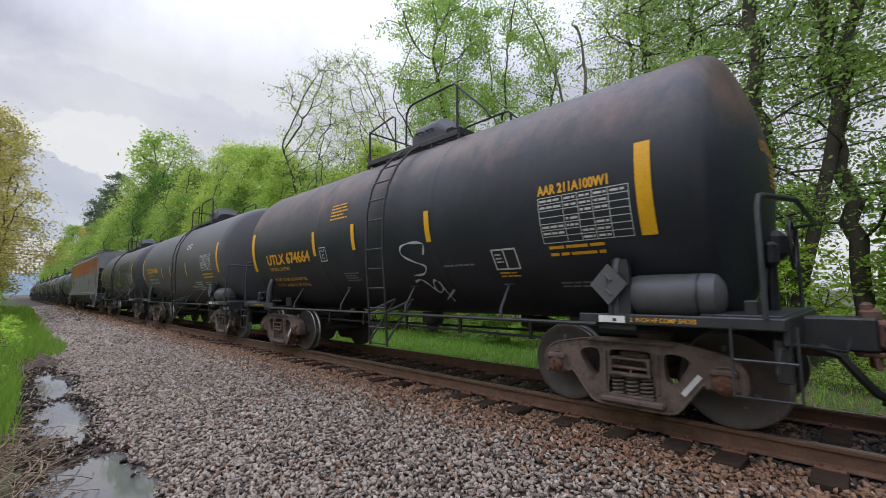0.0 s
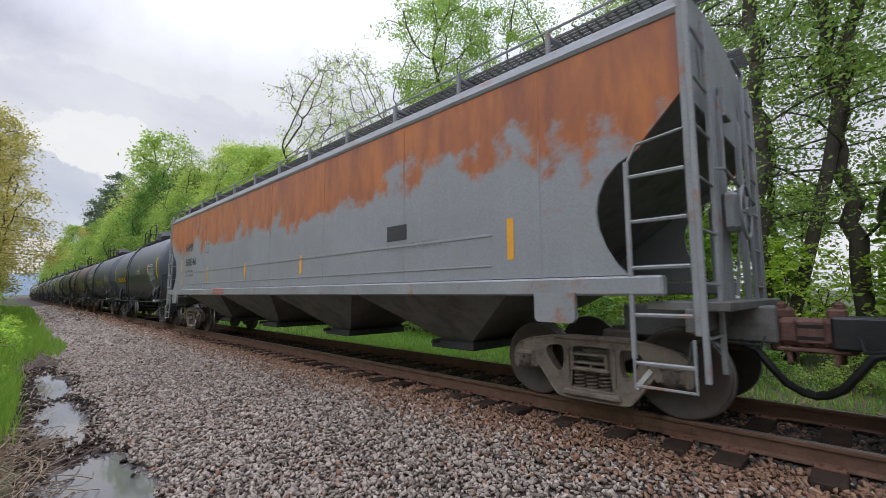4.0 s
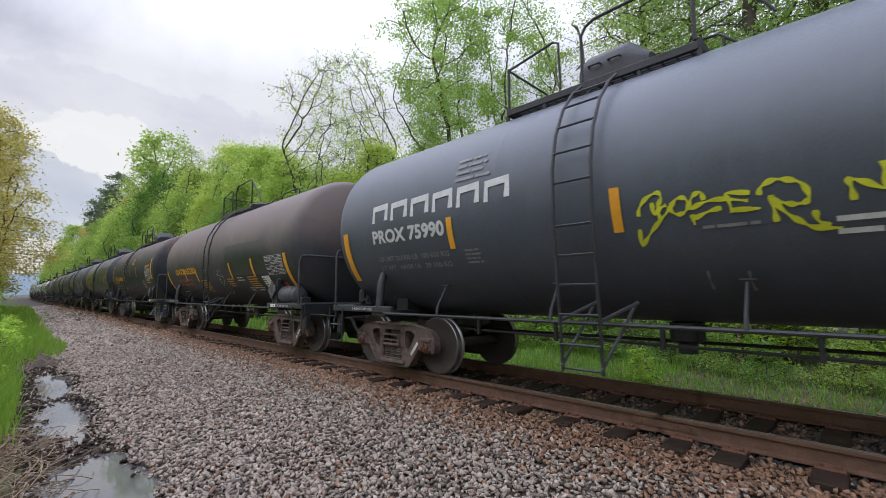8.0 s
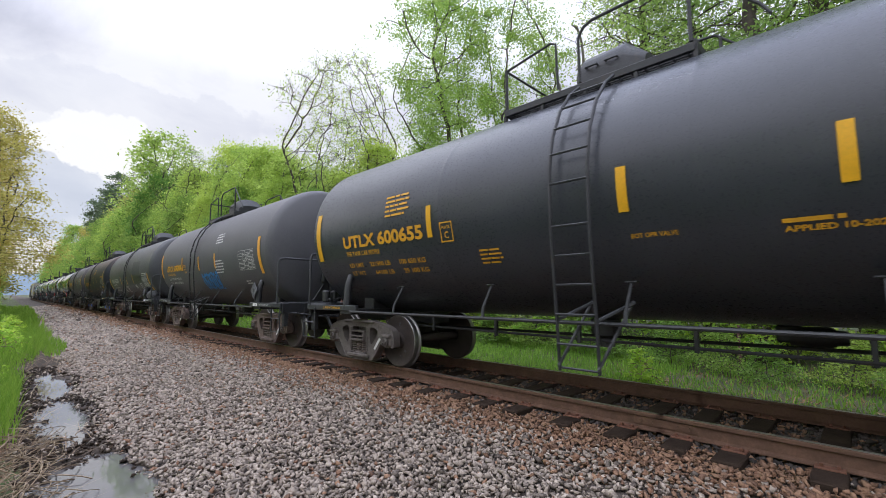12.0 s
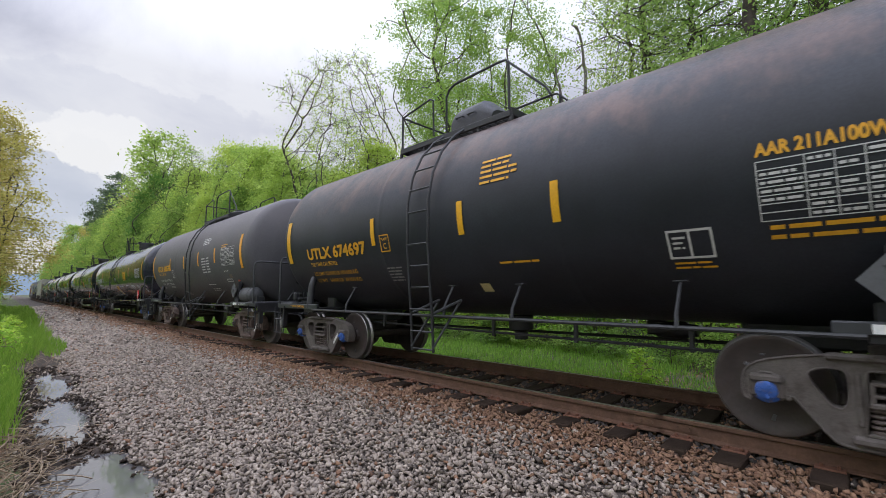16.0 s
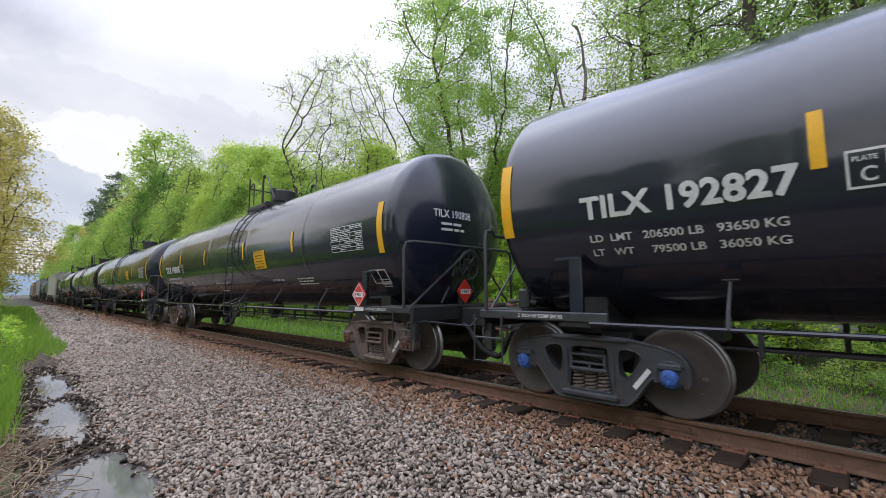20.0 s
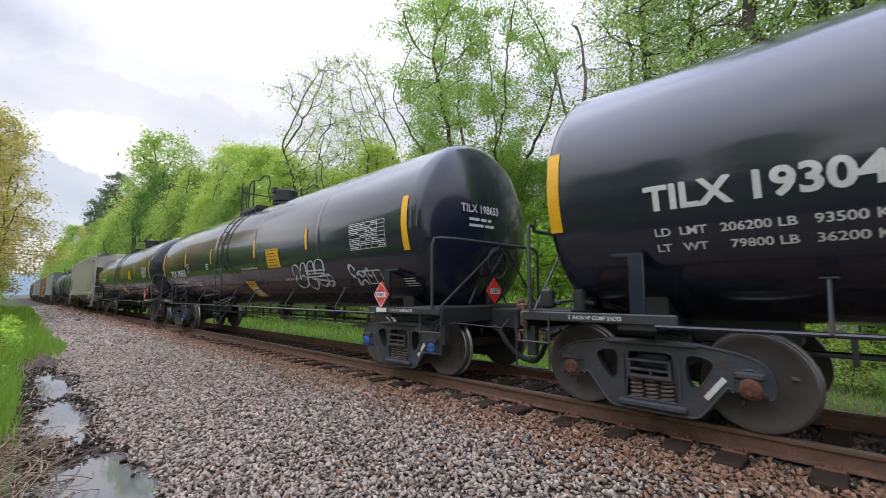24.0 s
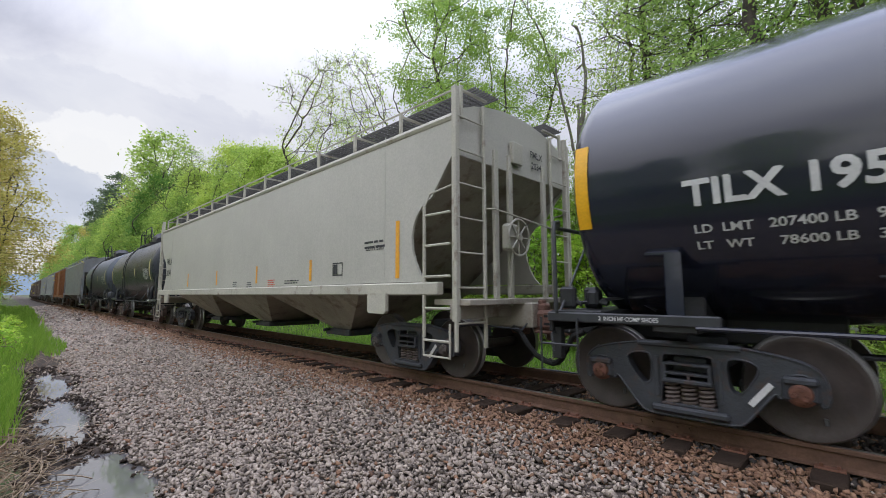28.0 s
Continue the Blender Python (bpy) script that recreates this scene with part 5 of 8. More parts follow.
def dress_short(car, w, mark, num, let, small, tape, o):
    """Lettering and tape of the short tank cars; o holds the places of the marks."""
    if o.get("where"):
        x0, x1, z, h = o["where"]
        text(car, w, mark + " " + num, x0, z, h, let, x1 - x0, bold=0.012)
        if o.get("tag"):
            text(car, w, "THE TANK CAR PEOPLE", x0 + 0.04, z - 0.14, 0.075, o["tag"], 1.02)
        lz = o.get("lz", z - 0.30)
        text(car, w, o["ld"], x0 + 0.04, lz, 0.075, small, o.get("lw", 1.6))
        text(car, w, o["lt"], x0 + 0.04, lz - 0.15, 0.075, small, o.get("lw", 1.6))
    for x, z0, z1 in o["strips"]:
        stripe(car, w, x, z0, z1, 0.155 if abs(x) > 4.5 else 0.105, tape)
    table(car, w, *o["table"], M_LETWHT)
    if o.get("aar"):
        x, z = o["aar"]
        text(car, w, "AAR 211A100W1", x, z, 0.10, let, 0.86, bold=0.006)
        bars(car, w, x + 0.05, o["table"][1] - 0.03, 0.85, 2, 0.05, let)
    if o.get("pair"):
        x, z = o["pair"]
        frame_box(car, w, x, z, x + 0.40, z + 0.28, 0.022, M_LETWHT, (0.5,))
        bars(car, w, x + 0.05, z + 0.22, 0.12, 3, 0.03, M_LETWHT)
        bars(car, w, x + 0.03, z - 0.03, 0.36, 2, 0.03, let)
    if o.get("plate"):
        x, z, m = o["plate"]
        frame_box(car, w, x, z, x + 0.25, z + 0.27, 0.018, m)
        text(car, w, "PLATE", x + 0.045, z + 0.18, 0.04, m, 0.16)
        text(car, w, "C", x + 0.085, z + 0.05, 0.09, m)
    for x, z, wd, rows, h, m in o.get("bars", ()):
        bars(car, w, x, z, wd, rows, h, m)
    we = wrap_head(*SHORT_TANK, o["straight"])
    text(car, we, mark + " " + num, -0.42, 2.63, 0.13, small, 0.85, name="head_lettering")
    bars(car, we, -0.20, 2.55, 0.5, 5, 0.035, small, name="head_stencil")


# ---- covered hopper ----
def hopper_car(label, x0, tc, body, trim, bays, low, rusty=False, iron=None, cap=None, full=True, over=1.55, nx=7, eave=3.78, lip=3.02, arch=0.8):
    """A covered hopper: side sheets, arched roof, sloped ends, bays, ladders, running boards."""
    iron, cap = iron or M_TRUCKGR, cap or M_CAPGREY
    xe = tc + over
    car = thing("covered_hopper", label, "hopper car", "freight train cars")
    car.location.x = x0
    half = [(xe, eave - 0.02), (xe, lip), (xe - 0.40, 2.64), (xe - 0.44, 2.57), (xe - 0.66, 2.47), (xe - 0.80, 2.34), (xe - 0.88, 2.19), (xe - 0.91, 2.03), (xe - 0.89, 1.86), (xe - 0.82, 1.68), (xe - 0.72, 1.52), (xe - 0.60, 1.40)]
    out = half + [(-x, z) for x, z in reversed(half)]
    for sy in (-1, 1):
        y = 1.52 * sy
        s = Shape().plate(out, y - 0.02, y + 0.02)
        part("side_sheet", s, body, car)
        part("side_sill", Shape().box((0, sy * 1.56, 1.30), (2 * xe - 0.5, 0.14, 0.18), 0.02), trim, car)
        part("top_chord", Shape().tube([(-xe, sy * 1.51, eave), (xe, sy * 1.51, eave)], 0.06, 8), trim, car)
        for k in range(nx):
            xx = -xe + 1.6 + (2 * xe - 3.2) * k / (nx - 1)
            part("side_seam", Shape().box((xx, sy * 1.541, 2.55), (0.022, 0.008, 2.3), 0.002), body, car)
    n = 12
    s = Shape()
    vs = []
    for x in (-xe, xe):
        vs += [(x, 1.53 * math.cos(math.pi * k / n), eave + 0.42 * math.sin(math.pi * k / n) ** arch) for k in range(n + 1)]
    fs = [(k, k + 1, n + 2 + k, n + 1 + k) for k in range(n)]
    ends = [tuple(range(n + 1)), tuple(range(n + 1, 2 * n + 2))[::-1]]
    part("roof", s.add(vs, fs + ends), body if not rusty else trim, car)
    for sgn in (1, -1):
        e = Shape().box((sgn * (xe - 0.02), 0, (eave + lip) / 2), (0.04, 3.02, eave - lip + 0.04), 0.006)
        part("end_sheet", e, body if not rusty else trim, car)
        sl = Shape()
        a, b = Vector((sgn * (xe - 0.03), 0, lip)), Vector((sgn * (xe - 2.6), 0, 1.35))
        d = b - a
        sl.box((a + b) / 2, (0.04, 3.0, d.length), 0.006, (0, math.degrees(math.atan2(d.x, d.z)), 0))
        part("slope_sheet", sl, low, car)
        for sy in (-1, 1):
            part("corner_post", Shape().box((sgn * (xe + 0.02), sy * 1.52, 2.45), (0.09, 0.09, 3.15), 0.01), trim, car)
        for y in (-0.62, -0.25, 0.75):
            part("end_post", Shape().box((sgn * (xe + 0.01), y, 2.2), (0.07, 0.10, 2.3), 0.01), trim, car)
        part("end_platform", Shape().box((sgn * (xe - 0.1), 0, 1.12), (0.7, 3.0, 0.08), 0.01).box((sgn * (xe - 0.4), 0, 0.92), (1.6, 0.5, 0.36), 0.02).box(
            (sgn * (xe - 0.05), 0, 1.0), (0.12, 3.05, 0.2), 0.01), low, car)
        for (ya, yb) in ((-1.56, -0.95), (0.95, 1.56)):
            st = Shape().box((sgn * (xe + 0.06), ya, 2.2), (0.05, 0.05, 3.4), 0.008).box((sgn * (xe + 0.06), yb, 2.2), (0.05, 0.05, 3.4), 0.008)
            part("end_ladder", st, trim, car)
            if full:
                for k in range(7):
                    part("ladder_rung", Shape().tube([(sgn * (xe + 0.06), ya, 0.85 + 0.46 * k), (sgn * (xe + 0.06), yb, 0.85 + 0.46 * k)], 0.014, 6), trim, car)
        for sy in (-1, 1):
            x1, x2 = sgn * (xe - 0.02), sgn * (xe - 0.55)
            st = Shape().box((x2, sy * 1.60, 1.55), (0.045, 0.045, 1.8), 0.008)
            st.tube([(x2, sy * 1.60, 2.42), (x2 + sgn * 0.1, sy * 1.58, 2.60), (x1, sy * 1.56, 2.66)], 0.015, 6)
            st.tube([(x2, sy * 1.61, 0.68), (x2, sy * 1.61, 0.42), (x1, sy * 1.61, 0.42), (x1, sy * 1.61, 0.85)], 0.016, 6)
            part("side_ladder", st, trim, car)
            if full and sy < 0:
                for k in range(5):
                    zz = 0.62 + 0.42 * k
                    part("ladder_rung", Shape().tube([(x2, sy * 1.60, zz), (x1, sy * 1.60, zz)], 0.019, 6), trim, car)
        part("grab_rail", Shape().tube([(sgn * (xe + 0.05), -0.9, 2.42), (sgn * (xe + 0.14), -0.8, 2.42), (sgn * (xe + 0.14), 0.8, 2.30), (sgn * (xe + 0.05), 0.9, 2.30)], 0.016, 6), trim, car)
        truck(car, sgn * tc, iron, cap, full)
        coupler(car, sgn * (xe + 0.12), sgn)
        # jacking pad
        part("jacking_pad", Shape().plate([(sgn * (tc - 0.35), 1.24), (sgn * (tc + 0.15), 1.24), (sgn * (tc + 0.15), 0.98), (sgn * (tc + 0.11), 0.94), (sgn * (tc - 0.31), 0.94), (sgn * (tc - 0.35), 0.98)], -1.66, -1.60), trim, car)
    pitch_ = (2 * tc - 1.6) / bays
    for k in range(bays):
        cx = -tc + 0.8 + pitch_ * (k + 0.5)
        hw = pitch_ / 2 - 0.05
        vs, tw = [], 0.34
        top = [(cx - hw, -1.48, 1.24), (cx + hw, -1.48, 1.24), (cx + hw, 1.48, 1.24), (cx - hw, 1.48, 1.24)]
        bot = [(cx - tw, -0.62, 0.52), (cx + tw, -0.62, 0.52), (cx + tw, 0.62, 0.52), (cx - tw, 0.62, 0.52)]
        b = Shape().add(top + bot, [(0, 1, 5, 4), (1, 2, 6, 5), (2, 3, 7, 6), (3, 0, 4, 7), (4, 5, 6, 7), (3, 2, 1, 0)])
        bay = part("hopper_bay", b, low, car)
        part("outlet_gate", Shape().box((cx, 0, 0.46), (0.95, 1.5, 0.12), 0.015).tube([(cx - 0.3, -0.9, 0.5), (cx - 0.3, 0.9, 0.5)], 0.03, 8), M_TRUCKGR, bay)
    # roof running boards with low rails
    for sy in (-1, 1):
        rb = Shape()
        y = sy * 0.95
        for k in range(9):
            rb.box((0, y - 0.26 + 0.065 * k, eave + 0.46), (2 * xe + 0.3, 0.018, 0.03), 0.002)
        for k in range(int(2 * xe / 0.12)):
            rb.box((-xe + 0.12 * k, y, eave + 0.456), (0.02, 0.54, 0.02), 0.002)
        part("running_board", rb, M_GRATE, car, "open steel grating walkway")
        for k in range(13):
            xx = -xe + 2 * xe * k / 12
            part("board_bracket", Shape().box((xx, sy * 1.38, eave + 0.24), (0.05, 0.05, 0.48), 0.006).box((xx, sy * 1.1, eave + 0.42), (0.05, 0.6, 0.03), 0.004), trim, car)
        part("roof_rail", Shape().tube([(-xe, sy * 1.38, eave + 0.47), (xe, sy * 1.38, eave + 0.47)], 0.016, 6), trim, car)
    hat = Shape().box((0, 0, eave + 0.46), (2 * xe - 1.4, 0.62, 0.10), 0.02)
    part("roof_hatch", hat, trim, car)
    # brake wheel on the leading end
    bx, by, bz = xe + 0.16, -0.30, 2.05
    ring = [(bx + 0.06, by + 0.27 * math.cos(a * math.pi / 10), bz + 0.27 * math.sin(a * math.pi / 10)) for a in range(21)]
    w = Shape().tube(ring, 0.017, 6).tube([(bx - 0.1, by, bz), (bx + 0.09, by, bz)], 0.05, 10)
    for k in range(4):
        a = k * math.pi / 4
        w.tube([(bx + 0.05, by - 0.27 * math.cos(a), bz - 0.27 * math.sin(a)), (bx + 0.05, by + 0.27 * math.cos(a), bz + 0.27 * math.sin(a))], 0.014, 5)
    part("brake_wheel", w, trim, car)
    part("brake_gear", Shape().box((bx - 0.05, by - 0.08, bz), (0.16, 0.30, 0.40), 0.04).tube([(bx, by - 0.1, bz - 0.2), (bx - 0.05, by - 0.1, 1.2)], 0.015, 6), trim, car)
    part("vent", Shape().box((xe + 0.05, -0.1, lip + 0.28), (0.08, 0.28, 0.34), 0.01), trim, car)
    return car


def box_car(label, x0, paint, iron=None):
    car = thing("box_car", label, "box car", "freight train cars")
    car.location.x = x0
    L_ = 7.6
    for sy in (-1, 1):
        part("side_wall", Shape().box((0, sy * 1.48, 2.55), (2 * L_, 0.06, 2.9), 0.01), paint, car)
        for k in range(17):
            xx = -L_ + 0.3 + (2 * L_ - 0.6) * k / 16
            if abs(xx) > 1.6:
                part("side_rib", Shape().box((xx, sy * 1.53, 2.55), (0.10, 0.05, 2.8), 0.01), paint, car)
        d = part("sliding_door", Shape().box((0, sy * 1.55, 2.5), (3.0, 0.06, 2.75), 0.01), paint, car)
        for k in range(5):
            part("door_rib", Shape().box((0, sy * 1.59, 1.5 + 0.5 * k), (2.9, 0.03, 0.08), 0.008), paint, d)
        part("side_sill", Shape().box((0, sy * 1.48, 1.02), (2 * L_, 0.12, 0.22), 0.01), paint, car)
    part("roof", Shape().box((0, 0, 4.08), (2 * L_, 3.05, 0.10), 0.03).box((0, 0, 4.16), (2 * L_, 1.4, 0.08), 0.02), M_HOPTRIM, car)
    part("floor", Shape().box((0, 0, 1.05), (2 * L_, 2.9, 0.16), 0.01).box((0, 0, 0.85), (2 * L_, 0.5, 0.3), 0.02), M_FRAMEBLK, car)
    for s in (-1, 1):
        part("end_wall", Shape().box((s * L_, 0, 2.55), (0.08, 2.95, 2.9), 0.01), paint, car)
        st = Shape().box((s * (L_ + 0.08), -1.5, 2.3), (0.05, 0.05, 3.3), 0.006).box((s * (L_ + 0.08), -1.05, 2.3), (0.05, 0.05, 3.3), 0.006)
        for k in range(8):
            st.tube([(s * (L_ + 0.08), -1.5, 0.8 + 0.4 * k), (s * (L_ + 0.08), -1.05, 0.8 + 0.4 * k)], 0.014, 6)
        part("ladder", st, paint, car)
        truck(car, s * 5.9, iron or M_TRUCKBR, M_CAPGREY, False)
        coupler(car, s * (L_ + 0.2), s)
    return car


# ---- the train, from the leading car back ----
TRAIN = []


def short(label, x0, paint, mark, num, let=M_LETYEL, small=None, tape=M_YELLOW, iron=None, cap=None, shoes=None, placard=True, reservoir=True, dome="bonnet", lx=None, **opts):
    far = max(abs(q[0]) for q in opts["strips"])
    opts["straight"] = far + 0.12
    car, w = tank_car(label, x0, paint, "short", iron, cap, True, dome, None, reservoir, lx, opts["straight"])
    dress_short(car, w, mark, num, let, small or let, tape, opts)
    shoe_stencil(car, 4.375, 5.95, shoes or small or let)
    if placard:
        placard_post(car, 4.34, M_PLACARD)
    TRAIN.append((car, x0))
    return car, w


def gloss(label, x0, num, ld, lt, iron, cap, sign_at=(2.66, 1.98), low_at=(0.05, 1.14), vent_at=(1.36, 1.655, 0.82), pad=(2.80, 1.655), tape_x=1.0, lx=-1.06, pair_at=(5.50, 1.40), rows_at=(4.0, 1.72), label_x=0.15, drop=0.0):
    """A glossy long tank car; the places of its notices differ from car to car."""
    car, w = tank_car(label, x0, M_GLOSS, "long", iron, cap, True, "round", M_FRAMEBLK, False, lx)
    text(car, w, "TILX " + num, -6.76, 2.0 - drop, 0.215, M_LETWHT, 1.90, bold=0.010)
    text(car, w, ld, -6.70, 1.76 - drop, 0.075, M_LETWHT, 1.75)
    text(car, w, lt, -6.70, 1.61 - drop, 0.075, M_LETWHT, 1.75)
    frame_box(car, w, -4.58, 1.97, -4.34, 2.24, 0.018, M_LETWHT)
    text(car, w, "PLATE", -4.54, 2.16, 0.035, M_LETWHT, 0.14)
    text(car, w, "C", -4.50, 2.02, 0.10, M_LETWHT)
    for x, z0, z1 in ((7.58, 1.90, 2.72), (-7.77, 1.90, 2.76), (-4.73, 2.15, 2.58), (-1.92, 2.13, 2.56), (tape_x, 2.12, 2.55), (4.30, 2.13, 2.55)):
        stripe(car, w, x, z0, z1, 0.15 if abs(x) > 7 else 0.10, M_YELLOW)
    table(car, w, 5.98, 2.0, 7.06, 2.43, M_LETWHT)
    sx, sz = sign_at
    v, f = rect(sx, sz, sx + 0.69, sz + 0.42, 4)
    sign = flat_part("notice_panel", v, f, w, M_YELLOW, car, "yellow notice panel with rows of dark bars")
    w2 = wrap_tank(*LONG_TANK, 0.017)
    for k, (h_, in_) in enumerate(((0.018, 0.04), (0.034, 0.12), (0.018, 0.05), (0.034, 0.12), (0.018, 0.05), (0.034, 0.10))):
        bars(sign, w2, sx + in_, sz + 0.395 - 0.066 * k, 0.66 - 2 * in_, 1, h_, M_LETBLK, 0.75, 0.06, "notice_writing")
    if low_at:
        qx, qz = low_at
        v, f = rect(qx, qz, qx + 0.61, qz + 0.54, 3)
        n2 = flat_part("lower_notice_panel", [(x - (z - qz) * 0.12, z) for x, z in v], f, w, M_YELLOW, car, "slanted yellow and white notice panel")
        v, f = rect(qx + 0.25, qz + 0.08, qx + 0.55, qz + 0.36, 2)
        flat_part("notice_label", [(x - (z - qz) * 0.12, z) for x, z in v], f, w2, M_WHITE, n2)
        bars(n2, w2, qx + 0.02, qz + 0.50, 0.45, 2, 0.022, M_LETBLK, 0.9, 0.1, "notice_writing")
    text(car, w, "VENT TANK WHEN UNLOADING", vent_at[0], vent_at[1], 0.05, M_LETWHT, vent_at[2])
    text(car, w, "0.5\" CERAMIC FIBER", pad[0], pad[1], 0.05, M_LETWHT, 0.66)
    bars(car, w, rows_at[0], rows_at[1], 0.9, 3, 0.042, M_LETWHT)
    bars(car, w, -3.9, 1.62, 0.35, 3, 0.035, M_LETWHT)
    if label_x is not None:
        bars(car, w, label_x, 2.15, 0.3, 3, 0.04, M_LETWHT)
    bars(car, w, 7.2, 1.45, 0.32, 4, 0.03, M_LETWHT)
    frame_box(car, w, pair_at[0], pair_at[1], pair_at[0] + 0.48, pair_at[1] + 0.28, 0.024, M_LETWHT, (0.5,))
    text(car, wrap_head(*LONG_TANK, 7.70), "TILX " + num, -0.75, 2.50, 0.13, M_LETWHT, 0.85, name="head_lettering")
    bars(car, wrap_head(*LONG_TANK, 7.70), -0.6, 2.42, 0.6, 2, 0.06, M_LETWHT, name="head_stencil")
    shoe_stencil(car, 6.93, 8.45, M_LETWHT)
    placard_post(car, 6.95, M_RED, True)
    end_diamond(car, 8.36, -0.20, 1.27, 0.20)
    for s in (1, -1):
        for sy in (-1, 1):
            part("end_brace", Shape().tube([(s * 8.19, sy * 1.30, 1.03), (s * 8.40, sy * 0.06, 2.0)], 0.018, 6), M_RAILPIPE, car)
    TRAIN.append((car, x0))
    return car, w


wp = wrap_tank(*SHORT_TANK, 0.003)
# car already past the view; its coupler still shows
c, w = tank_car("black tank car leading the line", 5.85, M_BLACK2, "short", M_TRUCKBR, M_CAPGREY, False)
TRAIN.append((c, 5.85))
c, w = short("black tank car with yellow lettering and a rust-browned top", -7.07, M_BLACK, "UTLX", "674664", iron=M_TRUCKBR, cap=M_CAPRUST, lx=0.15, where=(-4.20, -2.10, 1.89, 0.215), tag=M_LETYEL, ld="LD LMT 221800 LB 100 600 KG", lt="LT WT   64200 LB  29 100 KG", lz=1.50,
             strips=((4.78, 1.78, 2.65), (-4.96, 1.78, 2.65), (1.60, 1.97, 2.40), (-0.40, 1.99, 2.43), (-1.85, 1.97, 2.43)), table=(3.56, 1.79, 4.63, 2.28), aar=(3.56, 2.31), pair=(2.72, 1.50), plate=(-1.66, 1.85, M_LETWHT),
             bars=((-1.20, 2.86, 0.6, 5, 0.04, M_LETYEL), (-1.0, 1.60, 0.5, 4, 0.03, M_LETDIM), (1.75, 1.62, 0.8, 1, 0.035, M_LETDIM), (3.6, 1.30, 0.6, 2, 0.035, M_LETDIM)))
scrawl(c, w, [(1.40, 1.80), (1.45, 1.95), (1.2, 1.99), (0.92, 1.95), (0.90, 1.82), (1.15, 1.70), (1.36, 1.62), (1.25, 1.50), (1.0, 1.48), None, (0.95, 1.36), (1.10, 1.40), (1.22, 1.32), (1.30, 1.20), (1.36, 1.34), (1.44, 1.38), (1.50, 1.24),
             (1.36, 1.14), (1.28, 1.26), None, (1.50, 1.36), (1.52, 1.05), (1.50, 0.92), None, (1.72, 1.20), (1.36, 0.96)], 0.035, M_SPRAYW)
c, w = short("charcoal grey tank car with yellow and white lettering", -19.95, M_GREYBLACK, "UTLX", "601006", M_LETYEL, M_LETWHT, M_ORANGE, M_TRUCKBR, M_CAPGREY, lx=0.47, where=(-4.15, -2.33, 2.09, 0.19), tag=M_LETYEL, ld="LD LMT 201200 LB 91250   KG", lt="LT WT   61600 LB 28050   KG", lz=1.80,
             strips=((5.09, 1.86, 2.70), (-5.05, 1.86, 2.70), (-1.66, 1.86, 2.27), (-0.38, 1.84, 2.26), (1.76, 1.87, 2.28)), table=(3.47, 1.97, 4.49, 2.42), bars=((1.75, 2.88, 0.6, 4, 0.03, M_LETWHT), (2.4, 1.63, 0.8, 5, 0.045, M_LETWHT), (1.75, 1.48, 0.6, 3, 0.035, M_LETWHT), (-0.83, 1.02, 0.8, 1, 0.04, M_LETWHT), (3.7, 1.20, 0.8, 1, 0.03, M_LETDIM)))
patch(c, wp, 3.47, 1.71, 4.66, 1.91, M_PATCH)
bars(c, wrap_tank(*SHORT_TANK, 0.017), 3.52, 1.88, 1.08, 2, 0.06, M_LETYEL)
frame_box(c, w, 3.47, 1.50, 3.88, 1.60, 0.018, M_LETWHT)
c, w = short("green-black tank car with repaint patches and yellow-green scrawl", -32.92, M_GREENBLACK, "UTLX", "66622", M_LETDIM, M_LETWHT, M_YELLOW, M_TRUCKBR, M_CAPGREY, M_LETWHT, lx=-0.22, where=(-4.08, -2.5, 1.99, 0.19), ld="LD LMT  202000 LB  91 650 KG", lt="LT WT    61000 LB  27 650 KG", lz=1.80, lw=1.75, reservoir=False,
             strips=((5.06, 1.86, 2.70), (-5.04, 1.86, 2.70), (-1.62, 2.03, 2.44), (1.62, 2.04, 2.46)), table=(4.0, 1.75, 4.86, 2.25), pair=(2.97, 1.62), bars=((-1.46, 1.65, 0.65, 7, 0.045, M_LETWHT), (0.65, 1.48, 0.5, 4, 0.04, M_LETWHT), (1.84, 1.63, 0.38, 5, 0.035, M_LETWHT), (3.0, 1.52, 0.4, 3, 0.035, M_LETWHT)))
patch(c, wp, 1.55, 1.77, 1.70, 2.63, M_PATCH)
patch(c, wp, -1.78, 1.80, -1.62, 2.65, M_PATCH)
patch(c, wp, 2.3, 1.32, 2.71, 1.71, M_PATCH)
patch(c, wp, 2.95, 1.0, 3.4, 1.32, M_PATCHG)
patch(c, wp, -0.95, 2.0, -0.68, 2.10, M_PATCH)
patch(c, wp, 0.55, 1.50, 1.25, 1.64, M_PATCHG)
patch(c, wp, -0.12, 1.38, 0.05, 1.50, M_FADED, "paper_label")
scrawl(c, w, loops_scrawl(0.38, 1.66, 0.98, 0.22, 6, 5), 0.035, M_SPRAYY)
panel(c, wp, (1.26, 2.83), (4.16, 2.87), (4.12, 2.36), (1.51, 2.33), M_PATCHD)
panel(c, wp, (5.00, 2.23), (5.12, 2.22), (5.13, 0.82), (4.87, 0.81), M_PATCH)
panel(c, wp, (4.25, 1.62), (4.69, 1.61), (4.59, 1.27), (4.08, 1.26), M_PATCHG)
panel(c, wp, (-0.78, 2.87), (-0.39, 2.91), (-0.34, 2.09), (-0.78, 2.01), M_PATCHD)
panel(c, wp, (3.50, 1.62), (4.24, 1.59), (3.96, 0.99), (3.12, 0.95), M_PATCHD)
hp = hopper_car("grey covered hopper with orange rust along its roofline", -49.22, 7.85, M_HOPGREY, M_HOPTRIM, 4, M_HOPLOW, True, M_TRUCKTAN, M_CAPGREY, over=1.28)
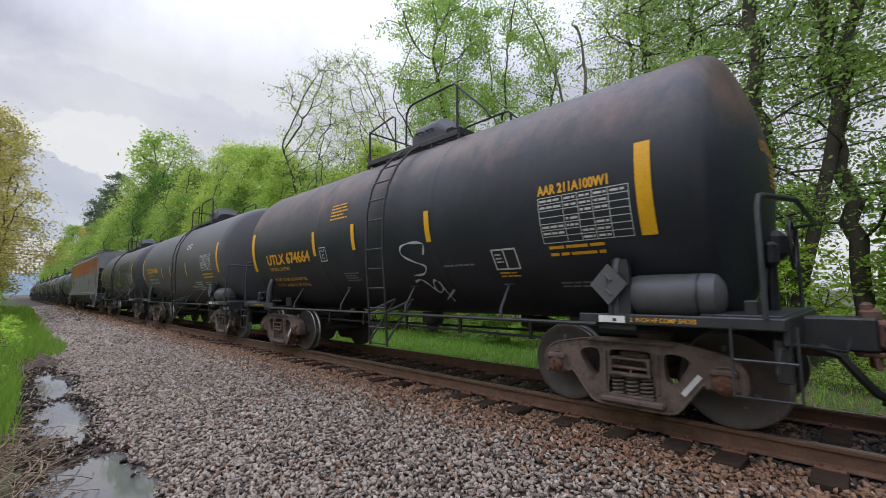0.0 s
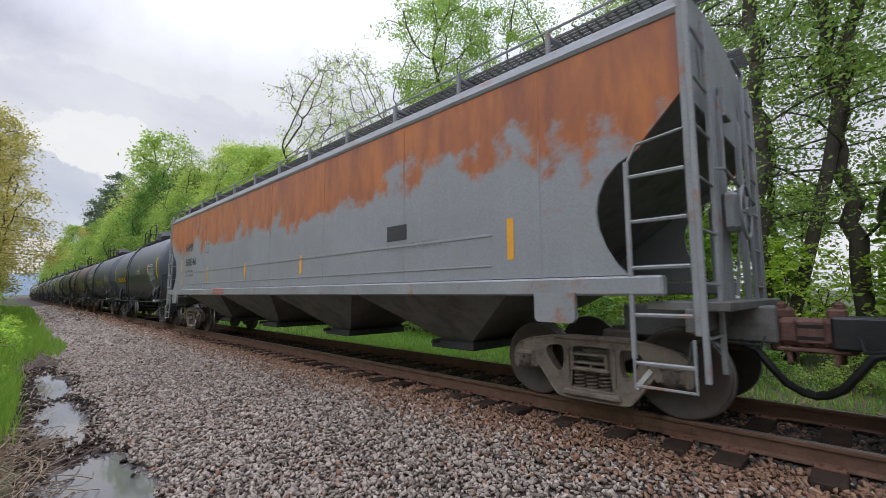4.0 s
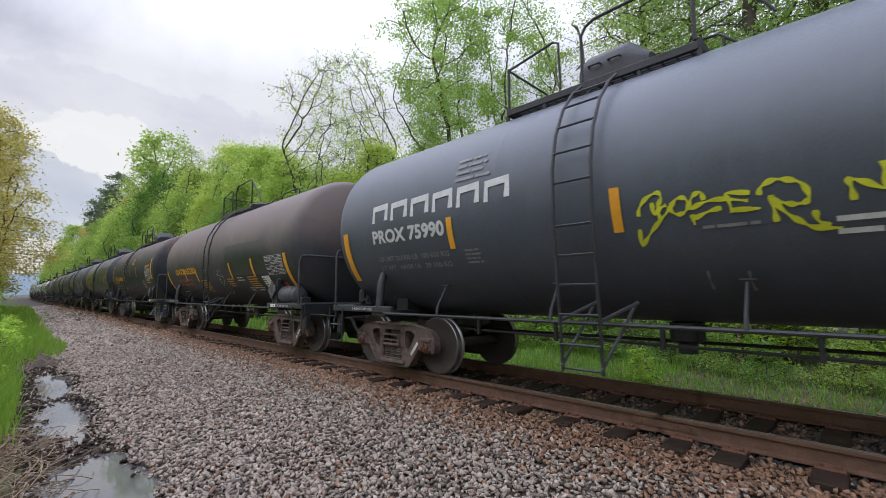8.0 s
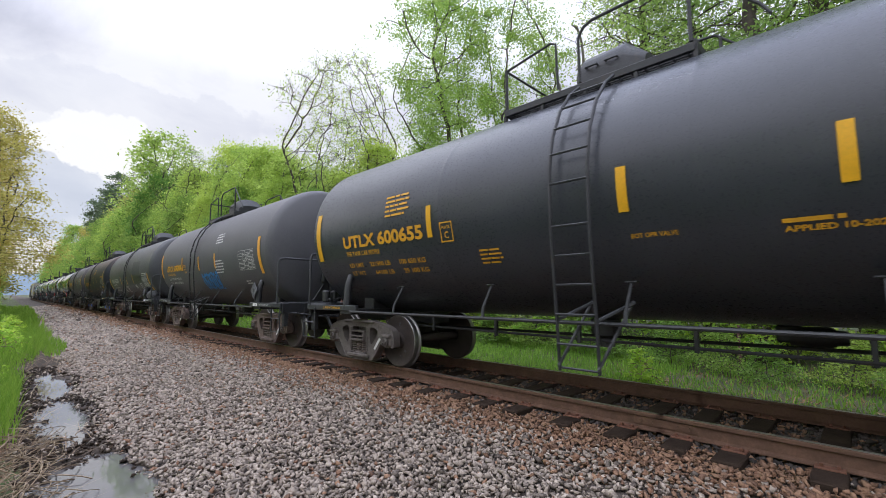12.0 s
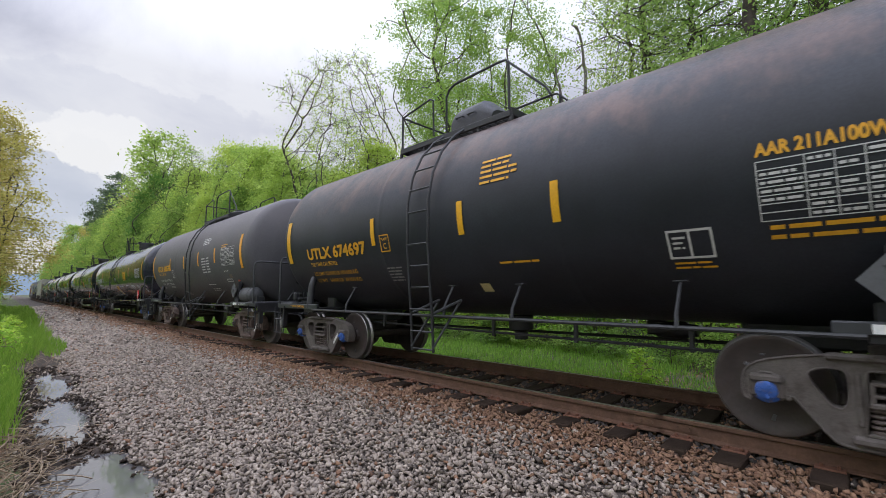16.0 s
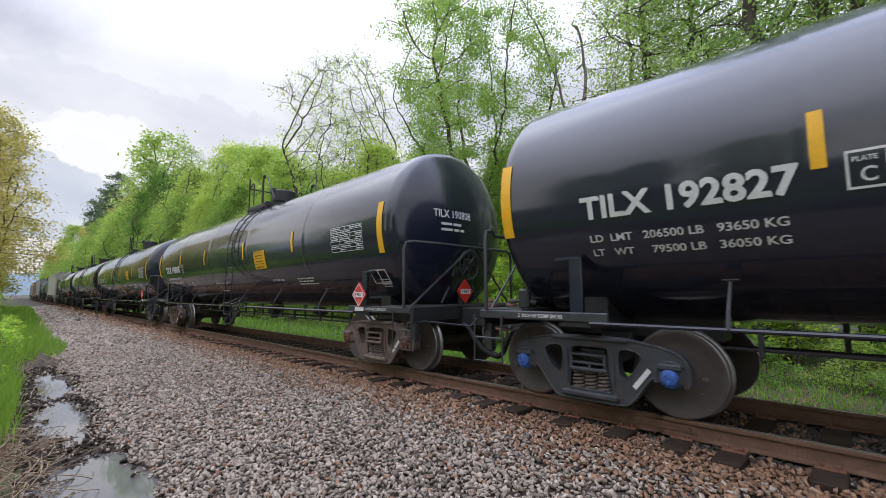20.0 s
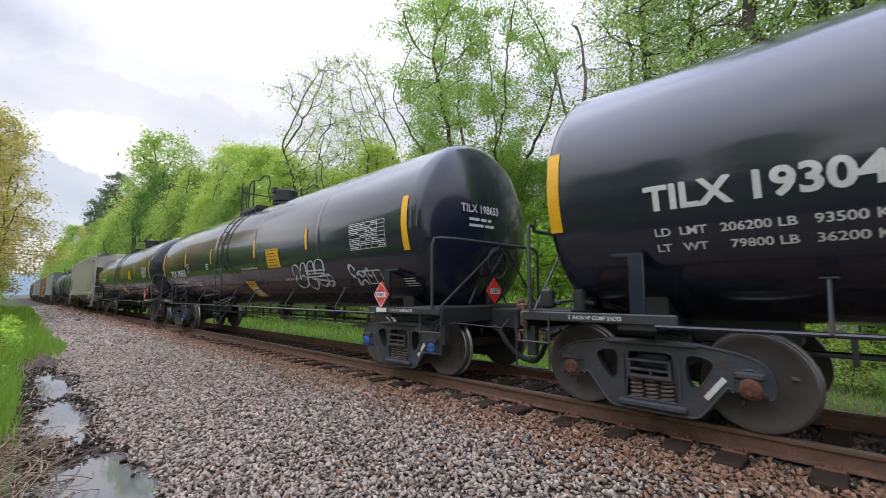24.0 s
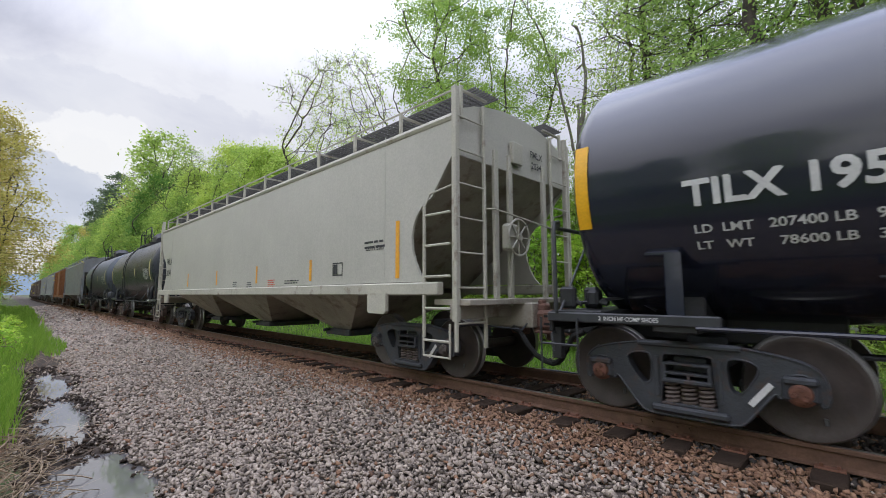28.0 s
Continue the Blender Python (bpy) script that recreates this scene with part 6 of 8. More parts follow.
TRAIN.append((hp, -49.22))
wf = wrap_flat(-1.546)
text(hp, wf, "NAHX", -7.05, 2.62, 0.25, M_LETBLK, 0.85)
text(hp, wf, "560346", -7.02, 2.15, 0.24, M_LETBLK, 1.2)
text(hp, wf, "LD LMT 218900", -6.98, 1.93, 0.07, M_LETBLK, 0.85)
text(hp, wf, "LT  WT   67100", -6.95, 1.80, 0.07, M_LETBLK, 0.82)
frame_box(hp, wf, -4.85, 2.45, -4.55, 2.72, 0.018, M_LETBLK)
text(hp, wf, "C", -4.75, 2.50, 0.08, M_LETBLK)
for x, z0, z1 in ((-7.48, 1.98, 2.36), (-7.38, 1.52, 1.85), (-4.55, 1.58, 2.02), (-1.5, 1.62, 2.0), (1.6, 1.62, 2.0), (7.1, 1.62, 2.1)):
    stripe(hp, wf, x, z0, z1, 0.10, M_ORANGE)
bars(hp, wrap_flat(-1.635), -5.6, 1.36, 0.7, 2, 0.035, M_LETDIM)
bars(hp, wrap_flat(-1.635), -3.7, 1.38, 1.3, 2, 0.05, M_LETRED)
part("side_crease", Shape().box((0, -1.543, 1.93), (13.6, 0.012, 0.03), 0.003).box((0, -1.543, 1.56), (13.6, 0.012, 0.02), 0.003), M_HOPTRIM, hp)
patch(hp, wf, 4.6, 2.02, 5.1, 2.25, M_LETBLK, "stencil_panel")
bars(hp, wf, 4.6, 1.98, 1.5, 2, 0.04, M_LETDIM)
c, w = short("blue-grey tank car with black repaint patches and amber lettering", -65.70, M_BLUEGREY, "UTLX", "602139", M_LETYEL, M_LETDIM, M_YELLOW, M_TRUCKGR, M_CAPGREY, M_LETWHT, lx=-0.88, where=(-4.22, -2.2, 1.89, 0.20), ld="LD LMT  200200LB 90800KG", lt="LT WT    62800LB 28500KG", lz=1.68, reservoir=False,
             strips=((5.02, 1.90, 2.70), (-5.10, 1.90, 2.70), (-2.01, 2.08, 2.48), (1.56, 2.12, 2.53), (3.37, 2.10, 2.50)), table=(3.43, 1.86, 4.48, 2.29), pair=(3.40, 1.55), bars=((1.0, 2.36, 0.55, 3, 0.04, M_LETWHT), (3.48, 2.48, 1.15, 2, 0.04, M_LETWHT), (3.5, 1.48, 0.5, 5, 0.035, M_LETWHT), (1.0, 2.85, 0.6, 4, 0.025, M_LETDIM)))
text(c, w, "NEW", -4.18, 1.38, 0.07, M_LETDIM, 0.22)
text(c, w, "11-02", -3.3, 1.38, 0.07, M_LETDIM, 0.4)
patch(c, wp, -4.30, 1.84, -2.15, 2.16, M_PATCH)
patch(c, wp, -2.6, 1.40, -1.0, 2.28, M_PATCH)
patch(c, wp, -0.05, 1.45, 2.9, 2.1, M_PATCH)
patch(c, wp, 4.72, 1.29, 4.88, 2.2, M_PATCH)
patch(c, wp, -5.0, 1.29, -4.86, 2.2, M_PATCH)
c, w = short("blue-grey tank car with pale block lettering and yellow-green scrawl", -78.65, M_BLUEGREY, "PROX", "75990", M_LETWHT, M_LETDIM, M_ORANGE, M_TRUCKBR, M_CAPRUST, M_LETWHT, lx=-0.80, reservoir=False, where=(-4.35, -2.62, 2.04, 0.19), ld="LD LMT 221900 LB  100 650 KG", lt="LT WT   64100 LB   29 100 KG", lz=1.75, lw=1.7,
             strips=((4.88, 1.42, 2.28), (-5.18, 1.42, 2.27), (-2.50, 1.84, 2.26), (-0.09, 1.83, 2.26), (2.34, 1.85, 2.27)), table=(3.59, 1.94, 4.65, 2.40), bars=((-2.4, 3.05, 0.65, 4, 0.06, M_LETDIM), (1.6, 1.80, 0.75, 2, 0.06, M_LETWHT), (2.85, 1.62, 0.4, 4, 0.035, M_LETDIM), (0.68, 1.82, 0.5, 1, 0.04, M_LETDIM), (-2.3, 1.82, 0.32, 4, 0.035, M_LETDIM), (3.7, 2.50, 0.3, 2, 0.03, M_LETDIM)))
# company name drawn as plain blocks
wm = []
for k in range(6):
    bx = -4.30 + 0.50 * k
    wm += [(bx, 2.36), (bx, 2.58), (bx + 0.34, 2.60), (bx + 0.34, 2.38), None]
scrawl(c, w, wm, 0.095, M_LETWHT, 1, "block_wordmark")
scrawl(c, w, [(0.13, 1.96), (0.15, 2.04), (0.23, 2.12), (0.33, 2.15), (0.36, 2.10), (0.32, 2.02), (0.33, 1.91), None, (0.27, 2.07), (0.28, 1.96), (0.34, 2.01), (0.40, 2.03), None, (0.12, 1.84), (0.11, 1.68), (0.17, 1.74), (0.26, 1.84), (0.40, 1.97), (0.44, 2.02), None, (0.44, 2.01), (0.49, 2.07), (0.56, 2.07), (0.59, 2.01), (0.55, 1.95), (0.48, 1.94), (0.43, 1.99), (0.44, 2.04), None, (0.72, 2.03), (0.70, 2.10), (0.64, 2.08), (0.60, 2.02), (0.60, 1.97), (0.71, 2.01), (0.85, 2.02), (1.05, 1.98), None, (0.85, 1.95), (0.74, 1.93), (0.63, 1.89), (0.61, 1.92), (0.62, 1.83), None, (1.07, 2.04), (0.90, 2.06), (0.91, 2.00), (0.93, 1.90), None, (0.93, 1.92), (1.13, 1.91)], 0.038, M_SPRAYY)
scrawl(c, w, [(1.13, 2.01), (1.15, 2.07), (1.23, 2.11), (1.32, 2.10), (1.41, 2.06), (1.45, 1.97), (1.43, 1.92), (1.36, 1.91), (1.29, 1.93), (1.22, 1.96), None, (1.21, 2.00), (1.22, 1.90), (1.23, 1.79), None, (1.22, 1.96), (1.30, 1.85), (1.39, 1.77), (1.47, 1.72), (1.63, 1.70), None, (1.48, 1.85), (1.49, 1.77), (1.56, 1.72), None, (1.71, 1.89), (1.70, 1.98), (1.69, 2.04), (1.77, 2.01), (1.88, 1.95), (1.88, 2.05), (1.88, 2.13), None, (1.95, 2.07), (1.92, 2.00), (1.93, 1.92), (1.97, 1.90), (2.02, 1.95), (2.03, 2.04), (1.99, 2.09), (1.95, 2.07)], 0.042, M_SPRAYY)
scrawl(c, w, [(0.64, 1.38), (0.64, 1.28), (0.65, 1.16), None, (0.97, 1.37), (0.97, 1.26), (0.99, 1.14)], 0.02, M_LETDIM)
scrawl(c, w, loops_scrawl(3.6, 1.30, 0.65, 0.18, 5, 11), 0.018, M_LETDIM)
c, w = short("brown-dusted black tank car with orange and yellow lettering", -91.53, M_BROWNBLACK, "GATX", "65230", M_LETYEL, M_LETRED, M_ORANGE, M_TRUCKBR, M_CAPRUST, M_LETWHT, lx=-0.38, where=(-4.15, -1.82, 1.90, 0.19), dome="flat", ld="LD LMT  201300LB   91300KG", lt="LT WT     61700LB   28000KG", lz=1.66, lw=1.7,
             strips=((5.05, 1.28, 2.13), (-5.25, 1.22, 2.07), (-3.0, 1.67, 2.08), (-1.73, 1.63, 2.05), (1.45, 1.66, 2.07), (3.08, 1.68, 2.11)), table=(3.95, 1.68, 4.90, 2.11), bars=((-1.47, 1.68, 0.75, 6, 0.05, M_LETYEL), (0.95, 1.66, 0.55, 4, 0.045, M_LETYEL), (1.75, 1.68, 0.5, 2, 0.045, M_LETWHT), (2.5, 1.68, 0.75, 5, 0.04, M_LETYEL), (2.24, 1.36, 1.1, 2, 0.045, M_LETWHT), (3.55, 1.28, 0.7, 1, 0.04, M_LETWHT), (-4.3, 1.28, 0.7, 1, 0.05, M_LETWHT)))
patch(c, wp, 1.12, 1.72, 3.9, 2.52, M_PATCH)
scrawl(c, w, [(0.42, 1.65), (0.35, 1.8), (0.42, 1.92), (0.55, 1.9), (0.62, 1.78), (0.72, 1.7), (0.6, 1.55), (0.4, 1.5), (0.25, 1.65), (0.42, 1.65), None, (0.4, 1.5), (0.32, 1.3), (0.5, 1.15), (0.72, 1.2), (0.65, 1.5), None, (0.2, 1.8), (0.75, 1.72)], 0.018, M_SPRAYW)
patch(c, w, 3.45, 1.34, 3.90, 1.66, M_WHITE, "stencil_panel")
bars(c, wrap_tank(*SHORT_TANK, 0.017), 3.49, 1.62, 0.16, 4, 0.035, M_LETBLK)
patch(c, w, 4.55, 1.36, 4.72, 1.47, M_LETRED, "red_label")
c, w = short("black tank car with yellow lettering and plain black heads", -104.48, M_BLACK, "UTLX", "674636", iron=M_TRUCKTAUPE, cap=M_CAPBLUE, lx=-0.80, where=(-4.20, -2.09, 1.95, 0.20), tag=M_LETYEL, plate=(-1.56, 1.88, M_LETYEL), reservoir=False, ld="LD LMT 222100 LB 100   700 KG", lt="LT WT   63900 LB  29   000 KG", lz=1.64,
             strips=((4.78, 1.88, 2.75), (-4.98, 1.88, 2.75), (-1.78, 2.05, 2.47), (0.12, 2.08, 2.52), (1.64, 2.06, 2.51)), table=(3.54, 1.88, 4.64, 2.35), aar=(3.54, 2.39), pair=(2.69, 1.57), bars=((0.45, 2.92, 0.6, 5, 0.04, M_LETYEL), (-2.02, 1.67, 0.35, 5, 0.035, M_LETYEL), (0.9, 1.72, 0.6, 1, 0.03, M_LETDIM)))
scrawl(c, w, [(-1.52, 1.62), (-1.40, 1.60), (-1.30, 1.67), (-1.18, 1.62), (-1.02, 1.66), (-1.06, 1.50), (-1.0, 1.40), (-1.10, 1.32), (-1.25, 1.28), (-1.40, 1.30), (-1.46, 1.42), (-1.40, 1.55), (-1.28, 1.52), (-1.22, 1.42), (-1.32, 1.36), (-1.42, 1.38), None,
             (-1.48, 1.52), (-1.36, 1.46), (-1.44, 1.44), None, (-1.15, 1.56), (-1.10, 1.46), (-1.18, 1.36), None, (-0.95, 1.40), (-0.85, 1.42), None, (-1.36, 1.60), (-1.32, 1.54), (-1.24, 1.60)], 0.016, M_LETDIM)
c, w = short("black tank car with yellow lettering and an air reservoir", -117.35, M_BLACK2, "UTLX", "600655", iron=M_TRUCKTAUPE, cap=M_CAPGREY, lx=0.20, plate=(-1.66, 1.94, M_LETYEL), where=(-4.25, -2.05, 2.03, 0.19), tag=M_LETYEL, ld="LD LMT     221900 LB      100 650 KG", lt="LT WT        64100 LB       29 100 KG", lz=1.69, lw=2.1,
             strips=((4.98, 1.81, 2.69), (-5.15, 1.85, 2.72), (-1.88, 2.03, 2.47), (1.03, 2.02, 2.45), (2.74, 2.02, 2.45)), table=(3.67, 1.90, 4.76, 2.40), bars=((-2.95, 2.75, 0.65, 5, 0.045, M_LETYEL), (-1.0, 1.80, 0.38, 4, 0.035, M_LETYEL), (2.3, 1.815, 0.52, 1, 0.05, M_LETYEL), (3.47, 1.78, 0.42, 4, 0.035, M_LETYEL), (3.67, 2.52, 0.5, 2, 0.03, M_LETYEL)))
text(c, w, "BOT OPR VALVE", 1.06, 1.76, 0.045, M_LETYEL, 0.45)
text(c, w, "APPLIED 10-2021", 2.31, 1.70, 0.046, M_LETYEL, 0.64, bold=0.003)
c, w = short("charcoal tank car with white stencils and a blue scrawl", -130.27, M_GREYBLACK, "UTLX", "600766", M_LETYEL, M_LETWHT, M_ORANGE, M_TRUCKBR, M_CAPGREY, M_LETWHT, lx=-0.75, reservoir=False, plate=(-1.95, 1.95, M_LETYEL), where=(-4.25, -2.2, 2.05, 0.19), tag=M_LETYEL, ld="LD LMT 222100 LB 100 700 KG", lt="LT WT   63900 LB  29 000 KG",
             strips=((4.76, 1.72, 2.59), (-5.0, 1.85, 2.7), (-2.1, 2.03, 2.47), (-0.2, 1.98, 2.40), (1.40, 1.98, 2.40)), table=(3.35, 1.85, 4.40, 2.33), bars=((1.42, 2.20, 0.8, 5, 0.05, M_LETWHT), (1.4, 2.95, 0.7, 4, 0.05, M_LETWHT), (3.4, 1.57, 0.4, 2, 0.04, M_LETWHT)))
scrawl(c, w, loops_scrawl(-0.15, 1.35, 1.6, 0.50, 7, 31), 0.07, M_SPRAYB)
scrawl(c, w, loops_scrawl(-0.10, 1.38, 1.5, 0.42, 6, 32), 0.05, M_SPRAYB)
c, w = short("green-black tank car with white lettering on a black panel", -143.17, M_GREENBLACK, "UTLX", "601254", M_LETWHT, M_LETWHT, M_YELLOW, M_TRUCKBR, M_CAPRUST, M_LETWHT, lx=0.17, where=(-4.46, -2.5, 1.87, 0.20), tag=M_LETWHT, ld="LD LMT  200500 LB  90950 KG", lt="LT WT    62500 LB  28350 KG", lz=1.55, lw=1.7,
             strips=((5.02, 1.27, 2.14), (-5.22, 1.30, 2.15), (-1.74, 1.74, 2.16), (-0.05, 1.73, 2.15), (1.62, 1.74, 2.17)), table=(3.76, 1.56, 4.80, 2.0), pair=(2.93, 1.46), bars=((-1.44, 1.65, 0.32, 5, 0.045, M_LETWHT), (-0.78, 1.65, 0.55, 6, 0.04, M_LETWHT), (1.73, 1.69, 0.4, 3, 0.045, M_LETWHT), (1.9, 1.45, 0.7, 2, 0.035, M_LETDIM), (3.8, 2.18, 1.1, 2, 0.045, M_LETWHT)))
patch(c, wp, -4.78, 1.66, -2.52, 2.11, M_PATCH)
patch(c, wp, 1.62, 2.16, 3.38, 2.75, M_PATCHG)
patch(c, wp, 1.66, 1.74, 3.38, 2.12, M_PATCH)
patch(c, w, -0.38, 0.76, -0.18, 0.88, M_FADED, "paper_label")
c, w = short("black tank car with yellow lettering and blue bearing caps", -156.17, M_BLACK, "UTLX", "674697", iron=M_TRUCKTAUPE, cap=M_CAPBLUE, lx=-0.86, where=(-4.25, -2.15, 1.91, 0.20), tag=M_LETYEL, ld="LD LMT 221900 LB 100 650 KG", lt="LT WT   64100 LB  29 050 KG", lz=1.58, plate=(-1.70, 1.90, M_LETYEL), reservoir=False,
             strips=((4.82, 1.83, 2.70), (-5.05, 1.87, 2.72), (-1.88, 2.02, 2.45), (0.19, 2.01, 2.44), (1.69, 2.01, 2.45)), table=(3.60, 1.80, 4.66, 2.26), aar=(3.60, 2.30), pair=(2.82, 1.52), bars=((0.55, 2.92, 0.6, 5, 0.045, M_LETYEL), (-1.7, 1.65, 0.4, 5, 0.035, M_LETDIM), (0.72, 1.62, 0.8, 1, 0.04, M_LETYEL)))
patch(c, w, 0.2, 1.15, 0.38, 1.30, M_FADED, "paper_label")
c, w = short("taupe-grey dusty tank car with yellow lettering and a red label", -169.08, M_TAUPE, "UTLX", "600575", M_LETYEL, M_LETWHT, M_ORANGE, M_TRUCKBR, M_CAPGREY, M_LETWHT, lx=0.16, dome="low", plate=(-2.18, 1.83, M_LETWHT), where=(-4.21, -2.4, 2.10, 0.19), tag=M_LETYEL, ld="LD LMT  222500 LB  100950 KG", lt="LT WT    63500 LB   28800 KG", lz=1.72, lw=1.65,
             strips=((4.95, 1.90, 2.77), (-5.08, 1.88, 2.75), (-2.34, 2.10, 2.53), (-0.5, 2.10, 2.5), (1.19, 2.11, 2.53), (2.83, 2.13, 2.55)), table=(3.40, 2.03, 4.48, 2.50), bars=((1.56, 2.33, 0.45, 6, 0.05, M_LETWHT), (2.05, 2.33, 0.3, 6, 0.05, M_LETWHT), (1.54, 2.92, 0.75, 4, 0.035, M_LETWHT), (3.42, 2.60, 0.5, 2, 0.035, M_LETYEL), (1.54, 1.52, 0.85, 1, 0.04, M_LETWHT), (1.65, 1.36, 0.7, 2, 0.035, M_LETWHT), (-1.74, 1.27, 0.6, 3, 0.04, M_LETWHT), (3.46, 1.89, 0.4, 1, 0.03, M_LETWHT)))
text(c, w, "NEW", -4.17, 1.42, 0.075, M_LETWHT, 0.22)
text(c, w, "05-2000", -3.10, 1.44, 0.075, M_LETWHT, 0.55)
frame_box(c, w, 3.44, 1.56, 3.88, 1.65, 0.02, M_LETWHT)
patch(c, wp, 3.73, 1.66, 3.98, 1.77, M_TRUCKTAN, "rust_patch")
patch(c, w, 4.24, 1.49, 4.42, 1.60, M_LETRED, "red_label")
patch(c, w, -5.04, 1.40, -4.90, 1.48, M_LETRED, "red_label")
scrawl(c, wrap_head(*SHORT_TANK, 5.02), [(-0.95, 2.3), (-0.85, 2.42), (-0.75, 2.3), (-0.85, 2.2), (-0.95, 2.3), (-0.9, 2.1), (-0.7, 2.12)], 0.012, M_SPRAYW)
gloss("glossy black tank car with white lettering and blue bearing caps", -184.55, "192827", "LD  LMT   206500 LB   93650 KG", "LT   WT     79500 LB   36050 KG", M_TRUCKGR, M_CAPBLUE, sign_at=(2.70, 1.97), low_at=(-0.14, 1.14), vent_at=(1.16, 1.64, 0.80), tape_x=1.36, lx=-1.12, pair_at=(5.70, 1.39), rows_at=(4.22, 1.69), label_x=0.02)
gloss("glossy black tank car with white lettering and rusty bearing caps", -202.60, "190808", "LD  LMT   207600 LB   94150 KG", "LT   WT     78400 LB   35550 KG", M_TRUCKBR, M_CAPRUST, sign_at=(2.12, 1.84), low_at=None, vent_at=(-1.41, 1.51, 1.10), pad=(2.80, 1.51), tape_x=1.40, lx=0.33, pair_at=(7.0, 1.35), rows_at=(4.12, 1.56), label_x=None)
gloss("glossy black tank car with white lettering and grey trucks", -220.70, "193043", "LD  LMT   206200 LB   93500 KG", "LT   WT     79800 LB   36200 KG", M_TRUCKGR, M_CAPRUST)
c, w = gloss("glossy black tank car with pale sprayed scrawls and blue bearing caps", -238.77, "198653", "LD  LMT   206800 LB   93750 KG", "LT   WT     79200 LB   35900 KG", M_TRUCKGR, M_CAPBLUE, sign_at=(2.22, 1.84), low_at=(0.42, 1.01), vent_at=(0.42, 1.85, 1.10), pad=(2.86, 1.51), tape_x=1.50, lx=-1.20, pair_at=(6.18, 1.35), label_x=-2.5, drop=0.15)
scrawl(c, w, [(3.41, 1.62), (3.46, 1.81), (3.68, 1.84), (3.73, 1.71), (3.62, 1.53), None, (3.78, 1.71), (3.90, 1.85), (4.08, 1.85), (3.99, 1.60), None, (4.07, 1.65), (4.22, 1.86), (4.44, 1.87), (4.36, 1.64), None, (4.39, 1.64), (4.56, 1.89), (4.84, 1.87), (4.73, 1.59), None, (3.53, 1.62), (3.37, 1.49), (3.38, 1.35), (3.61, 1.31), (3.84, 1.40), (3.91, 1.55), (3.79, 1.61), (3.64, 1.52), None, (4.04, 1.60), (3.89, 1.44), (3.94, 1.29), (4.12, 1.27), (4.30, 1.43), (4.26, 1.57), None, (4.36, 1.46), (4.38, 1.37), (4.57, 1.34), (4.78, 1.46), (4.76, 1.59), (4.54, 1.58), None, (4.81, 1.60), (4.96, 1.56), (4.95, 1.41), (4.74, 1.32), (4.74, 1.45), None, (4.14, 1.52), (4.98, 1.44)], 0.045, M_SPRAYW, 4)
scrawl(c, w, [(5.83, 1.50), (5.73, 1.57), (5.73, 1.70), (5.82, 1.75), (5.90, 1.65), None, (5.89, 1.54), (6.02, 1.62), (6.14, 1.60), (6.22, 1.63), (6.30, 1.65), (6.28, 1.55), (6.36, 1.50), None, (5.89, 1.49), (5.84, 1.33), (5.90, 1.35), (6.03, 1.44), (6.10, 1.42), (6.13, 1.34), None, (5.99, 1.57), (6.07, 1.51), (6.21, 1.58)], 0.055, M_SPRAYW, 4)
c, w = gloss("glossy black tank car with a small pale line scrawl", -256.90, "195081", "LD  LMT   207400 LB   94050 KG", "LT   WT     78600 LB   35650 KG", M_TRUCKGR, M_CAPRUST)
scrawl(c, w, [(5.85, 1.92), (6.0, 1.94), (6.1, 1.84), (6.22, 1.95), (6.18, 1.8), (6.06, 1.74), (5.96, 1.84), (5.85, 1.92), None, (6.02, 1.74), (6.1, 1.62), (5.98, 1.58)], 0.014, M_LETDIM)
hp = hopper_car("pale grey-green covered hopper with a clean body", -274.95, 6.82, M_HOPWHT, M_HOPWTRIM, 3, M_HOPBEIGE, False, M_TRUCKGR, M_CAPGREY, nx=2, eave=3.61, lip=3.11, arch=1.25)
TRAIN.append((hp, -274.95))
for x, z0, z1 in ((7.12, 1.46, 2.32), (4.28, 1.48, 1.88), (1.52, 1.48, 1.88), (-1.45, 1.48, 1.88), (-4.4, 1.48, 1.88)):
    stripe(hp, wf, x, z0, z1, 0.10, M_ORANGE)
frame_box(hp, wf, 5.15, 1.55, 5.50, 1.78, 0.02, M_LETBLK)
patch(hp, wf, 5.18, 1.58, 5.32, 1.75, M_LETBLK, "stencil_panel")
bars(hp, wf, 6.2, 2.08, 0.6, 2, 0.05, M_LETBLK)
text(hp, wf, "CU FT 5161", 6.24, 1.92, 0.075, M_LETBLK)
bars(hp, wf, 3.1, 1.52, 0.7, 2, 0.03, M_LETBLK)
bars(hp, wf, 0.9, 1.52, 0.4, 4, 0.03, M_LETBLK)
bars(hp, wf, -0.1, 1.55, 0.3, 3, 0.03, M_LETBLK)
bars(hp, wf, 2.2, 1.55, 0.4, 4, 0.03, M_LETRED)
text(hp, wf, "FMLX", -7.4, 2.3, 0.22, M_LETBLK)
text(hp, wf, "2034", -7.4, 1.9, 0.22, M_LETBLK)
text(hp, wrap_end(8.41, 1), "FMLX", 0.33, 3.44, 0.11, M_LETBLK, name="end_lettering")
text(hp, wrap_end(8.41, 1), "2034", 0.36, 3.26, 0.11, M_LETBLK, name="end_lettering")
short("black tank car with white stencils behind the pale hopper", -290.30, M_BLACK2, "UTLX", "600412", M_LETDIM, M_LETWHT, M_FADED, M_TRUCKBR, M_CAPGREY, strips=((4.8, 1.85, 2.7), (-5.0, 1.85, 2.7), (-1.8, 2.0, 2.45), (1.6, 2.0, 2.45)), table=(3.5, 1.9, 4.5, 2.35), reservoir=False)
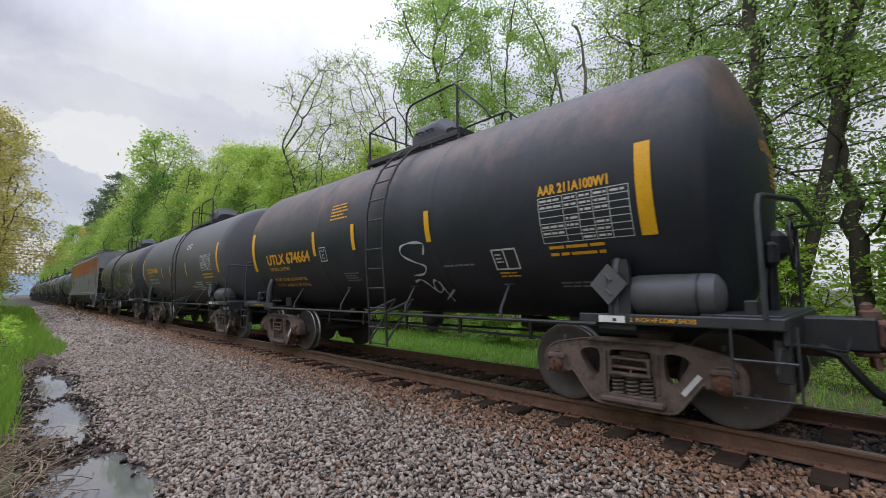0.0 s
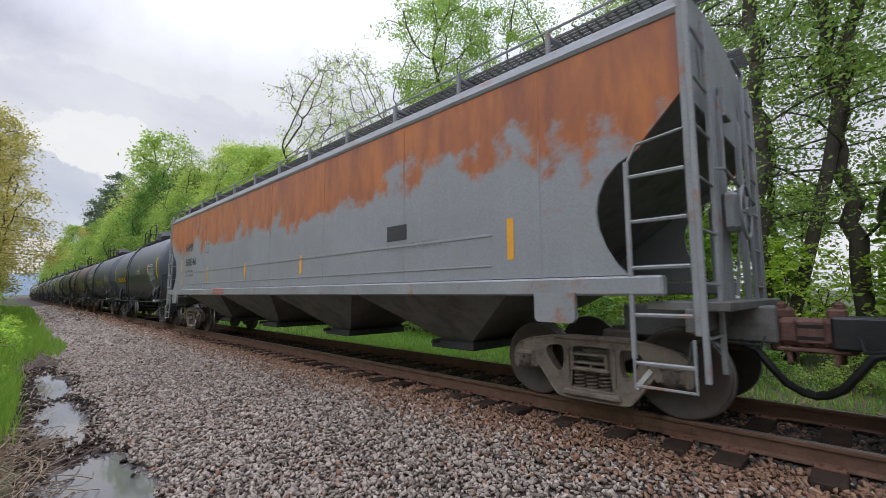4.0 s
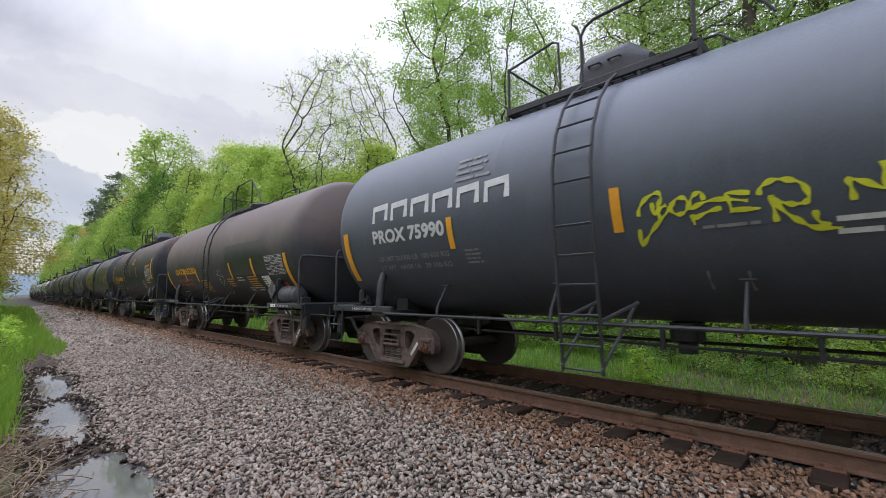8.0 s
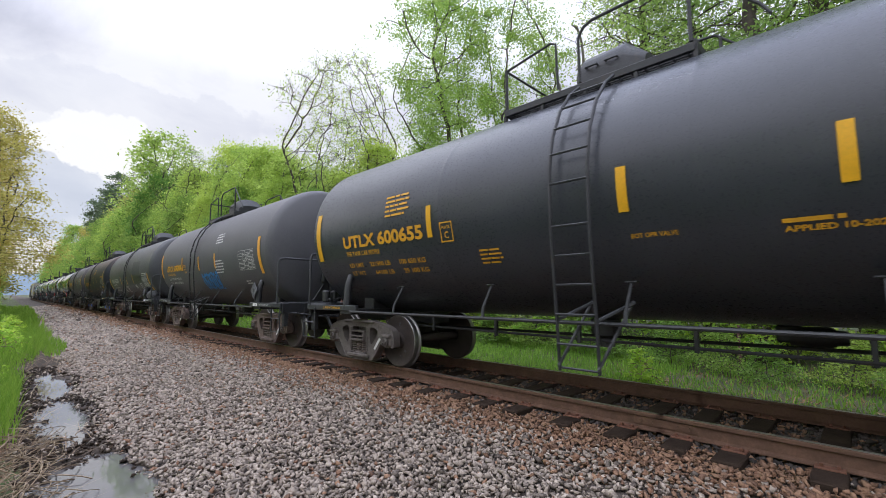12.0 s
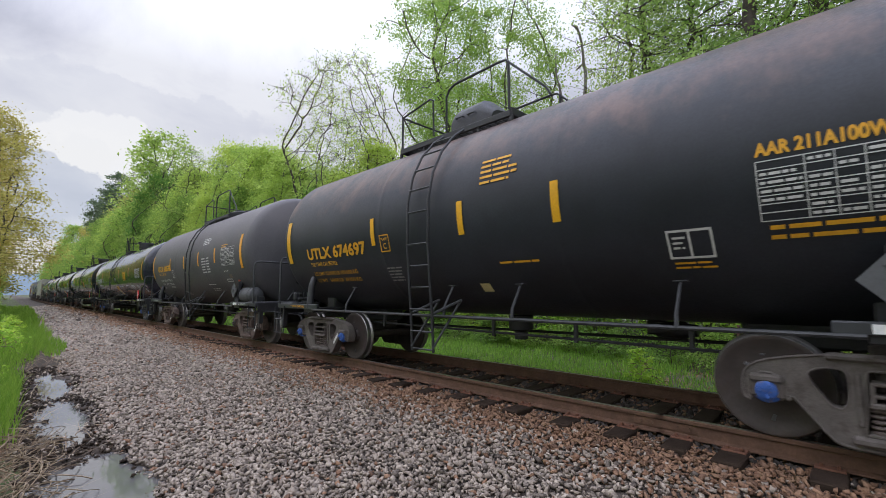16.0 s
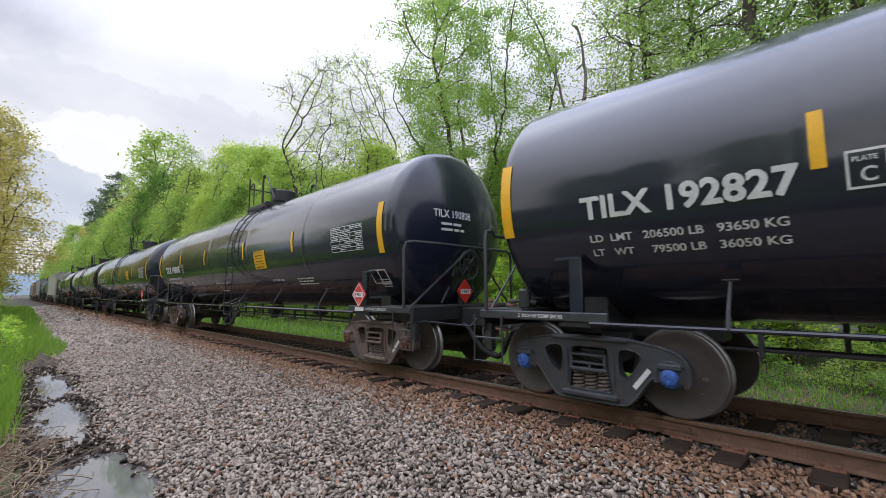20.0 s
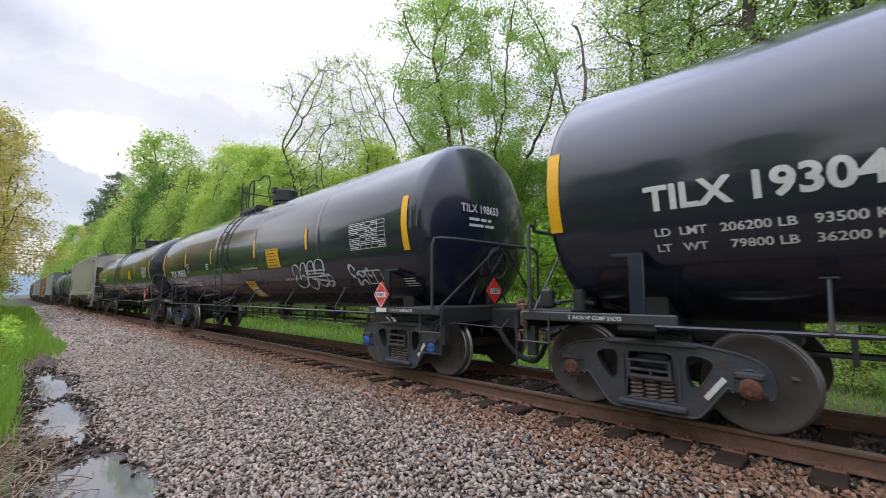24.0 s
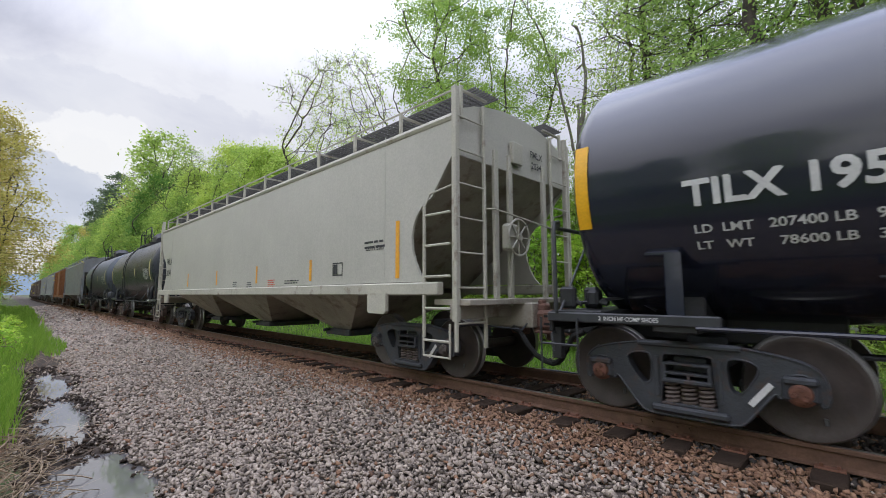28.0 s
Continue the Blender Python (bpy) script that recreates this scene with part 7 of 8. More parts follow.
short("faded grey tank car with a worn side", -303.20, M_BLUEGREY, "UTLX", "600413", M_LETDIM, M_LETDIM, M_FADED, M_TRUCKBR, M_CAPGREY, strips=((4.8, 1.85, 2.7), (-5.0, 1.85, 2.7), (-1.8, 2.0, 2.45), (1.6, 2.0, 2.45)), table=(3.5, 1.9, 4.5, 2.35))


def far_car(car, x0):
    TRAIN.append((car, x0))


far_car(hopper_car("weathered grey covered hopper far back in the train", -318.5, 6.82, M_HOPTRIM, M_HOPTRIM, 3, M_HOPLOW, False, M_TRUCKBR, M_CAPGREY, False), -318.5)
far_car(box_car("rust-orange ribbed box car far back in the train", -335.6, M_BOXRUST), -335.6)
for k, x0 in enumerate((-352.9, -370.7)):
    far_car(hopper_car("dull grey covered hopper far back in the train", x0, 6.82, M_HOPTRIM, M_HOPTRIM, 3, M_HOPLOW, False, M_TRUCKBR, M_CAPGREY, False), x0)
for k, x0 in enumerate((-388.0, -405.0, -422.0, -439.0)):
    far_car(box_car("dark brown ribbed box car near the end of the train", x0, M_TRUCKBR), x0)
for k, x0 in enumerate((-456.5, -474.6, -492.7, -510.8)):
    far_car(tank_car("dark tank car at the tail of the train", x0, M_BLACK2, "long", M_TRUCKBR, M_CAPGREY, False, "round", None, False)[0], x0)


# ---- woods ----
FORMS = {"round": ([0.0, 0.12, 0.35, 0.6, 0.85, 1.0], [0.45, 0.8, 1.0, 0.95, 0.62, 0.2]), "fan": ([0.0, 0.2, 0.5, 0.75, 0.92, 1.0], [0.25, 0.6, 0.95, 1.0, 0.75, 0.35]),
         "column": ([0.0, 0.1, 0.4, 0.75, 1.0], [0.85, 1.0, 0.95, 0.8, 0.35]), "heap": ([0.0, 0.3, 0.7, 1.0], [1.0, 1.0, 0.75, 0.25])}


def grow(seed, height, width, trunk_r, clusters, per, leaf_size, base=0.25, leader=0.0, limbs=0, spread=0.5, form="round", puff=0.5, flat=0.4, face=0.6, spurs=4, lean=0.0, rise=0.25, hollow=0.25, thin_top=0.0, cut=0.0, lobes=3):
    """A tree whose limbs branch towards sprays of leaves spread through a crown; sprays lie flat where flat is small."""
    r = np.random.default_rng(seed)
    t = r.random(clusters)
    ang = r.uniform(0, 2 * np.pi, clusters)
    lump = 0.80 + 0.16 * np.sin(lobes * ang + seed + 5 * t) + 0.10 * np.sin(9 * t + 2 * ang + seed)
    rad = np.interp(t, *FORMS[form]) * 0.5 * width * lump * np.sqrt(r.uniform(hollow, 1, clusters))
    z = height * (base + (1 - base) * t)
    goal = np.stack([rad * np.cos(ang) + lean * z, rad * np.sin(ang), z], -1)
    step = height / 44
    nodes, up = [np.array([0, 0, -0.3])], [-1]
    while nodes[-1][2] < base * height * 0.92:
        q = nodes[-1] + np.array([lean * step + r.normal(0, 0.07) * step, r.normal(0, 0.07) * step, step])
        up.append(len(nodes) - 1)
        nodes.append(q)
    # a straight leader, or a few main limbs that part from the trunk
    top = len(nodes) - 1
    while leader and nodes[-1][2] < leader * height:
        up.append(len(nodes) - 1)
        nodes.append(nodes[-1] + np.array([lean * step + r.normal(0, 0.06) * step, r.normal(0, 0.06) * step, step]))
    for k in range(limbs):
        a, i = 2 * np.pi * (k + r.uniform(-0.25, 0.25)) / limbs, top - int(r.integers(0, max(1, top // 3)))
        d = np.array([np.cos(a) * spread * r.uniform(0.6, 1.2), np.sin(a) * spread * r.uniform(0.6, 1.2), 1.0])
        q = nodes[i]
        for _ in range(int(r.uniform(0.45, 0.72) * (height - q[2]) / step)):
            d = d + np.array([*r.normal(0, 0.03, 2), 0.03])
            q = q + step * d / np.linalg.norm(d)
            up.append(i)
            i = len(nodes)
            nodes.append(q)
    P = np.array(nodes)
    dist = np.linalg.norm(goal[:, None] - P[None], axis=2)
    near, best = dist.argmin(1), dist.min(1)
    alive, stale = np.ones(clusters, bool), np.zeros(clusters, int)
    for _ in range(75):
        if not alive.any():
            break
        first, fresh = len(nodes), []
        for i in np.unique(near[alive]):
            d = goal[alive & (near == i)] - nodes[i]
            d = (d / np.linalg.norm(d, axis=1, keepdims=True)).sum(0)
            d = d / max(np.linalg.norm(d), 1e-6) + np.array([0, 0, rise]) + r.normal(0, 0.03, 3)
            d[2] = max(d[2], -0.12)
            fresh.append((i, nodes[i] + step * d / np.linalg.norm(d)))
        for i, q in fresh:
            up.append(int(i))
            nodes.append(q)
        Q = np.array(nodes[first:])
        dist = np.linalg.norm(goal[:, None] - Q[None], axis=2)
        k = dist.argmin(1)
        better = dist.min(1) < best
        near, best = np.where(better, first + k, near), np.minimum(best, dist.min(1))
        stale = np.where(better, 0, stale + 1)
        alive &= (best > 1.15 * step) & (stale < 5)
    P = np.array(nodes)
    for _ in range(3):
        M = P.copy()
        cnt = np.ones(len(P))
        np.add.at(M, up[1:], P[1:])
        np.add.at(cnt, up[1:], 1)
        M[1:] += P[up[1:]]
        cnt[1:] += 1
        P = np.where((np.arange(len(P)) < 3)[:, None], P, 0.4 * P + 0.6 * M / cnt[:, None])
    kids = collections.defaultdict(list)
    flow = np.zeros(len(P))
    for i in range(len(P) - 1, 0, -1):
        flow[i] = max(flow[i], 1.0)
        flow[up[i]] += flow[i]
        kids[up[i]].append(i)
    R = 0.008 + (trunk_r - 0.008) * (flow / flow[0]) ** 0.58
    wood = Shape()
    starts = [0]
    while starts:
        i = starts.pop()
        chain = [i] if i == 0 else [up[i], i]
        while kids[chain[-1]]:
            main = max(kids[chain[-1]], key=lambda c: flow[c])
            starts += [c for c in kids[chain[-1]] if c != main]
            chain.append(main)
        rs = [float(R[c]) for c in chain]
        if i:
            rs[0] = min(rs[0], rs[1] * 1.25)
        rs[-1] *= 0.6
        wood.tube([P[c] for c in chain], rs, 9 if rs[0] > 0.07 else (5 if rs[0] > 0.025 else 3), close=False)
    # leaves in sprays, each spray tipped a little its own way
    owner = np.repeat(np.arange(clusters), per)
    keep = r.random(len(owner)) > thin_top * np.clip((t[owner] - 0.35) / 0.4, 0, 1)
    keep &= r.random(len(owner)) > cut
    owner = owner[keep]
    n = len(owner)
    off = r.normal(0, puff, (n, 3)) * (1, 1, flat) * r.uniform(0.55, 1.25, clusters)[owner][:, None]
    tip = r.normal(0, 0.28, (clusters, 2))[owner]
    off[:, 2] += off[:, 0] * tip[:, 0] + off[:, 1] * tip[:, 1] - 0.03 * (off[:, 0] ** 2 + off[:, 1] ** 2) / puff
    c = goal[owner] + off
    a, b = r.normal(size=(n, 3)) * (1, 1, face), r.normal(size=(n, 3)) * (1, 1, face)
    a /= np.linalg.norm(a, axis=1, keepdims=True)
    b -= a * (a * b).sum(1, keepdims=True)
    b /= np.linalg.norm(b, axis=1, keepdims=True)
    s = leaf_size * r.uniform(0.55, 1.3, n)[:, None]
    V = np.stack([c - a * s, c + b * s * 0.62 - a * s * 0.15, c + a * s, c - b * s * 0.62 - a * s * 0.15], 1).reshape(-1, 3)
    for k in range(clusters):
        for _ in range(spurs):
            o = r.normal(0, puff * 0.8, 3) * (1, 1, flat)
            q = P[near[k]]
            g = goal[k] + o
            wood.tube([q, q * 0.45 + g * 0.55 + r.normal(0, 0.04, 3) * step, g], [0.009, 0.006, 0.003], 3, close=False)
    return wood, V, np.arange(n * 4).reshape(-1, 4)


KINDS = {}


def tree_kind(key, bark, leaf, **kw):
    wood, V, Q = grow(**kw)
    KINDS[key] = (wood.mesh("trunk", bark, 60), raw_mesh("crown", V, Q, [leaf]))


tree_kind("maple", M_BARK, M_LEAFY, seed=1, height=17, width=11.0, trunk_r=0.22, clusters=430, per=190, leaf_size=0.056, base=0.24, form="fan", puff=0.34, flat=0.7, face=0.75, spurs=3, rise=0.25, hollow=0.12, lobes=4, limbs=6, spread=0.5)
tree_kind("oak", M_BARK, M_LEAFY, seed=2, height=15, width=8.6, trunk_r=0.20, clusters=230, per=120, leaf_size=0.105, base=0.10, form="round", puff=0.62, flat=0.5, face=0.8, spurs=2, hollow=0.30, limbs=5, spread=0.6, rise=0.2)
tree_kind("forked", M_BARK, M_LEAF, seed=21, height=15, width=7.2, trunk_r=0.19, clusters=190, per=60, leaf_size=0.125, base=0.22, form="fan", puff=0.42, flat=0.8, face=0.9, spurs=3, rise=0.2, hollow=0.05, lobes=2, limbs=4, spread=0.35)
tree_kind("slim", M_BARK, M_LEAF, seed=3, height=17, width=6.4, trunk_r=0.13, clusters=260, per=70, leaf_size=0.055, base=0.10, form="column", puff=0.50, flat=0.26, face=0.75, spurs=3, rise=0.1, hollow=0.10, leader=0.85)
tree_kind("airy", M_BARK, M_LEAF, seed=13, height=18, width=6.6, trunk_r=0.12, clusters=230, per=46, leaf_size=0.052, base=0.18, form="column", puff=0.46, flat=0.28, face=0.5, spurs=4, rise=0.2, hollow=0.08, leader=0.8)
tree_kind("tall", M_BARK, M_LEAF, seed=31, height=20, width=7.6, trunk_r=0.19, clusters=270, per=72, leaf_size=0.055, base=0.16, form="column", puff=0.52, flat=0.22, face=0.75, spurs=3, rise=0.1, hollow=0.06, leader=0.9)
tree_kind("leaner", M_BARK, M_LEAF, seed=34, height=18, width=5.6, trunk_r=0.13, clusters=150, per=60, leaf_size=0.062, base=0.36, form="fan", puff=0.50, flat=0.24, face=0.75, spurs=3, rise=0.15, lean=0.25, leader=0.85)
tree_kind("bare", M_BARK, M_LEAF, seed=4, height=13, width=7.6, trunk_r=0.16, clusters=760, per=34, leaf_size=0.055, base=0.12, form="fan", puff=0.22, flat=1.1, face=0.9, spurs=3, rise=0.15, hollow=0.02, thin_top=0.68, limbs=9, spread=0.62)
tree_kind("dead", M_BARKL, M_LEAFB, seed=5, height=13, width=3.0, trunk_r=0.14, clusters=16, per=2, leaf_size=0.05, base=0.55, form="fan", puff=0.2, spurs=0, rise=0.4, hollow=0.3, limbs=3, spread=0.22)
tree_kind("olive", M_BARK, M_LEAFB, seed=6, height=16, width=7.6, trunk_r=0.18, clusters=260, per=95, leaf_size=0.08, base=0.14, form="round", puff=0.46, flat=0.7, face=0.9, spurs=3, hollow=0.2, limbs=5, spread=0.5, rise=0.2)
tree_kind("deep", M_BARK, M_LEAFD, seed=7, height=15, width=8.0, trunk_r=0.18, clusters=210, per=95, leaf_size=0.125, base=0.10, form="round", puff=0.52, flat=0.6, face=0.8, spurs=2, hollow=0.3, limbs=5, spread=0.6, rise=0.2)
tree_kind("pine", M_BARK, M_NEEDLE, seed=8, height=17, width=6.8, trunk_r=0.19, clusters=90, per=110, leaf_size=0.13, base=0.52, form="round", puff=0.50, flat=0.35, face=0.7, spurs=3, rise=0.05, hollow=0.1, leader=0.95)
tree_kind("sapling", M_BARK, M_LEAFS, seed=9, height=4.5, width=3.6, trunk_r=0.04, clusters=70, per=44, leaf_size=0.075, base=0.12, form="heap", puff=0.30, flat=0.22, face=0.4, spurs=3, rise=0.15, hollow=0.05)
tree_kind("shrub", M_BARK, M_LEAF, seed=10, height=2.0, width=2.8, trunk_r=0.022, clusters=48, per=42, leaf_size=0.062, base=0.06, form="heap", puff=0.21, flat=0.35, face=0.55, spurs=3, rise=0.2, hollow=0.05)
tree_kind("weed", M_DEAD, M_LEAFS, seed=12, height=0.6, width=0.8, trunk_r=0.006, clusters=22, per=17, leaf_size=0.042, base=0.05, form="heap", puff=0.07, flat=0.5, face=0.5, spurs=1, hollow=0.05)
TREE_LABEL = {"maple": "broad tree in fresh green spring leaf", "oak": "tree with yellow-green young leaves", "slim": "slender forest tree with light green leaves", "bare": "tree with bare twigs just leafing out",
              "dead": "dead pale forked tree without leaves", "olive": "tree with olive-brown new leaves", "deep": "dense deep green tree", "pine": "tall dark green pine", "sapling": "bright green sapling at the wood's edge", "shrub": "leafy green shrub beside the track",
              "airy": "slender tree with sparse young leaves and visible branches", "weed": "low leafy green weed on the verge", "forked": "tall forked tree with thin new leaves", "tall": "tall dark-trunked tree with layered green sprays",
              "leaner": "leaning dark-trunked tree with layered green sprays"}
PROTO = {}
TRNG = random.Random(77)


def plant(key, x, y, size=1.0, turn=None, wide=1.0):
    z = float(ground_z(np.float64(x), np.float64(y))) - 0.05
    m = Matrix.Translation((x, y, z)) @ Matrix.Rotation(radians(TRNG.uniform(0, 360) if turn is None else turn), 4, "Z") @ Matrix.Diagonal((size * wide, size * wide, size, 1))
    if key not in PROTO:
        nm = key if key in ("shrub", "weed") else "tree"
        t = thing(nm, TREE_LABEL[key], nm, nm + "s along the line")
        part("trunk", KINDS[key][0], None, t)
        part("crown", KINDS[key][1], None, t)
        t.matrix_basis = m
        PROTO[key] = t
        return t
    p = PROTO[key]
    keep = p.matrix_basis.copy()
    p.matrix_basis = Matrix()
    t = copy_thing(p, m)
    p.matrix_basis = keep
    return t


# named trees on the far side
for row in (("maple", -14.0, 11.0, 1.07, 220), ("bare", -25.0, 9.6, 1.38, 10), ("airy", -27.6, 11.5, 0.84), ("dead", -9.3, 12.6, 1.13, 30),
            ("tall", -1.9, 7.75, 1.07, 40), ("leaner", -1.6, 7.95, 1.07, 17), ("tall", -0.0, 8.7, 1.02, 200), ("slim", -3.6, 10.2, 1.07, 70), ("airy", -5.3, 10.6, 1.02, 15), ("airy", -7.4, 14.8, 1.13), ("airy", -6.1, 13.4, 1.02, 60),
            ("slim", 2.5, 10.8, 1.03, 130), ("airy", -2.1, 13.2, 1.03, 310), ("airy", 1.9, 14.0, 1.03, 20), ("slim", 4.8, 9.4, 1.08, 150), ("maple", 6.7, 12.5, 0.98, 10), ("oak", 9.1, 13.0, 1.20), ("oak", 7.5, 10.0, 0.87), ("bare", -54.4, 9.5, 1.34, 130)):
    plant(*row)
# the wood's skyline down the line
for row in (("oak", -199.3, 9.7, 1.86), ("olive", -166.3, 10.5, 1.57), ("pine", -118.0, 10.1, 1.80), ("pine", -131.0, 10.6, 1.72), ("olive", -99.0, 10.6, 1.44), ("airy", -85.8, 9.4, 1.59), ("forked", -74.8, 9.4, 1.83), ("deep", -71.8, 9.2, 1.35), ("maple", -76.0, 11.1, 1.31),
            ("airy", -63.0, 9.8, 1.27), ("oak", -57.5, 9.7, 1.19), ("oak", -58.6, 11.5, 1.17), ("airy", -50.1, 10.3, 1.03), ("oak", -48.4, 11.1, 1.28), ("maple", -41.8, 10.3, 0.99), ("oak", -38.8, 10.7, 1.08), ("oak", -32.6, 9.5, 0.90),
            ("maple", -31.8, 11.5, 0.74), ("slim", -29.7, 11.2, 0.76), ("oak", -25.7, 10.4, 0.72), ("oak", -23.7, 12.5, 0.76), ("oak", -22.0, 10.7, 0.80), ("slim", -18.9, 9.3, 0.59), ("oak", -21.7, 14.3, 0.81), ("oak", -19.2, 12.8, 0.70),
            ("oak", -16.6, 11.9, 0.60), ("oak", -13.7, 13.6, 0.66), ("oak", -11.2, 12.4, 0.58), ("slim", -10.5, 13.2, 0.56), ("oak", -8.3, 13.1, 0.58), ("oak", -5.7, 13.4, 0.50)):
    plant(row[0], row[1], row[2], row[3] * 0.93)
x = 1.0
while x > -300:
    size = float(np.interp(-x, [0, 10, 25, 40, 60, 90, 150, 300], [0.28, 0.38, 0.52, 0.68, 0.86, 1.05, 1.15, 1.4])) * TRNG.uniform(0.85, 1.1)
    if x < -13:
        plant(TRNG.choice(["oak", "slim", "oak"] if x > -22 else ["oak", "forked", "oak", "deep"]), x, TRNG.uniform(7.6, 8.8), size)
    if x < -20:
        plant(TRNG.choice(["oak", "deep", "forked"]), x - 1.5, TRNG.uniform(13, 18), size * 1.15)
    x -= 1.2 + 0.055 * -x
# near side, beyond the verge and behind the viewpoint
for row in (("olive", -40.0, -7.15, 0.86, 50, 1.22), ("olive", -50.0, -8.6, 1.02, 120, 1.0), ("oak", -37.0, -8.9, 0.46), ("oak", -57.0, -8.8, 0.72), ("oak", -45.0, -8.2, 0.5), ("oak", -33.0, -8.8, 0.40), ("olive", -62.0, -8.4, 1.0, 30)):
    plant(*row)
for k in range(26):
    x = -68 - 9.0 * k + TRNG.uniform(-2, 2)
    plant(TRNG.choice(["oak", "maple", "oak", "olive", "deep"]), x, TRNG.uniform(-12.0, -10.2), TRNG.uniform(0.75, 0.95))
for k in range(16):
    plant(TRNG.choice(["oak", "deep", "slim"]), 34 - 5.2 * k + TRNG.uniform(-1.5, 1.5), TRNG.uniform(-24, -18), TRNG.uniform(0.6, 0.8))
# understorey
for k in range(46):
    x = 5 - 1.5 * k + TRNG.uniform(-0.6, 0.6)
    plant("shrub", x, TRNG.uniform(6.4, 8.5), TRNG.uniform(0.5, 1.0))
    if k % 2 == 0:
        plant("sapling", x, TRNG.uniform(7.8, 12.0), TRNG.uniform(0.6, 1.1))
for k in range(26):
    plant("shrub", -64 - 6 * k + TRNG.uniform(-2, 2), TRNG.uniform(5.5, 7.0), TRNG.uniform(1.2, 2.2))
URNG = random.Random(91)
for k in range(20):
    x = 8 - 1.3 * k + URNG.uniform(-0.6, 0.6)
    plant("sapling", x, URNG.uniform(7.0, 8.8), URNG.uniform(0.6, 0.95), URNG.uniform(0, 360))
    if k % 2 == 0:
        plant("sapling", x + 1.0, URNG.uniform(10.5, 15.0), URNG.uniform(0.9, 1.3), URNG.uniform(0, 360))
plant("weed", -3.30, 3.15, 1.15, 0, 0.8)
plant("weed", -3.42, 3.30, 0.9, 70, 0.8)
for x, y, s_ in ((-1.5, 5.0, 0.42), (-0.3, 5.4, 0.5), (0.8, 5.0, 0.55), (-5.0, 6.0, 0.4), (-8.0, 6.2, 0.45), (-11.0, 6.2, 0.5), (-2.4, 5.6, 0.5), (-3.6, 6.1, 0.55), (-6.6, 6.4, 0.5), (-9.6, 6.4, 0.55)):
    plant("shrub", x, y, s_)
for k in range(26):
    plant("shrub", -28 - 3.6 * k + TRNG.uniform(-1, 1), TRNG.uniform(-9.2, -7.8), TRNG.uniform(0.6, 1.3))
    plant("sapling", -32 - 4.0 * k + TRNG.uniform(-1, 1), TRNG.uniform(-9.8, -8.4), TRNG.uniform(0.8, 1.6))
for k in range(34):
    x = -10.5 - 0.75 * k + TRNG.uniform(-0.4, 0.4)
    plant("weed", x, -6.15 + min(0.7, (-10.5 - x) * 0.05) + TRNG.uniform(-0.5, 0.12), TRNG.uniform(0.7, 1.4))


# ---- grass and dead stalks ----
def blades(name, label, xy, hgt, width, mat, flat=False):
    n = len(xy)
    base = np.stack([xy[:, 0], xy[:, 1], ground_z(xy[:, 0], xy[:, 1]) - 0.02], -1)
    a = RNG.uniform(0, 2 * np.pi, n)
    side = np.stack([np.cos(a), np.sin(a), np.zeros(n)], -1) * (width * RNG.uniform(0.6, 1.4, n))[:, None]
    b = RNG.uniform(0, 2 * np.pi, n)
    h = hgt * RNG.uniform(0.45, 1.3, n)
    bend = np.stack([np.cos(b), np.sin(b), np.zeros(n)], -1) * (h * RNG.uniform(0.15, 0.6, n))[:, None]
    if flat:
        bend, h = bend * 2.6, h * 0.30
    up = np.stack([np.zeros(n), np.zeros(n), h], -1)
    V = np.stack([base - side, base + side, base + bend * 0.35 + up * 0.6 + side * 0.7, base + bend * 0.35 + up * 0.6 - side * 0.7, base + bend + up], 1).reshape(-1, 3)
    k = (np.arange(n) * 5)[:, None]
    F = np.concatenate([k + np.array([[0, 1, 2]]), k + np.array([[0, 2, 3]]), k + np.array([[3, 2, 4]])], 1).reshape(-1, 3)
    tagged(new(name, raw_mesh(name, V, F, [mat])), label, "grass" if not flat else "stalks", kind="stuff")


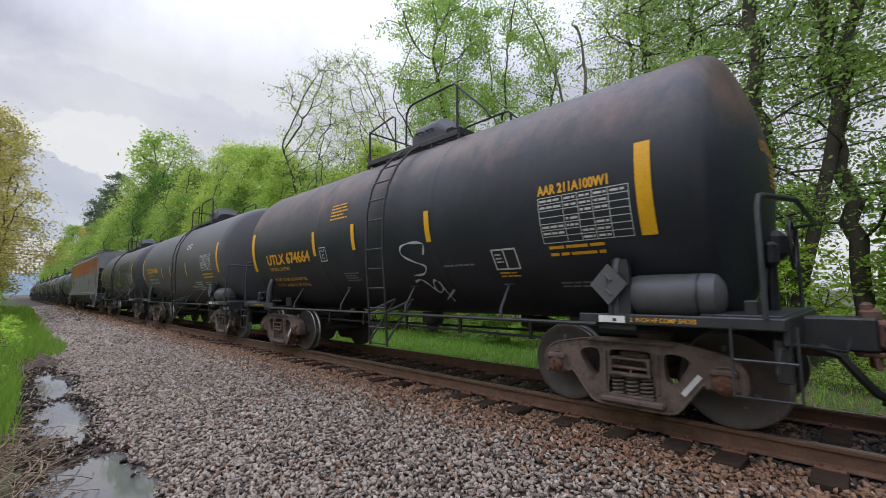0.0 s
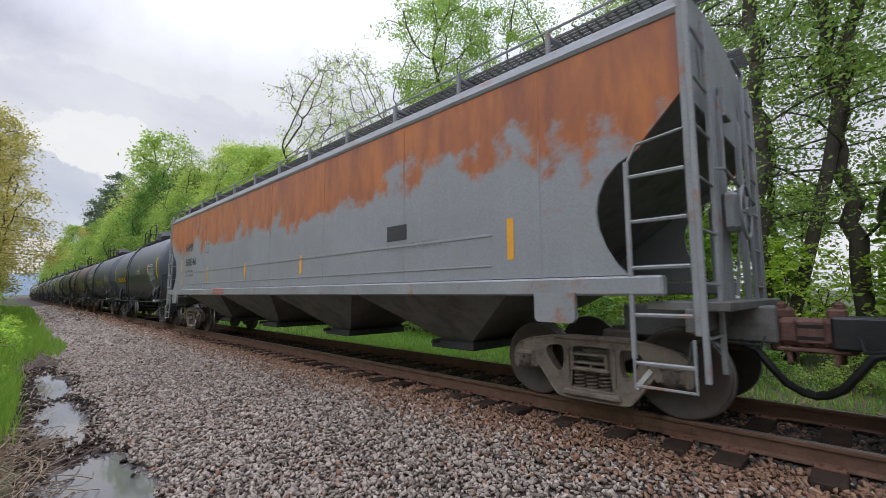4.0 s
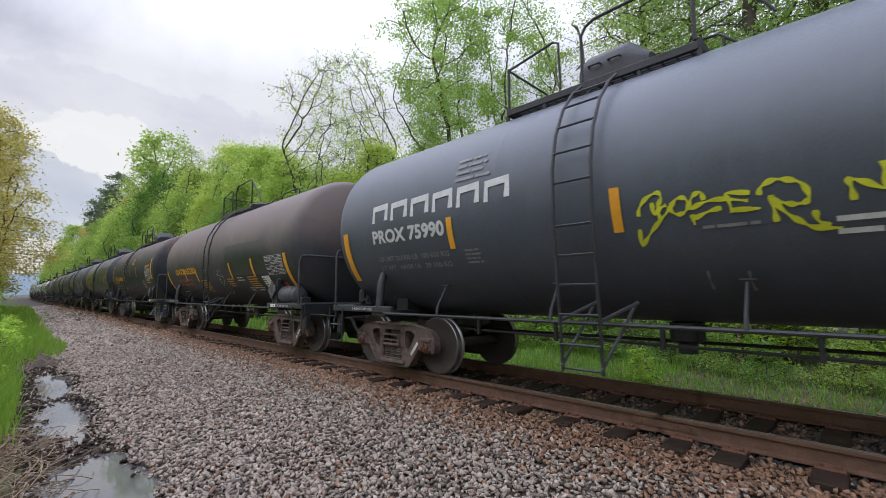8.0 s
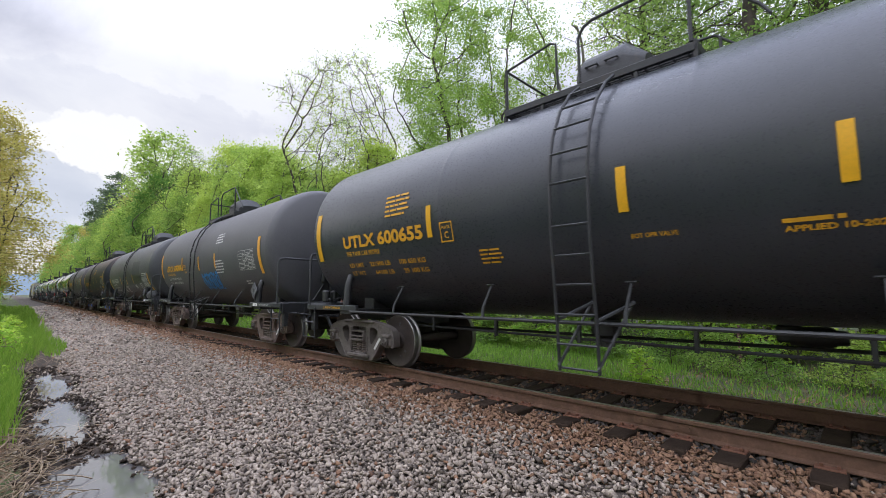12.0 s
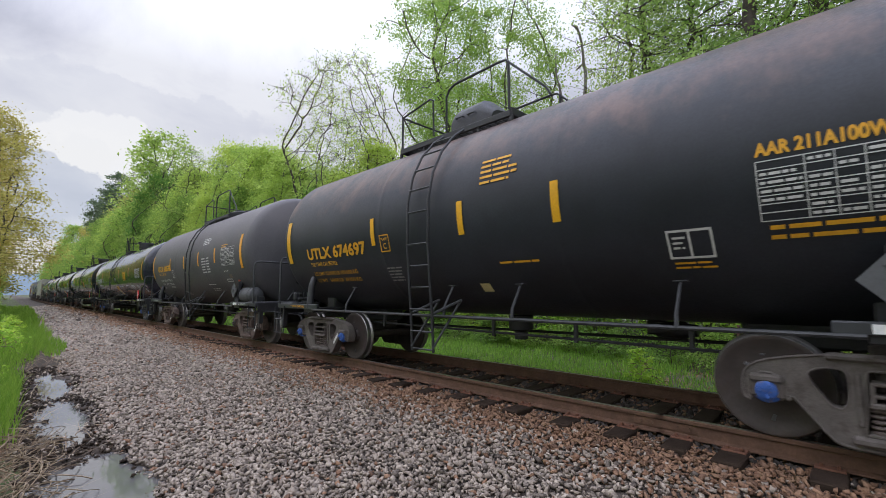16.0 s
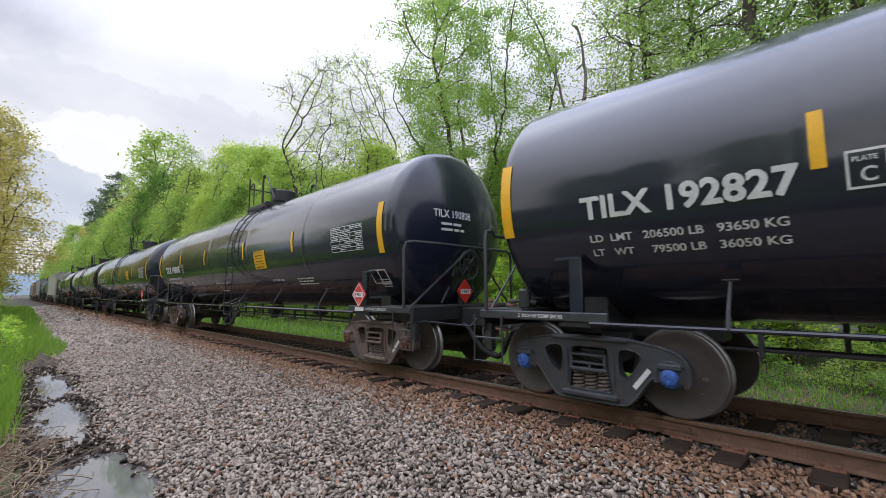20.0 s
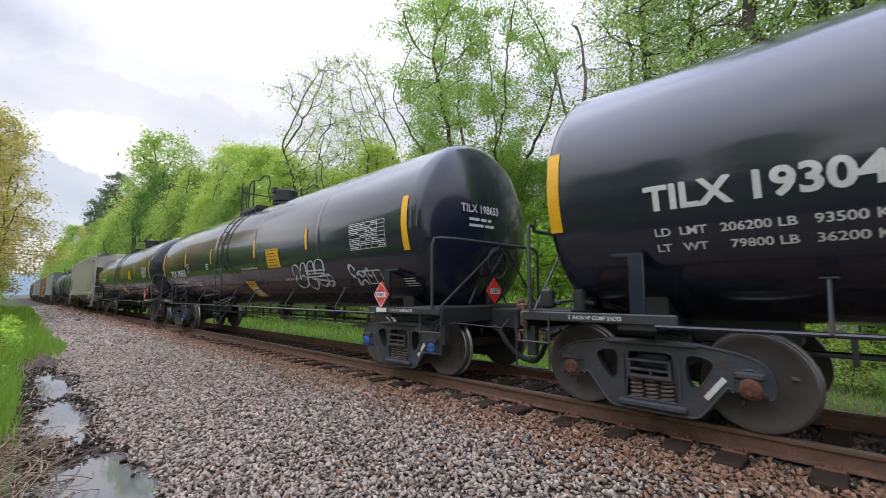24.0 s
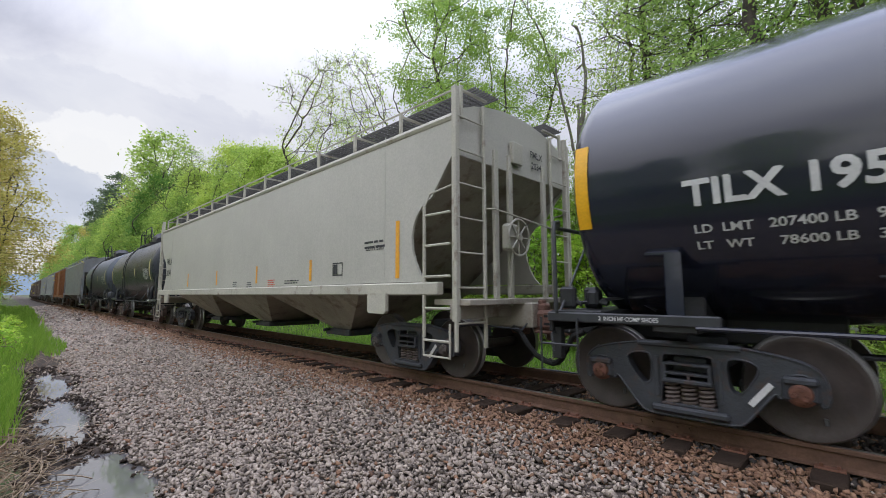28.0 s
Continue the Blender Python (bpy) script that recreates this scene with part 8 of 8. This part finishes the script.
def build_grass():
    p = np.concatenate([scatter(-16, 3, 2.65, 7.5, 0.055), scatter(-60, -16, 2.6, 6.5, 0.14)])
    p = p[RNG.random(len(p)) < np.where(p[:, 0] > -3.2, 0.32, 0.8)]
    blades("far_verge_grass", "fresh green grass along the far side of the track", p, np.where(p[:, 0] > -16, 0.14, 0.24), np.where(p[:, 0] > -16, 0.010, 0.018), M_TURF)
    q = np.concatenate([scatter(-14, -5.5, -8.2, -5.75, 0.045), scatter(-8, 10, -9.0, -6.3, 0.10), scatter(-32, -14, -8.5, -4.8, 0.08), scatter(-80, -32, -8.5, -4.7, 0.2)])
    q = q[(q[:, 1] < -5.74 + np.clip((-16 - q[:, 0]) * 0.09, 0, 0.85) + 0.12 * np.sin(q[:, 0] * 0.9) + RNG.normal(0, 0.08, len(q))) & ((q[:, 0] < -8.0) | (q[:, 1] < -6.5))]
    q = settle(q)
    blades("near_verge_grass", "long bright grass on the verge by the puddles", q, np.where(q[:, 0] > -14, 0.34, np.where(q[:, 0] > -32, 0.42, 0.55)), np.where(q[:, 0] > -32, 0.008, 0.03), M_GRASS)
    s = np.concatenate([scatter(-8.4, -4.8, -6.6, -5.55, 0.045), scatter(-20, -8.4, -5.85, -5.45, 0.07), scatter(-24, -14.5, -5.4, -4.5, 0.10), scatter(-8.6, -6.9, -5.6, -4.95, 0.07)])
    s = settle(s[RNG.random(len(s)) < 0.28])
    lit = np.concatenate([scatter(-7.3, -5.0, -6.4, -5.72, 0.03), scatter(-4.6, 1.5, 2.8, 7.5, 0.08)])
    lit = lit[RNG.random(len(lit)) < np.where(lit[:, 1] > 0, 0.35, 0.75)]
    blades("brown_litter", "orange-brown dead grass and leaf litter", lit, 0.22, 0.010, M_LITTER, True)
    blades("dead_stalks", "tangle of dead brown stalks beside the puddles", s, 0.42, 0.007, M_DEAD, True)
    w = scatter(-26, -18, -5.3, -4.55, 0.09)
    w = settle(w[((w[:, 0] + 21.5) / 3.2) ** 2 + ((w[:, 1] + 4.95) / 0.36) ** 2 < 1])
    blades("weed_clump", "low green weeds growing out of the gravel", w, 0.26, 0.014, M_GRASS)


build_grass()
marker = thing("marker_post", "rusty steel post with a small white marker plate", "marker post", m=pose(-2.22, 6.5, -0.46, 0, 0, 12))
part("post", Shape().box((0, 0, 0.95), (0.06, 0.05, 1.9), 0.008), M_COUPLER, marker)
plate = part("marker_plate", Shape().box((0.0, -0.035, 1.58), (0.16, 0.012, 0.24), 0.004), M_WHITE, marker, "white marker plate")
part("plate_mark", Shape().box((0.0, -0.043, 1.58), (0.07, 0.004, 0.08), 0.001), M_LETBLK, plate)
tangle = Shape()
SRNG = random.Random(5)
for k in range(170):
    x, y = SRNG.uniform(-8.1, -4.9), SRNG.uniform(-6.10, -5.16)
    a, ln = SRNG.uniform(0, math.pi), SRNG.uniform(0.25, 0.85)
    z = float(ground_z(np.float64(x), np.float64(y)))
    rise = SRNG.uniform(0.02, 0.16)
    pts = [(x + math.cos(a + 0.25 * j) * ln * (j / 4 - 0.5), y + 0.7 * math.sin(a + 0.25 * j) * ln * (j / 4 - 0.5), z + 0.02 + rise * (1 - (j / 2 - 1) ** 2 * SRNG.uniform(0.5, 1.0))) for j in range(5)]
    tangle.tube(pts, SRNG.uniform(0.003, 0.008), 4)
tagged(new("reed_tangle", tangle.mesh("reed_tangle", M_DEAD)), "long tan dead stems fallen beside the water", "stalks", kind="stuff")


# ---- movement ----
def travelled(t):
    """Metres that the train has rolled since the start."""
    return 9.3464 * t - 1.688 * (((t - 14.0) / 14.0) ** 2 - 1.0)


def motions():
    for car, x0 in TRAIN:
        rows = []
        for t in range(29):
            x = CAR_X * (x0 + travelled(t)) + 0.755
            rows.append((t, pose(x, bend(x), 0, 0, 0, math.degrees(math.atan(bend(x + 0.5) - bend(x - 0.5))))))
        walk(car, rows)
    for s, rolling in ROLLING.items():
        first = rolling[0]
        rows = []
        for k in range(28 * FPS + 1):
            t = k / FPS
            rows.append((t, Matrix.Translation((0.851 * s, 0, 0.457)) @ Matrix.Rotation(CAR_X * travelled(t) / 0.457, 4, "Y")))
        walk(first, rows)
        keys = first.animation_data
        for w in rolling[1:]:
            w.rotation_mode = "QUATERNION"
            w.animation_data_create()
            w.animation_data.action = keys.action
            w.animation_data.action_slot = keys.action_slot


motions()
